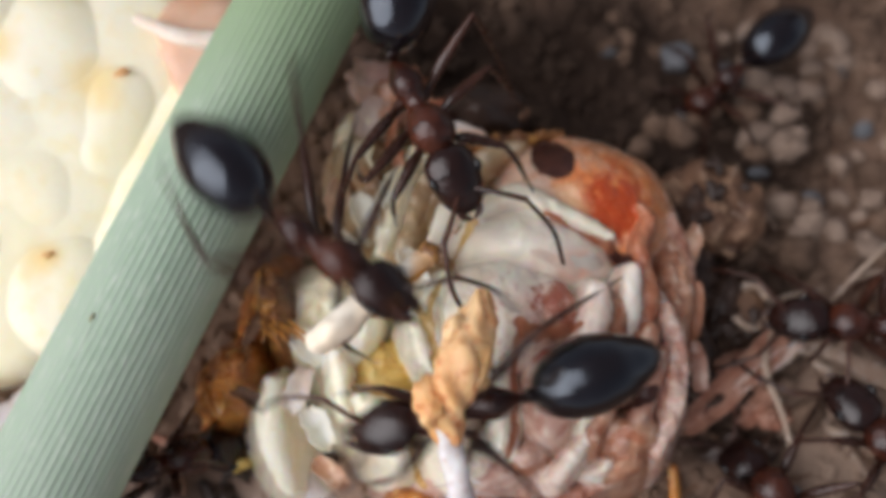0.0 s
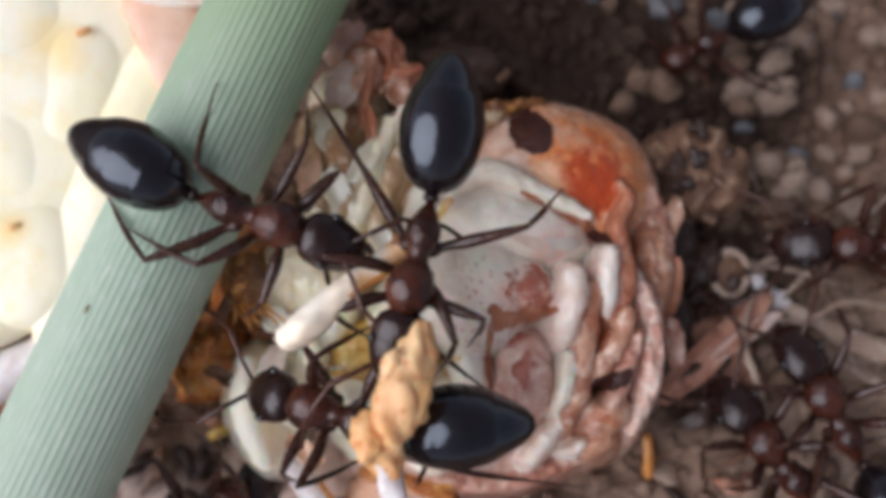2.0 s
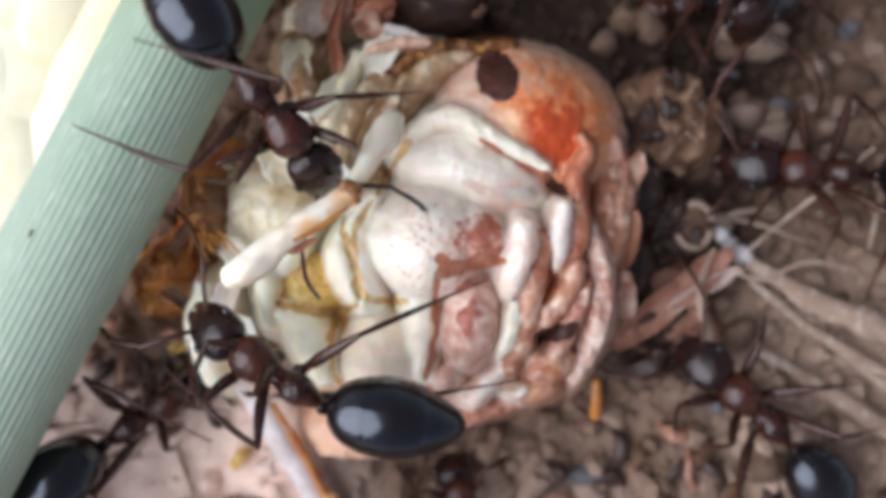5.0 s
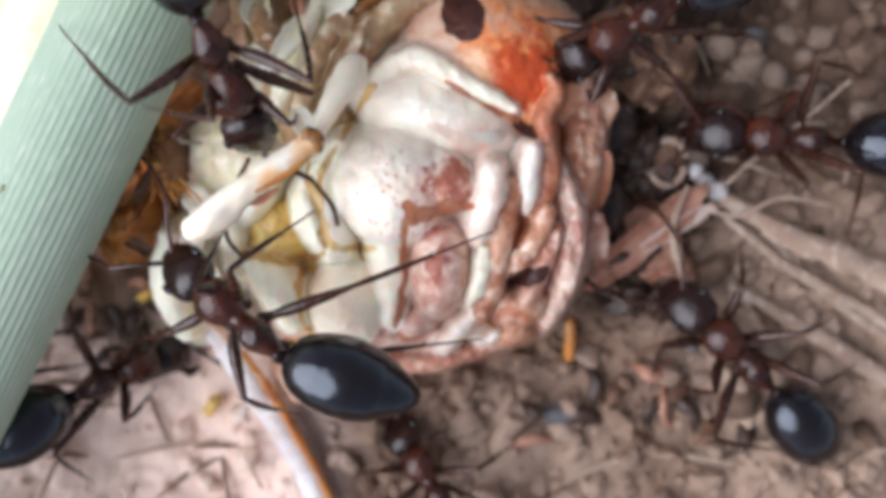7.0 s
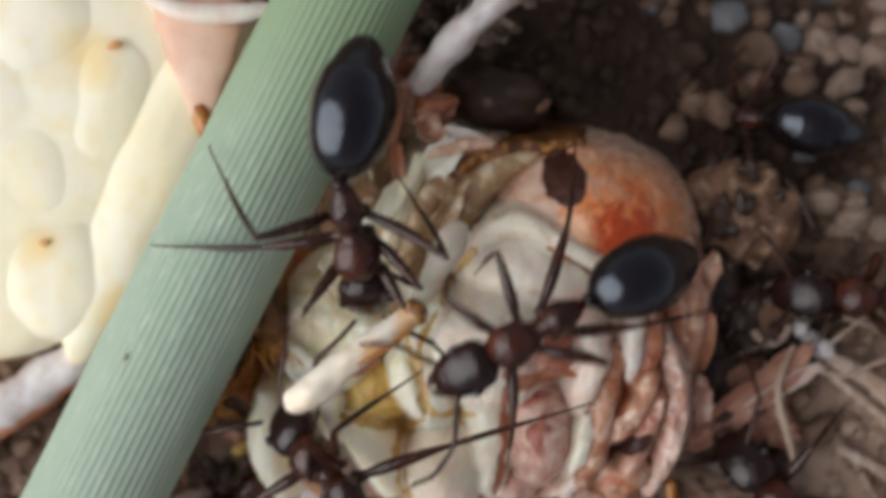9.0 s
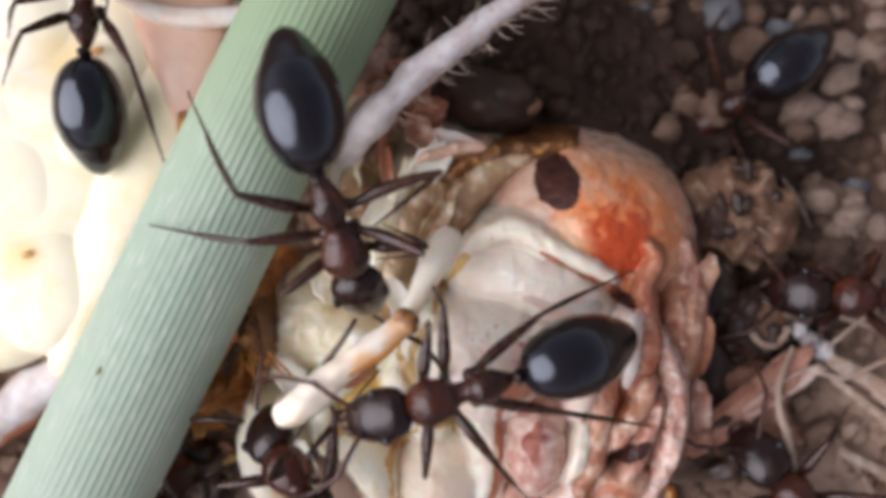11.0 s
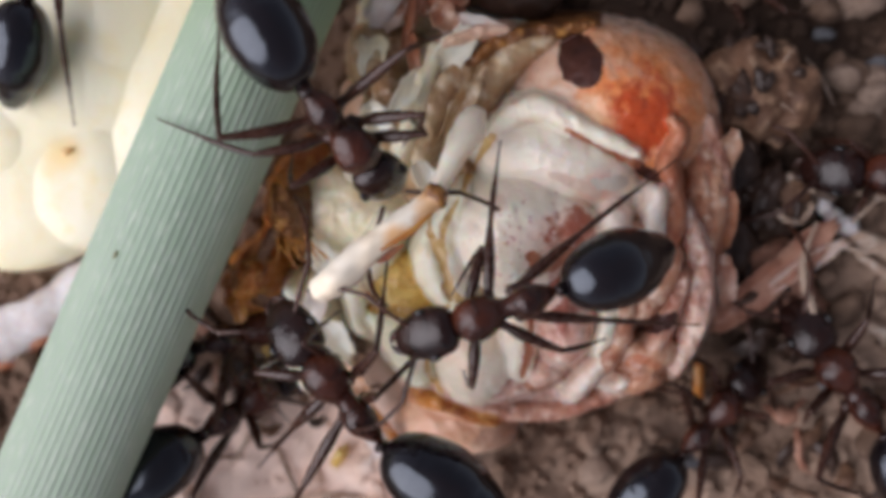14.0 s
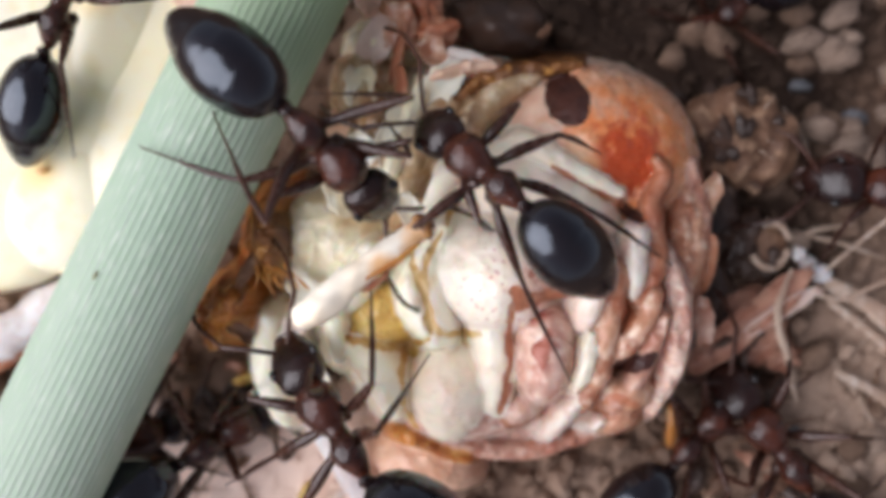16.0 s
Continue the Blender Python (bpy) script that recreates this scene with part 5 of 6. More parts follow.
def build_ant(label, size=1.0, drop=1.7, feelers=((1.0, 0.9), (1.0, -0.9))):
    """An ant whose middle body lies at its origin, its head towards +x."""
    ant = thing("ant", label, "ant", "ants")
    ant.scale = (size,) * 3
    body = part_like("mesosoma", ant_mesh("mesosoma", loft(MESO_SHAPE, 40, 22), ANT_MESO), ant, "dark reddish brown middle body")
    part_like("petiole", ant_mesh("petiole", lump((-1.42, 0, 0.02), (0.13, 0.2, 0.3), (0, 8, 0), 0, 1, 0, 2), ANT_BODY), ant)
    gaster = part_like("gaster", ant_mesh("gaster", plated(loft([(x, z, w * 0.93, h * 0.93) for x, z, w, h in GASTER_SHAPE], 110, 32)), ANT_GASTER), ant, "glossy black gaster", mm(-1.5, 0, 0.05))
    head = part_like("head", ant_mesh("head", loft(HEAD_SHAPE, 26, 20), ANT_BODY), ant, "dark brown head", mm(1.25, 0, 0.05))
    for side in (1, -1):
        part_like("eye", ant_mesh("ant_eye", lump((0, 0, 0), (0.17, 0.1, 0.13), (0, 0, 0), 0, 1, 0, 2), ANT_EYE), head, at=mm(0.55, 0.56 * side, 0.2))
        part_like("mandible", ant_mesh("mandible" + str(side), tube([(1.25, 0.24 * side, -0.12, 0.1), (1.5, 0.2 * side, -0.16, 0.09), (1.62, 0.05 * side, -0.18, 0.04)], 8, 8), ANT_LEG), head)
        fx, fy = feelers[0 if side > 0 else 1]
        elbow = Vector((1.0 + fx * 0.75, 0.3 * side + fy * 0.95, 0.45))
        tip = elbow + Vector((1.0 * fx + 0.25, fy * 0.25, -0.55)).normalized() * 1.9
        mid = (elbow + tip) / 2 + Vector((0.05, fy * 0.18, 0.12))
        scape = part("antenna", tube([(1.0, 0.25 * side, 0.2, 0.055), (*((Vector((1.0, 0.25 * side, 0.2)) + elbow) / 2 + Vector((0, 0, 0.08))), 0.06), (*elbow, 0.07)], 8, 8), ANT_LEG, ant, at=head.matrix_basis)
        part("flagellum", tube([(*elbow, 0.05), (*mid, 0.06), (*tip, 0.055)], 12, 8), ANT_LEG, scape)
    limbs = []
    for pair in range(3):
        for side in (1, -1):
            hip = Vector((HIPS[pair][0], HIPS[pair][1] * side, HIPS[pair][2]))
            upper, lower = LEG_LENGTHS[pair]
            leg = part_like("leg", ant_mesh("femur" + str(pair), tube([(0, 0, 0, 0.18), (0.12 * upper, 0, -0.03, 0.11), (0.38 * upper, 0, 0.05, 0.15), (0.72 * upper, 0, 0.04, 0.12), (upper, 0, 0, 0.068)], 16, 9), ANT_LEG), ant, at=mm(*hip))
            shin = part_like("shin", ant_mesh("shin" + str(pair), lower_leg(lower), ANT_LEG), leg, at=mm(upper, 0, 0))
            limbs.append((leg, shin, hip, pair, side))
    feelers_made = [o for o in ant.children if o.name.startswith("antenna")]
    return {"root": ant, "head": head, "gaster": gaster, "legs": limbs, "antennae": feelers_made, "size": size, "drop": drop, "poses": []}


ant_a = build_ant("black and dark brown ant reaching from the stem to the pupa", 0.97, 1.7)
ant_b = build_ant("black ant with a glossy gaster walking over the pupa's head", 1.0, 1.7)
ant_c = build_ant("black and reddish brown ant pulling at the pupa's lower edge", 1.0, 1.9)
ant_g = build_ant("black ant with a round glossy gaster walking over the pupa", 0.92, 1.7)
ant_k = build_ant("black ant running over the soil", 1.0, 1.6)
ant_l = build_ant("dark ant on the soil half under the stem", 1.0, 1.5)
ant_r = build_ant("black ant bent over fibres on the soil", 1.0, 1.5)
ant_q = build_ant("dark ant standing on the soil beside the white crumb", 1.0, 1.5)
ant_m = build_ant("dark ant on the soil below the pupa", 0.85, 1.4)
ant_h = build_ant("black ant walking over the pale yellow larva", 0.95, 1.6)
ant_d = build_ant("dark ant on the soil beside the pupa's lower edge", 1.0, 1.5)
ant_p = build_ant("black ant in the dark soil beyond the pupa", 0.85, 1.4)


def stance(ant, t, legs):
    """How an ant stands at t seconds: {(pair, side): (knee, foot)} in its own millimetres, level with the ground."""
    ant["poses"].append((t, legs))


def at_time(rows, t):
    """An ant's row at t seconds, between its keyed rows."""
    times = [r[0] for r in rows]
    return [np.interp(t, times, [r[k] for r in rows]) for k in range(len(rows[0]))]


def stand(r):
    """The level frame of an ant's row, in millimetres."""
    return Matrix.Translation((r[1], r[2], r[3])) @ Matrix.Rotation(radians(r[4]), 4, "Z")


def bend(ant, poses, pair, side, hip, t, beat, m, nod):
    """The poses of thigh and shin that set a foot down where it stands: it keeps its place while the body leans and shifts over it."""
    (kx, ky, kz), (fx, fy) = STANCE[pair]
    knee, foot = Vector((kx, ky * side, kz)), Vector((fx, fy * side, -ant["drop"]))
    size = ant["size"]
    known = [p for p in poses if (pair, side) in p[2]]
    planted = False
    if known:
        t0, m0, legs = min(known, key=lambda p: abs(p[0] - t))
        knee, foot = Vector(legs[pair, side][0]), Vector(legs[pair, side][1])
        held = (m.inverted() @ (m0 @ (foot * size))) / size
        planted = (held - foot).length < 1.3
        if planted:
            foot = held
    if not planted:
        gait = math.sin(beat + math.pi * ((pair + (side > 0)) % 2))
        foot = foot + Vector((0.4 * gait, 0, 0.0))
    lean = Matrix.Rotation(-nod, 3, "Y")
    knee, foot = lean @ knee, lean @ foot
    upper, lower = LEG_LENGTHS[pair]
    d = foot - hip
    span = min(max(d.length, lower - upper + 0.25), upper + lower - 0.03)
    u = d.normalized()
    foot = hip + u * span
    along = (upper ** 2 - lower ** 2 + span ** 2) / (2 * span)
    out = knee - hip + Vector((0, 0, 0.25))
    out = (out - u * out.dot(u)).normalized()
    knee = hip + u * along + out * math.sqrt(max(upper ** 2 - along ** 2, 0.0))

    def aim(a, b):
        x = (b - a).normalized()
        z = (out - x * out.dot(x)).normalized()
        turn = Matrix((x, z.cross(x), z)).transposed().to_4x4()
        turn.translation = a * MM
        return turn

    thigh = aim(hip, knee)
    return thigh, thigh.inverted() @ aim(knee, foot)


def move(ant, rows, droop=0):
    """Keys an ant: (seconds, x, y, z, heading, turn of the head, turn of the gaster, nod of the body); its feet stay put while it leans, and step as it goes."""
    walk(ant["root"], [(t, Matrix.Translation(Vector((x, y, z)) * MM) @ pose(0, 0, 0, 0, 0, yaw) @ pose(0, 0, 0, 0, nod, 0)) for t, x, y, z, yaw, h, g, nod in rows])
    walk(ant["head"], [(t, mm(1.25, 0, 0.05, 0, 12, h)) for t, x, y, z, yaw, h, g, nod in rows])
    walk(ant["gaster"], [(t, mm(-1.5, 0, 0.05, 0, droop - nod, g)) for t, x, y, z, yaw, h, g, nod in rows])
    for n, a in enumerate(ant["antennae"]):
        walk(a, [(t, mm(1.25, 0, 0.05, 0, 12 - 0.7 * nod, h + 7 * math.sin(5.1 * t + 2.2 * n))) for t, x, y, z, yaw, h, g, nod in rows])
    way, phase, last = [], 0.0, rows[0]
    for r in rows:
        phase += min(math.hypot(r[1] - last[1], r[2] - last[2]) * 1.6, 2.4)
        way.append((r[0], phase, stand(r), radians(r[7])))
        last = r
    poses = [(t, stand(at_time(rows, t)), legs) for t, legs in ant["poses"]]
    for leg, shin, hip, pair, side in ant["legs"]:
        thigh_rows, shin_rows = [], []
        for t, beat, m, nod in way:
            thigh, calf = bend(ant, poses, pair, side, hip, t, beat, m, nod)
            for out, q in ((thigh_rows, thigh), (shin_rows, calf)):
                if out and t - out[-1][0] > 0.12:
                    turn = out[-1][1].to_quaternion().rotation_difference(q.to_quaternion()).angle
                    if min(turn, 2 * math.pi - turn) > 1.2:
                        half = out[-1][1].to_quaternion().slerp(q.to_quaternion(), 0.5).to_matrix().to_4x4()
                        half.translation = q.translation
                        out.append(((out[-1][0] + t) / 2, half))
                out.append((t, q))
        walk(leg, thigh_rows)
        walk(shin, shin_rows)


stance(ant_a, 0, {(2, -1): ((-3.17, -2.51, 0.52), (-4.58, -0.39, -0.88)), (1, -1): ((-0.95, -2.13, 0.52), (-2.47, -1.75, -0.88)), (0, -1): ((1.21, -1.51, 0.52), (2.32, -1.25, -2.37)), (2, 1): ((-3.01, 3.33, 0.52), (-4.68, 4.88, -1.44)), (1, 1): ((-1.04, 2.14, 0.52), (-2.04, 4.54, -2.37)), (0, 1): ((0.87, 0.52, 0.52), (0.11, 2.97, -1.75))})
stance(ant_a, 0.5, {(2, -1): ((-3.22, -2.50, 0.52), (-5.04, -1.12, -2.47)), (1, -1): ((-0.17, -2.15, 0.52), (-1.46, -1.88, -2.47)), (0, -1): ((1.19, -1.48, 0.52), (1.06, -0.61, -0.88)), (2, 1): ((-1.06, 0.40, 0.52), (-2.21, 1.73, -0.88)), (1, 1): ((0.15, 1.55, 0.52), (-1.34, 3.10, -1.96)), (0, 1): ((0.92, 0.77, 0.52), (0.05, 1.95, -1.44))})
stance(ant_a, 1, {(2, -1): ((-2.28, -3.49, 0.52), (-3.67, -1.93, -2.47)), (1, -1): ((-0.25, -2.45, 0.52), (-1.51, -3.62, -0.88)), (0, -1): ((1.17, -1.86, 0.52), (1.66, -1.38, -1.44)), (1, 1): ((1.04, 1.13, 0.52), (-0.60, 2.51, -2.16)), (2, 1): ((-1.57, 0.47, 0.52), (-3.03, 1.26, -0.93)), (0, 1): ((1.63, 0.87, 0.52), (2.34, 1.38, -2.16))})
stance(ant_a, 1.5, {(2, -1): ((-2.12, -3.07, 0.52), (-3.80, -0.72, -1.96)), (1, -1): ((0.19, -1.25, 0.52), (-2.27, -1.57, -0.88)), (0, -1): ((1.15, -1.19, 0.52), (0.94, -2.27, -2.37)), (2, 1): ((-1.25, 0.93, 0.52), (-2.01, 2.43, -0.88)), (1, 1): ((0.76, 1.67, 0.52), (-0.14, 3.24, -2.16)), (0, 1): ((1.58, 1.26, 0.52), (0.83, 1.17, -2.16))})
stance(ant_a, 2.5, {(2, 1): ((-3.22, 2.55, 0.52), (-7.04, 2.26, -1.44)), (1, 1): ((0.46, 0.37, 0.52), (-0.72, 2.01, -2.16)), (2, -1): ((-1.11, -2.86, 0.52), (-4.65, -2.78, -0.88)), (1, -1): ((-0.20, -1.71, 0.52), (-0.21, -1.75, -2.37)), (0, -1): ((1.35, -0.77, 0.52), (1.22, -1.67, -2.16)), (0, 1): ((1.72, 0.78, 0.52), (1.96, 2.01, -2.16))})
stance(ant_a, 3.5, {(2, -1): ((0.09, -2.44, 0.52), (-3.43, -3.61, -0.88)), (1, -1): ((0.52, -1.72, 0.52), (-0.59, -1.91, -2.37)), (2, 1): ((-1.73, 2.06, 0.52), (-1.77, 3.54, -0.88)), (1, 1): ((0.16, 1.65, 0.52), (-1.51, 2.99, -2.16)), (0, 1): ((1.43, 1.43, 0.52), (1.52, 1.27, -2.37)), (0, -1): ((0.33, -0.21, 0.52), (0.04, -0.91, -2.37))})
stance(ant_a, 6.5, {(2, -1): ((-0.48, -1.87, 0.52), (-2.74, -3.05, -0.88)), (1, -1): ((0.81, -0.85, 0.52), (-0.24, -2.41, -0.88)), (2, 1): ((0.64, 1.33, 0.52), (-0.90, 1.85, -1.96)), (1, 1): ((0.48, 0.84, 0.52), (-0.51, -0.33, -1.96)), (0, 1): ((1.13, 0.72, 0.52), (1.65, 0.35, -2.37)), (0, -1): ((0.38, -0.72, 0.52), (0.98, -2.02, -2.37))})
stance(ant_a, 8.5, {(2, -1): ((-1.08, -2.34, 0.52), (-3.04, -2.08, -0.88)), (1, -1): ((0.78, -0.53, 0.52), (-1.37, -4.21, -0.88)), (0, -1): ((1.21, -1.00, 0.52), (1.37, -1.57, -2.16)), (2, 1): ((0.68, 1.60, 0.52), (-1.16, 1.71, -2.37)), (1, 1): ((0.33, 1.06, 0.52), (0.52, 0.29, -2.37)), (0, 1): ((1.19, 0.91, 0.52), (0.87, 0.46, -2.37))})
stance(ant_a, 13, {(2, -1): ((-2.94, -1.73, 0.52), (-4.90, -0.74, -0.88)), (1, -1): ((-0.39, -0.96, 0.52), (-2.46, -2.92, -0.88)), (0, -1): ((0.85, -0.83, 0.52), (-0.85, -0.88, -2.16)), (2, 1): ((-1.18, 1.93, 0.52), (0.22, 2.01, -2.37)), (1, 1): ((0.41, 1.85, 0.52), (0.01, 0.49, -2.37)), (0, 1): ((1.03, 1.33, 0.52), (-0.98, 0.91, -2.37))})
stance(ant_a, 14.5, {(2, -1): ((-0.60, -1.83, 0.52), (-4.11, -0.54, -0.88)), (1, -1): ((0.70, -1.09, 0.52), (-2.81, -3.31, -0.88)), (0, -1): ((0.72, -0.92, 0.52), (-0.51, -1.42, -2.16)), (2, 1): ((-0.59, 2.19, 0.52), (-0.55, 3.40, -2.37)), (1, 1): ((0.58, 1.81, 0.52), (0.94, 0.86, -2.37)), (0, 1): ((1.08, 0.85, 0.52), (0.24, 1.28, -2.37))})
stance(ant_a, 16, {(2, -1): ((-0.40, -2.21, 0.52), (-2.46, -1.36, -0.88)), (1, -1): ((0.86, -1.21, 0.52), (-3.01, -3.11, -0.88)), (0, -1): ((0.72, -0.83, 0.52), (-0.77, -0.98, -1.96)), (2, 1): ((0.31, 1.57, 0.52), (-1.37, 0.66, -2.16)), (1, 1): ((1.23, 0.87, 0.52), (0.16, 1.43, -2.37)), (0, 1): ((0.67, 0.72, 0.52), (0.92, 1.45, -2.37))})
stance(ant_c, 0, {(2, 1): ((0.74, 1.71, 0.50), (-0.36, 0.17, -1.00)), (1, 1): ((-1.35, 2.31, 0.50), (-1.86, 3.04, -2.10)), (2, -1): ((-3.33, -2.06, 0.50), (-4.69, -2.46, -1.10)), (1, -1): ((-0.71, -0.64, 0.50), (-0.54, -1.74, -1.10)), (0, -1): ((1.60, -0.77, 0.50), (2.79, -1.12, -1.40)), (0, 1): ((1.63, 1.14, 0.50), (2.71, 1.06, -1.80))})
stance(ant_c, 1, {(2, 1): ((-2.53, 2.87, 0.50), (-6.61, 0.19, -1.20)), (1, 1): ((-0.20, 2.31, 0.50), (-1.02, 0.88, -1.20)), (0, 1): ((0.85, 2.32, 0.50), (1.19, 1.26, -2.10)), (2, -1): ((-2.17, -2.76, 0.50), (-3.80, -1.24, -1.00)), (1, -1): ((0.52, -1.13, 0.50), (2.87, -1.30, -1.40)), (0, -1): ((0.79, -0.98, 0.50), (-0.73, -2.57, -0.00))})
stance(ant_c, 3, {(2, 1): ((-4.16, 1.72, 0.50), (-5.82, -1.86, -1.40)), (1, 1): ((-0.89, 2.46, 0.50), (-1.25, 1.00, -2.10)), (2, -1): ((-1.33, -1.05, 0.50), (-3.23, -3.40, -0.40)), (1, -1): ((0.66, -0.71, 0.50), (-0.72, -3.94, 0.20)), (0, -1): ((2.59, -0.44, 0.50), (1.65, -1.88, -1.10)), (0, 1): ((0.46, 1.80, 0.50), (1.54, 0.92, -2.60))})
stance(ant_c, 4, {(2, 1): ((-4.96, 0.52, 0.50), (-4.61, -3.42, -1.40)), (1, 1): ((-0.09, 1.81, 0.50), (-0.39, 0.98, -2.10)), (2, -1): ((-0.83, -1.29, 0.50), (-1.24, -4.47, -0.40)), (1, -1): ((0.80, 0.73, 0.50), (0.56, -1.43, -0.60)), (0, -1): ((2.48, 0.18, 0.50), (2.95, -1.85, -1.10)), (0, 1): ((1.04, 1.50, 0.50), (1.15, -0.53, -1.10))})
stance(ant_c, 7, {(2, 1): ((-4.63, 1.35, 0.50), (-5.56, -3.21, -1.70)), (1, 1): ((-1.58, 1.95, 0.50), (-2.55, 1.59, -2.40)), (0, 1): ((0.73, 1.48, 0.50), (1.99, 2.66, -2.80)), (2, -1): ((-1.44, -1.64, 0.50), (-3.98, -5.86, -0.60)), (1, -1): ((0.43, 0.81, 0.50), (0.11, -2.98, -0.60)), (0, -1): ((1.88, -0.96, 0.50), (1.57, -1.39, -1.00))})
stance(ant_c, 8.5, {(2, 1): ((-4.69, 0.83, 0.50), (-5.24, -4.47, -2.10)), (1, 1): ((-1.00, 2.13, 0.50), (-1.99, 0.95, -2.60)), (0, 1): ((0.77, 1.44, 0.50), (1.59, 2.35, -2.80)), (2, -1): ((-1.23, -1.68, 0.50), (-2.77, -5.58, -0.60)), (1, -1): ((0.36, 0.93, 0.50), (0.65, -3.21, -0.60)), (0, -1): ((2.25, -1.00, 0.50), (1.64, -0.80, -1.00))})
stance(ant_c, 13.5, {(2, -1): ((-0.26, -2.01, 0.50), (-0.33, -2.41, -1.20)), (1, -1): ((0.63, -1.63, 0.50), (1.89, -1.99, -0.60)), (0, -1): ((1.09, -0.16, 0.50), (1.11, -0.15, -1.20)), (2, 1): ((-1.28, 2.53, 0.50), (-2.09, 4.56, -3.20)), (1, 1): ((0.42, 1.91, 0.50), (-0.13, 3.84, -3.20)), (0, 1): ((1.43, 1.09, 0.50), (0.66, 2.00, -2.80))})
stance(ant_g, 7.5, {(2, -1): ((0.14, -1.33, 0.54), (1.72, -2.77, -2.61)), (1, -1): ((-0.29, -0.11, 0.54), (0.85, -0.72, -2.61)), (2, 1): ((-2.56, 1.35, 0.54), (-4.54, 2.36, -3.80)), (1, 1): ((-1.14, 1.86, 0.54), (-1.58, 3.60, -3.80)), (0, 1): ((0.42, 0.49, 0.54), (1.13, 0.48, -2.61)), (0, -1): ((2.24, -1.21, 0.54), (2.71, -2.33, -2.61))})
stance(ant_g, 8.5, {(2, -1): ((-2.17, -1.55, 0.54), (-2.46, -3.12, -3.04)), (1, -1): ((-0.21, -1.03, 0.54), (0.54, -1.79, -2.61)), (2, 1): ((-2.34, 1.38, 0.54), (-4.83, 2.40, -3.48)), (1, 1): ((-0.76, 1.23, 0.54), (-0.69, 2.16, -2.83)), (0, 1): ((1.41, 1.73, 0.54), (2.20, 2.75, -2.17)), (0, -1): ((1.34, -0.65, 0.54), (1.17, -2.26, -2.61))})
stance(ant_g, 9.5, {(2, -1): ((-3.45, -3.13, 0.54), (-5.45, -3.40, -3.26)), (1, -1): ((-0.50, -1.61, 0.54), (-0.75, -3.49, -2.61)), (2, 1): ((-2.98, 1.19, 0.54), (-5.07, 3.12, -3.70)), (1, 1): ((-0.71, 1.50, 0.54), (-0.38, 3.53, -3.26)), (0, -1): ((0.80, -0.77, 0.54), (1.52, -2.03, -2.39)), (0, 1): ((0.73, 0.60, 0.54), (1.67, 1.44, -2.61))})
stance(ant_g, 13, {(2, -1): ((-3.65, -2.86, 0.54), (-5.19, -0.45, -3.26)), (1, -1): ((-0.11, -2.27, 0.54), (2.03, -2.61, -2.39)), (2, 1): ((-2.59, 1.06, 0.54), (-4.87, 3.07, -3.80)), (1, 1): ((-0.39, 1.97, 0.54), (-0.86, 3.04, -2.83)), (0, -1): ((0.07, -0.98, 0.54), (1.12, -0.95, -2.17)), (0, 1): ((1.36, 1.06, 0.54), (3.06, 1.78, -2.61))})
stance(ant_g, 14, {(2, -1): ((-4.13, -2.41, 0.54), (-6.53, -2.28, -3.26)), (1, -1): ((0.00, -1.59, 0.54), (-1.20, -3.76, -2.50)), (2, 1): ((-3.04, 1.41, 0.54), (-5.54, 2.92, -3.91)), (1, 1): ((-0.50, 1.76, 0.54), (-2.36, 1.94, -3.04)), (0, -1): ((0.13, -0.76, 0.54), (1.22, -0.52, -2.39)), (0, 1): ((0.85, 0.91, 0.54), (1.66, 1.55, -2.83))})
stance(ant_g, 14.5, {(2, -1): ((-3.06, -2.35, 0.54), (-3.69, -3.32, -2.61)), (1, -1): ((0.20, -0.72, 0.54), (-0.62, -3.14, -2.17)), (2, 1): ((-4.72, 0.08, 0.54), (-6.50, -0.62, -3.91)), (1, 1): ((-1.35, 1.11, 0.54), (-2.01, 3.67, -3.91)), (0, 1): ((-0.23, 0.85, 0.54), (1.48, 2.09, -3.04)), (0, -1): ((0.68, -0.47, 0.54), (1.15, -0.81, -2.39))})
stance(ant_g, 15, {(2, -1): ((-2.86, -2.86, 0.54), (-4.02, -6.85, -5.43)), (1, -1): ((-0.41, -0.84, 0.54), (-0.08, -1.94, -2.83)), (2, 1): ((-3.17, 1.55, 0.54), (-5.13, 1.67, -3.26)), (1, 1): ((-0.75, 1.69, 0.54), (-1.22, 2.65, -2.39)), (0, 1): ((1.09, 1.00, 0.54), (1.20, 3.40, -2.39)), (0, -1): ((0.26, -0.42, 0.54), (0.62, -1.97, -2.83))})
stance(ant_g, 16, {(2, -1): ((-2.63, -3.23, 0.54), (-5.44, -1.69, -3.26)), (1, -1): ((-0.22, -1.99, 0.54), (-1.91, -2.50, -3.04)), (2, 1): ((-2.30, 2.06, 0.54), (-6.58, 3.03, -3.26)), (1, 1): ((0.02, 1.31, 0.54), (0.63, 2.24, -2.83)), (0, 1): ((-0.27, 0.87, 0.54), (-1.17, 0.80, -2.39)), (0, -1): ((0.18, -0.95, 0.54), (0.86, -1.46, -3.04))})
stance(ant_b, 0, {(1, 1): ((-0.72, 2.22, 0.50), (0.43, 2.87, -2.70)), (2, 1): ((-1.52, 2.49, 0.50), (-0.41, 2.90, -2.70)), (1, -1): ((0.96, -0.86, 0.50), (-0.13, -1.66, -2.50)), (2, -1): ((0.78, -2.11, 0.50), (1.45, -3.20, -2.50)), (0, 1): ((1.16, 1.67, 0.50), (2.59, 2.02, -2.50)), (0, -1): ((1.22, -0.93, 0.50), (1.68, -1.45, -2.50))})
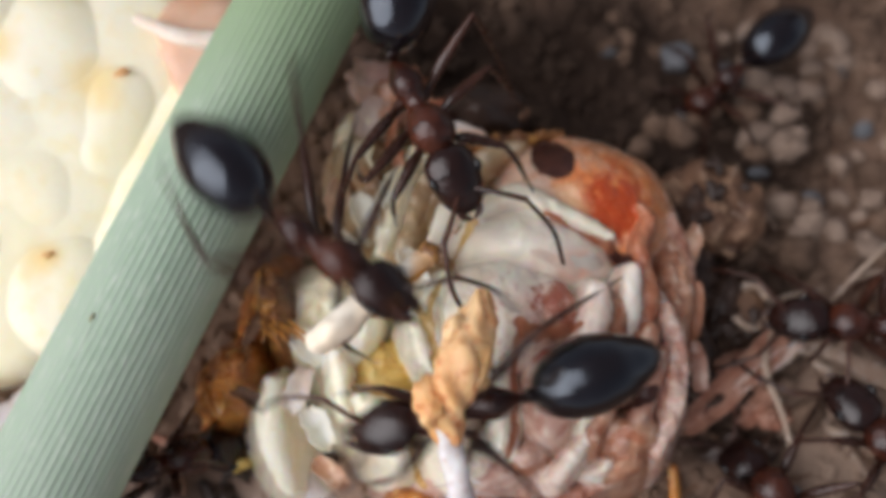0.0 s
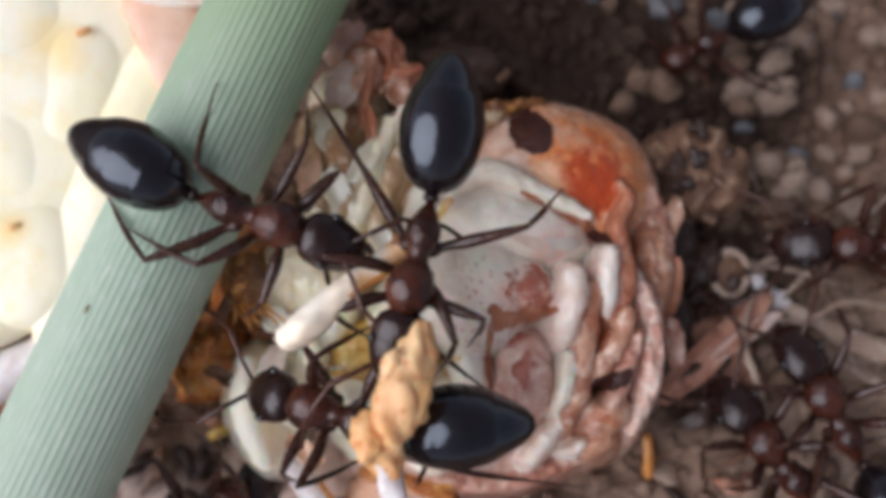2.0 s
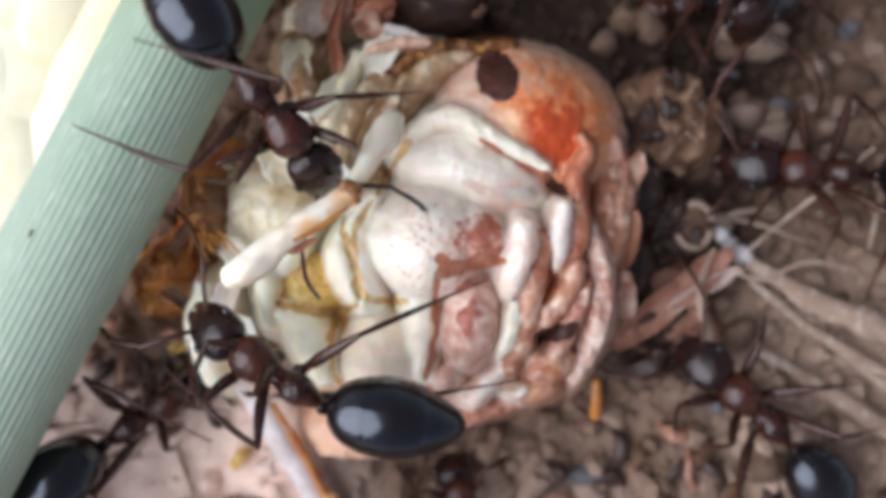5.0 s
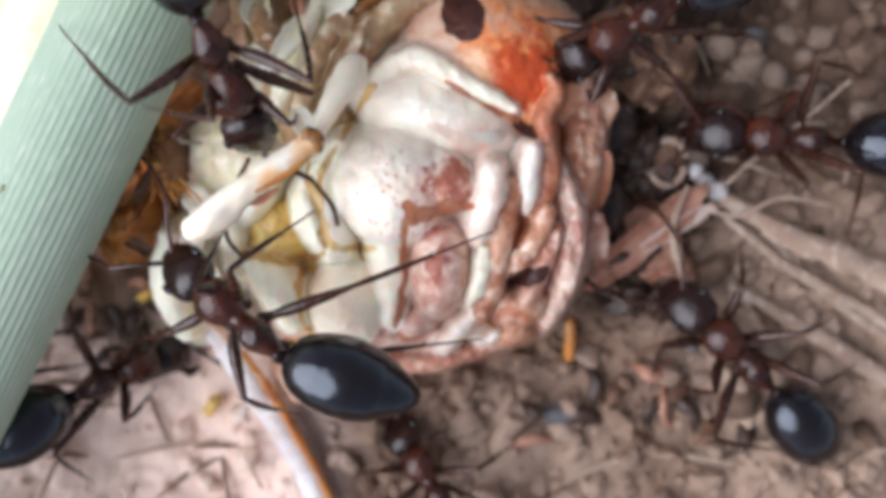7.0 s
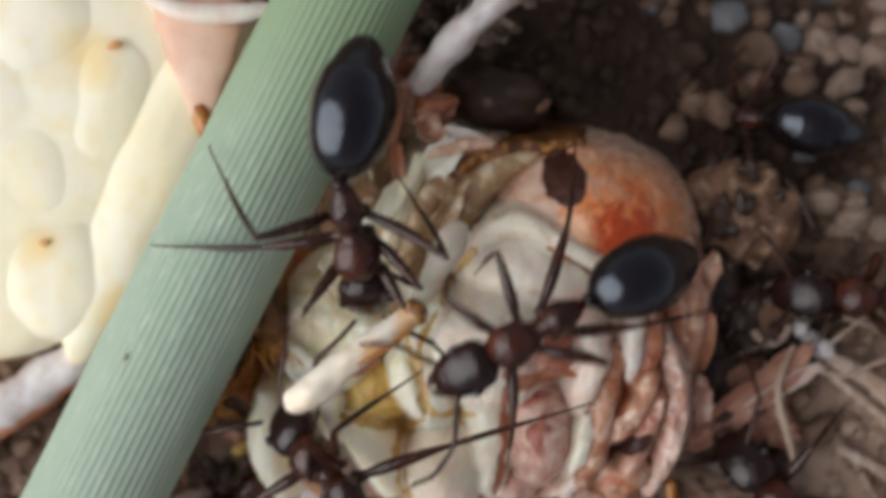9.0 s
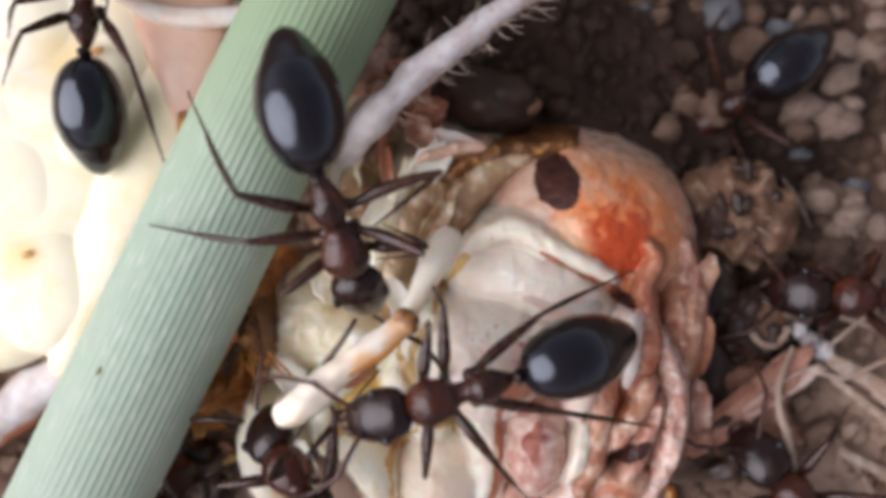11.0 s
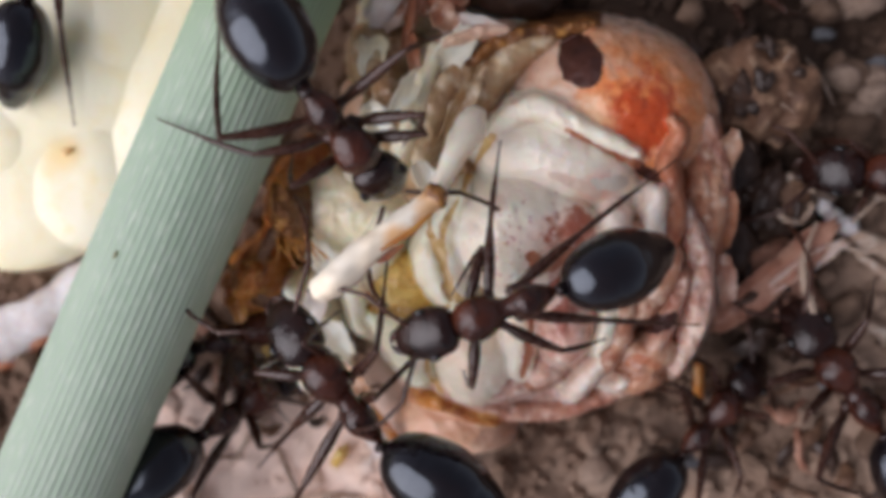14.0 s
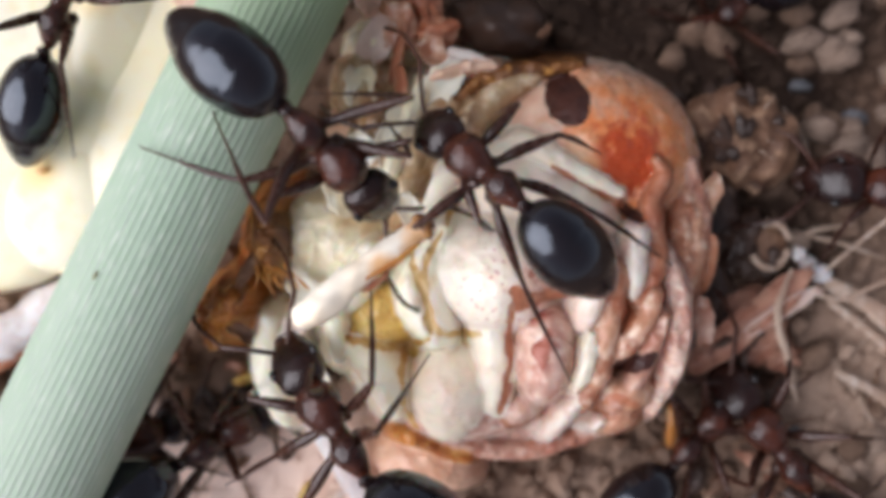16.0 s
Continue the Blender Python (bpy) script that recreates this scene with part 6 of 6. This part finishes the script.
stance(ant_b, 1, {(2, 1): ((-0.64, 2.42, 0.50), (-3.43, 1.12, -2.70)), (1, 1): ((1.47, 1.12, 0.50), (2.18, 1.74, -2.10)), (0, 1): ((2.22, 0.86, 0.50), (2.18, 1.47, -2.10)), (2, -1): ((-1.83, -1.53, 0.50), (-4.27, -2.83, -2.70)), (1, -1): ((0.73, -0.81, 0.50), (0.96, -1.46, -2.10)), (0, -1): ((0.99, -1.30, 0.50), (2.19, -1.06, -2.10))})
stance(ant_b, 1.5, {(2, 1): ((-1.31, 2.56, 0.50), (-2.63, 3.09, -2.70)), (1, 1): ((1.47, 1.28, 0.50), (2.34, 0.94, -2.10)), (0, 1): ((0.57, 0.63, 0.50), (1.72, 1.66, -2.10)), (2, -1): ((-2.45, -2.19, 0.50), (-4.52, -2.75, -2.70)), (1, -1): ((-0.04, -1.26, 0.50), (1.46, -2.44, -2.10)), (0, -1): ((0.70, -1.20, 0.50), (2.18, -1.56, -2.10))})
stance(ant_b, 2.5, {(1, 1): ((-0.13, 2.36, 0.50), (-1.79, 4.24, -2.70)), (2, 1): ((-1.65, 1.42, 0.50), (-1.73, 3.22, -2.50)), (0, 1): ((2.00, 2.00, 0.50), (2.45, 2.87, -2.30)), (2, -1): ((-4.34, -1.70, 0.50), (-3.57, -1.12, -2.70)), (1, -1): ((0.48, -1.21, 0.50), (1.81, -1.81, -2.30)), (0, -1): ((0.80, -0.81, 0.50), (2.30, -1.22, -2.30))})
stance(ant_q, 7, {(1, -1): ((0.36, -1.48, 0.50), (0.61, -0.66, -1.40)), (2, -1): ((-0.95, -2.29, 0.50), (-2.70, -1.80, -1.40)), (2, 1): ((-1.17, 0.72, 0.50), (-2.34, 2.55, -1.40)), (1, 1): ((0.00, 0.80, 0.50), (-0.98, 1.39, -1.40)), (0, 1): ((1.60, 0.91, 0.50), (1.57, 1.40, -1.20)), (0, -1): ((2.35, -0.92, 0.50), (2.63, -0.68, -1.40))})
stance(ant_r, 7, {(2, 1): ((-1.05, 2.01, 0.50), (-3.32, 0.95, -1.40)), (1, 1): ((0.14, 1.74, 0.50), (0.37, 1.89, -1.40)), (0, 1): ((2.11, 1.38, 0.50), (0.60, 2.33, -1.40)), (2, -1): ((-2.20, -1.36, 0.50), (-3.04, -2.37, -1.40)), (1, -1): ((-0.41, -1.32, 0.50), (-1.62, -2.75, -1.40)), (0, -1): ((1.17, -0.80, 0.50), (1.75, -2.28, -1.40))})
stance(ant_l, 8.5, {(2, -1): ((-0.89, -0.33, 0.50), (-2.84, -2.50, -1.50)), (1, -1): ((-0.00, -1.30, 0.50), (-0.03, -0.91, -1.50)), (0, -1): ((1.30, -0.48, 0.50), (1.50, -0.70, -1.40)), (2, 1): ((-0.42, 1.93, 0.50), (-0.83, 3.12, -1.50)), (1, 1): ((0.98, 0.97, 0.50), (1.13, 1.54, -1.40)), (0, 1): ((1.54, 0.39, 0.50), (1.92, 0.87, -1.20))})
stance(ant_m, 8, {(2, -1): ((-3.05, -2.39, 0.59), (-2.86, -3.60, -1.53)), (1, -1): ((-0.59, -1.73, 0.59), (-1.38, -2.82, -1.53)), (2, 1): ((-0.37, 2.08, 0.59), (-1.13, 2.87, -1.53)), (1, 1): ((0.17, 1.20, 0.59), (-1.05, 2.62, -1.53)), (0, 1): ((1.19, 0.85, 0.59), (0.88, 2.21, -1.53)), (0, -1): ((1.16, -0.71, 0.59), (1.06, -1.43, -1.53))})
stance(ant_h, 14.5, {(2, -1): ((-2.05, -1.52, 0.53), (-4.46, -1.75, -1.37)), (1, -1): ((0.19, -1.93, 0.53), (0.29, -2.61, -1.16)), (0, -1): ((0.94, -1.38, 0.53), (1.90, -1.33, -1.16)), (2, 1): ((-1.19, 1.16, 0.53), (-1.57, 3.29, -1.37)), (1, 1): ((-0.36, 1.42, 0.53), (-0.47, 3.32, -1.37))})
stance(ant_h, 15.5, {(2, -1): ((-1.50, -0.87, 0.53), (-4.36, -1.15, -1.37)), (1, -1): ((0.27, -1.39, 0.53), (0.88, -3.69, -1.16))})


def motions():
    walk(stem, [(0, mm(-0.70, 0, 0)), (0.5, mm(-0.29, 0, 0)), (1, mm(-0.29, 0, 0)), (1.5, mm(-0.26, 0, 0)), (2, mm(-0.08, 0, 0)), (2.5, mm(-0.16, 0, 0)), (3, mm(0.20, 0, 0)), (3.5, mm(0.15, 0, 0)), (4, mm(-0.04, 0, 0)), (6.5, mm(-0.37, 0, 0)), (7, mm(0.06, 0, 0)), (7.5, mm(0.12, 0, 0)), (8, mm(0.16, 0, 0)), (8.5, mm(0.32, 0, 0)), (9, mm(0.49, 0, 0)), (9.5, mm(0.38, 0, 0)), (12, mm(0.21, 0, 0)), (12.5, mm(0.26, 0, 0)), (13, mm(0.06, 0, 0)), (13.5, mm(-0.20, 0, 0)), (14, mm(-0.38, 0, 0)), (14.5, mm(-0.48, 0, 0)), (15, mm(0.06, 0, 0)), (15.5, mm(-0.23, 0, 0)), (16, mm(-0.32, 0, 0))])
    move(ant_a, [(0, -5.92, -2.84, 6.9, -36.21, 0, -11.96, 0), (0.1, -7.31, -1.06, 6.9, -73.68, 0, 17.73, 0), (0.2, -9.11, -0.85, 6.9, -88.71, 0, -3.81, 0), (0.5, -8.42, -1.55, 6.9, -58.26, 0, -5.25, 0), (1, -7.06, -1.44, 6.9, -34.91, 0, -2.22, 0), (1.5, -7.01, -2.06, 6.9, -30.41, 0, -7.59, 21.46), (2, -6.64, -2.27, 6.9, -21.45, 0, -9.31, 0), (2.5, -5.93, -2.01, 6.9, -16.52, 0, 19.23, 34.46), (3, -5.48, -1.58, 6.9, -25.01, 0, 19.01, 36.52), (3.5, -5.35, -1.55, 6.9, -35.74, 0, 8.46, 39.25), (4, -5.22, -1.51, 6.9, -53.41, 0, 24.12, 38.42), (4.2, -5.3, -1.51, 6.9, -41.67, -5, 6, 36), (6.3, -4.79, -0.89, 6.9, -72.34, 0, 0, 24), (6.5, -5.07, -1.23, 6.9, -57.82, 0, -0.15, 38.29), (7, -5.31, -1.5, 6.9, -71.08, 0, -1.8, 38.22), (7.5, -4.93, -1.27, 6.9, -83.77, 0, 0.64, 41.25), (8, -4.89, -1.56, 6.9, -75.8, 0, -8.51, 46.69), (8.5, -5.18, -1.5, 6.9, -70.28, 0, -6.72, 41.79), (9, -4.75, -1.28, 6.9, -81.38, 0, -24.56, 37.02), (9.5, -4.75, -1.14, 6.9, -62.74, 0, -17.57, 39.13), (9.7, -4.72, -0.9, 6.9, -71.31, 0, 0, 30), (11.8, -5.12, -1.27, 6.9, -76.03, 0, 0, 42), (12, -5.2, -1.33, 6.9, -67.45, 0, -14.07, 43.09), (12.5, -4.84, -1.09, 6.9, -74.07, 0, -3.45, 44.55), (13, -5.31, -1.41, 6.9, -67.95, 0, -14.03, 39.85), (13.5, -5.39, -1.43, 6.9, -60.89, 0, -13.99, 42.85), (14, -5.4, -1.49, 6.9, -56.1, 0, -4.79, 41.88), (14.5, -5.45, -1.53, 6.9, -55.72, 0, -10.87, 38.52), (15, -5.49, -1.49, 6.9, -52.24, 0, -1.27, 44.28), (15.5, -5.63, -1.52, 6.9, -55.45, 0, -11.96, 38.36), (16, -5.5, -1.32, 6.9, -46.7, 0, 10.89, 36.97)], droop=-4)
    move(ant_b, [(0, -3.55, 0.35, 6.9, -65.5, 0, -35, 0), (0.5, -1.82, -0.52, 6.9, -83.7, 0, 0, 30), (1, -3.22, -2.89, 6.9, -88.44, 0, 5.55, 0), (1.5, -2.61, -2.86, 6.9, -86.7, 0, -4.29, 0), (2, -3.12, -3.39, 6.9, -105.62, 0, 4.9, 0), (2.5, -3.27, -3.4, 6.9, -97.14, 0, -6.5, 0), (2.7, -3.43, -1.83, 6.9, -84.8, 0, 0, 0), (2.8, -0.95, 0.75, 6.9, -34.72, 0, 0, 54), (3, 0.26, 0.93, 6, -24.55, 0, 0, 42), (3.5, 1.88, 0.72, 5.5, -36.49, -8, 6, 54), (4, 1.87, 0.62, 6, -75.67, 4, 9, 54), (4.2, 0.36, -0.41, 6.5, -82.67, 0, 0, 54), (5, 5.84, 3.06, 5, -78.93, 0, 0, 36), (6, 13.48, 9.11, 2, -140.25, 0, 0, 12), (7, 24.06, 14.98, 0, -141, 0, 0, 6), (16, 21.73, 17.59, 0, -141, 0, 0, 0)], droop=8)
    move(ant_c, [(0, -2.72, -6.48, 5.6, -169.63, 0, 5, 0), (0.1, -4.54, -6.34, 5.6, -177.01, 0, 1.34, 25.9), (0.2, -5.04, -6.01, 5.6, -157.45, 0, -10.75, 28.13), (0.5, -5.01, -5.92, 5.6, -169.28, 0, 1, 50), (1, -5.18, -6.89, 5.6, -169.58, 0, 25, 40.94), (1.5, -5.26, -6.43, 5.6, -180.48, 0, 5, 36.42), (2, -5.07, -6.67, 5.6, -197.63, 0, 20, 28.28), (2.5, -5.63, -6.54, 5.6, -196.15, 0, 19, 45.03), (3, -5.06, -6.76, 5.6, -193.01, 0, 13, 42.33), (3.5, -4.86, -7.02, 5.6, -200.06, 0, 20, 35.57), (4, -4.82, -7.44, 5.6, -212.31, 0, 27, 28.56), (4.2, -4.99, -7.26, 5.6, -208.67, -3, 27, 24), (6.3, -5.24, -7.16, 5.6, -214.34, -2, 22, 12), (6.5, -5.34, -7.06, 5.6, -214.53, 0, 22, 23.86), (7, -5.2, -7.04, 5.6, -216.76, 0, 22, 23.52), (7.5, -5.1, -7.17, 5.6, -214.35, 0, 22, 27.57), (8, -5.11, -7.12, 5.6, -218.94, 0, 24, 16.77), (8.5, -5.08, -7.24, 5.6, -222.96, 0, 24, 17.96), (9, -5.34, -6.76, 5.6, -216.56, -7, 7, 36), (9.5, -5.57, -6.68, 5.6, -213.31, 0, 0, 42), (9.7, -5.58, -6.7, 5.6, -215.31, 0, 0, 42), (11.8, -5.93, -6.94, 5.6, -230.03, 0, 0, 36), (12, -5.88, -7.03, 5.6, -229.99, 0, 0, 36), (12.5, -5.63, -7.12, 5.6, -229.28, 0, 18.35, 38.37), (13, -5.77, -6.68, 5.6, -239.5, 0, 25.4, 0), (13.5, -5.62, -6.75, 5.6, -244.12, 0, 13.86, 0), (14, -5.75, -7.55, 5.6, -233.4, 0, 24.36, 0), (14.5, -5.94, -6.63, 5.6, -247.95, 0, 25.78, 0), (15, -4.85, -7.55, 5.6, -229.99, 0, 13.35, 40.41), (15.5, -5.47, -7.49, 5.6, -232.49, 0, 15.08, 24.36), (16, -5.41, -7.57, 5.6, -234.2, 0, 21.56, 21.65)], droop=6)
    move(ant_g, [(0, 7.11, 9.52, 2.5, 134.28, 0, 0, 0), (6.3, 6.37, 2.3, 2.5, 209.66, 0, 0, 18), (6.8, 4.57, 0.37, 4, 211.6, 0, 0, 18), (7.2, 3.04, -0.91, 5.5, 205.72, 0, 0, 36), (7.5, 1.42, -1.88, 7, 215.57, 0, 1.56, 0), (8, 0.47, -2.57, 7, 224.1, 0, -15.22, 0), (8.5, -1.18, -2.09, 7, 196.06, 0, -12.91, 0), (8.8, -1.08, -2.41, 7, 206.41, 0, 0, 0), (9, -0.84, -3.32, 7, 210.54, 0, -7.97, 0), (9.5, -1.06, -4.75, 7, 200.29, 0, -0.88, 0), (9.7, -1.37, -4.42, 7, 197.69, 0, 0, 0), (11.8, -2.37, -4.49, 7, 195.97, 0, 0, 0), (12, -1.69, -5.1, 7, 203.79, 0, -4.33, 19.39), (12.5, -0.95, -4.19, 7, 205.23, 0, -15.04, 0), (13, -1.48, -3.63, 7, 207.2, 0, 5.75, 0), (13.5, -1.7, -3.7, 7, 224.03, 0, -10.9, 0), (14, -2.02, -5.43, 7, 197.48, 0, -0.91, 0), (14.5, -2.53, -5.57, 7, 173.09, 0, 10.54, 0), (14.7, -1.35, -4.13, 7, 157.91, 0, 0, 0), (15, 0.22, -2.3, 7, 130.48, 0, -7.9, 17.87), (15.5, -1.85, -1.33, 7, 138.37, 0, -8, 30.05), (16, -2.06, -1.84, 7, 138.04, 0, -2.81, 31.59)], droop=-26)
    move(ant_k, [(0, 8.77, -7.85, 1.9, 125.28, 0, 0, 0), (2, 7.78, -7.43, 1.9, 116.05, 0, 0, 0), (2.5, 6.4, -4.94, 1.9, 129.03, 0, 0, 0), (2.7, 5.2, -2.03, 1.9, 139.2, 0, 0, 0), (2.8, 5.92, -0.99, 1.9, 123.28, 0, 0, 0), (2.9, 6.02, 1.41, 1.9, 118.36, 0, 0, 0), (3, 6.06, 4.47, 1.9, 106.45, 0, 0, 0), (3.5, 6.02, 4.53, 1.9, 112.51, 0, 0, 18), (4, 6.46, 4.11, 1.9, 110.33, 0, 0, 24), (4.2, 6.8, 4.39, 1.9, 109.33, 0, 0, 24), (5, 8.08, 8.1, 1.9, 112.07, 0, 0, 30), (6, 15.55, 15.89, 0, 119, 0, 0, 12), (7.5, 22.69, 22.44, 0, 120, -3, 7, 18), (16, 21.18, 25.17, 0, 116, -2, 7, 12)], droop=15)
    move(ant_l, [(0, -10.21, -7.14, 1.7, 19.28, -7, 6, 42), (1.5, -8.47, -9.22, 1.7, 26.61, -6, 6, 36), (3.5, -9.27, -8.34, 1.7, 29.51, -5, 6, 36), (4, -8.89, -8.97, 1.7, 40.33, 0, 0, 36), (6.5, -9.13, -8.62, 1.7, 24.66, -7, 6, 42), (7, -8.98, -9.11, 1.7, 23.57, -7, 6, 48), (7.5, -8.75, -9.36, 1.7, 25.96, -7, 6, 42), (8, -8.78, -8.62, 1.7, 24.14, -7, 6, 42), (8.5, -8.72, -8.97, 1.7, 26.37, -6, 6, 42), (9, -8.35, -8.19, 1.7, 33.44, -4, 6, 36), (9.5, -8.19, -8.36, 1.7, 35.69, -5, 6, 36), (12, -8.58, -9.03, 1.7, 28.01, -8, 6, 42), (13, -8.5, -7.89, 1.7, 30.37, 0, 0, 48), (13.5, -8.87, -8.55, 1.7, 33.61, 0, 0, 48), (14, -9.13, -8.54, 1.7, 31.52, 0, 0, 48), (14.5, -9.01, -8.2, 1.7, 38.8, 0, 0, 42), (15, -8.57, -9.13, 1.7, 35.09, 0, 0, 42), (16, -8.89, -8.55, 1.7, 30.16, 0, 0, 48)], droop=10)
    move(ant_r, [(0, 5.76, -8.92, 1.7, 123.28, 0, 0, 30), (1.5, 6.03, -8.37, 1.7, 123.61, 0, 0, 12), (2.5, 6.6, -8.74, 1.7, 125.03, 0, 0, 0), (3.5, 7.12, -8.33, 1.7, 134.51, 0, 0, 0), (4, 7.22, -8.17, 1.7, 136.33, 7, -3, 0), (6.5, 7.01, -8.74, 1.7, 136.66, 5, -3, 0), (7, 7.38, -8.53, 1.7, 135.57, 5, -3, 0), (7.5, 6.84, -8.67, 1.7, 137.96, 6, -3, 0), (8, 6.6, -8.5, 1.7, 135.14, 1, -7, 0), (8.5, 6.57, -8.14, 1.7, 134.37, 1, -7, 0), (9, 5.94, -8.49, 1.7, 130.44, 0, 0, 0), (12, 6.51, -8.13, 1.7, 130.01, 0, 0, 0), (13.5, 6.58, -8.74, 1.7, 122.61, 0, 0, 0), (14.5, 6.84, -8, 1.7, 124.8, 0, 0, 12), (16, 5.64, -8.74, 1.7, 126.16, 0, 0, 12)], droop=-22)
    move(ant_q, [(0, 8.49, -4.26, 1.7, 172.28, 0, 0, 0), (1.5, 9.29, -3.3, 1.7, 176.61, 0, 0, 0), (2.5, 9.14, -2.74, 1.7, 174.03, 0, 0, 0), (3.5, 9.07, -2.31, 1.7, 181.51, 0, 0, 0), (4, 8.86, -1.95, 1.7, 179.33, 0, 0, 0), (6.5, 8.63, -2.2, 1.7, 176.66, 0, 0, 0), (7, 8.51, -2.82, 1.7, 176.57, 0, 0, 0), (7.5, 8.37, -2.53, 1.7, 175.96, 0, 0, 0), (8, 8.28, -2.59, 1.7, 178.14, 0, 0, 0), (8.5, 7.92, -2.24, 1.7, 179.37, 0, 0, 0), (9, 8.06, -2.82, 1.7, 177.44, 0, 0, 0), (12, 7.98, -2.77, 1.7, 175.01, 0, 0, 0), (12.5, 8.34, -2.66, 1.7, 173.14, 0, 0, 0), (13.5, 8.2, -3, 1.7, 174.61, 0, 0, 0), (16, 8.84, -2.07, 1.7, 172.16, 0, 0, 0)], droop=0)
    move(ant_m, [(0, -2.02, -10.97, 1.5, 96.28, 0, 0, 30), (4.2, -0.9, -11.34, 1.5, 110.33, 0, 0, 48), (6.5, -0.08, -11.46, 1.5, 104.66, 0, 0, 36), (7, -0.8, -12.02, 1.5, 126, 0, 0, 30), (7.5, 0.2, -11.57, 1.5, 127.96, 0, 0, 42), (8, 0.33, -11.24, 1.5, 119.14, 0, 0, 48), (8.5, 0.39, -10.38, 1.5, 122.37, 0, 0, 48), (9, 0.34, -10.49, 1.5, 119.44, 0, 0, 48), (12, 1.39, -10.2, 1.5, 116.01, 0, 0, 42), (13.5, 3.4, -9.06, 1.5, 43.61, 0, 0, 24), (14, 3.22, -9.2, 1.5, 43.52, 0, 0, 18), (14.5, 3.54, -8.61, 1.5, 41.8, 0, 0, 24), (16, 3.64, -8.43, 1.5, 42.16, 0, 0, 24)], droop=0)
    move(ant_h, [(0, -18.8, 18.52, 3.3, 87, 0, 0, 0), (8.5, -8.84, 2.76, 3.3, -88.63, 0, 0, 24), (9.1, -7.51, 8.36, 3.3, -227.51, 0, 0, 48), (9.5, -9.71, 6.07, 3.3, -251.31, 0, 0, 6), (9.7, -10.06, 6.51, 3.3, -246.31, 0, 0, 0), (11.8, -12.54, 3.7, 3.3, -286.03, 0, 0, 0), (12.5, -14.04, 4.62, 3.3, -290.86, 0, 0, 0), (13, -15.39, 4.39, 3.3, -295, 2, -7, 0), (13.5, -13.99, 4.31, 3.3, -293.39, 3, -7, 6), (14, -13.12, 3.46, 3.3, -292.48, 0, 0, 0), (14.5, -11.83, 2.26, 3.3, -299.2, 0, 0, 0), (15, -12.39, 2.46, 3.3, -293.91, 0, 0, 0), (15.5, -12.6, 3.03, 3.3, -284.21, 0, 0, 0), (16, -12.4, 2.51, 3.3, -288.84, 0, 0, 0)], droop=-20)
    move(ant_d, [(0, -15.18, -9.65, 1.6, 42, 0, 0, 54), (9.7, -11.28, -8.71, 1.6, 42.69, 0, 0, 54), (12, -9.34, -7.26, 1.6, 77.01, 0, 0, 48), (12.5, -9.24, -7.21, 1.6, 76.14, 0, 0, 54), (13, -9.49, -7.9, 1.6, 49.37, 0, 0, 48), (13.5, -8.18, -5.76, 1.6, 37.61, 0, 0, 42), (14, -9.05, -6.55, 1.6, 13.52, 0, 0, 48), (14.5, -10.24, -6.63, 1.6, 10.8, 0, 0, 48), (15, -10.81, -7.47, 1.6, 20.09, 0, 0, 42), (16, -11.44, -8.77, 1.6, 21.16, 0, 0, 48)], droop=0)
    move(ant_p, [(0, 5.65, 3.46, -0.6, -143.72, 0, 0, 36), (9, 4.76, 1.96, -0.6, -189.56, 0, 0, 54), (9.5, 5.02, 1.89, -0.6, -133.31, 0, 0, 54), (12.5, 4.08, 2.28, -0.6, -152.86, 0, 0, 54), (14.5, 4.17, 2.56, -0.6, -152.2, 0, 0, 48), (16, 4.36, 2.64, -0.6, -150.84, 0, 0, 42)], droop=0)
    walk(hairy_stalk, [(0, mm(-1.97, 9.02, 3.5)), (8.2, mm(-1.88, 8.37, 3.5)), (9, mm(-2.92, 3.03, 4.2)), (9.5, mm(-4.27, 1.33, 4.2)), (13, mm(-4.60, 1.30, 4.2)), (14, mm(-4.43, 2.07, 3.8)), (15, mm(-3.62, 3.74, 3.6)), (16, mm(-3.23, 5.18, 3.5))])
    walk(carried_limb, [(0, mm(-3.23, -6.06, 7.5)), (0.5, mm(-3.13, -6.38, 7.5)), (1, mm(-3.55, -6.64, 7.5)), (1.5, mm(-3.47, -6.47, 7.5)), (2, mm(-3.92, -6.66, 7.5)), (2.5, mm(-4.08, -6.58, 7.5)), (3, mm(-4.24, -6.35, 7.5)), (3.5, mm(-3.86, -7.09, 7.5)), (4, mm(-3.88, -7.43, 7.5)), (4.2, mm(-3.87, -7.38, 7.5)), (4.8, mm(-4.80, -10.46, 4.5)), (5.6, mm(-4.66, -16.05, 2.2)), (16, mm(-4.86, -16.34, 2.2))])


motions()
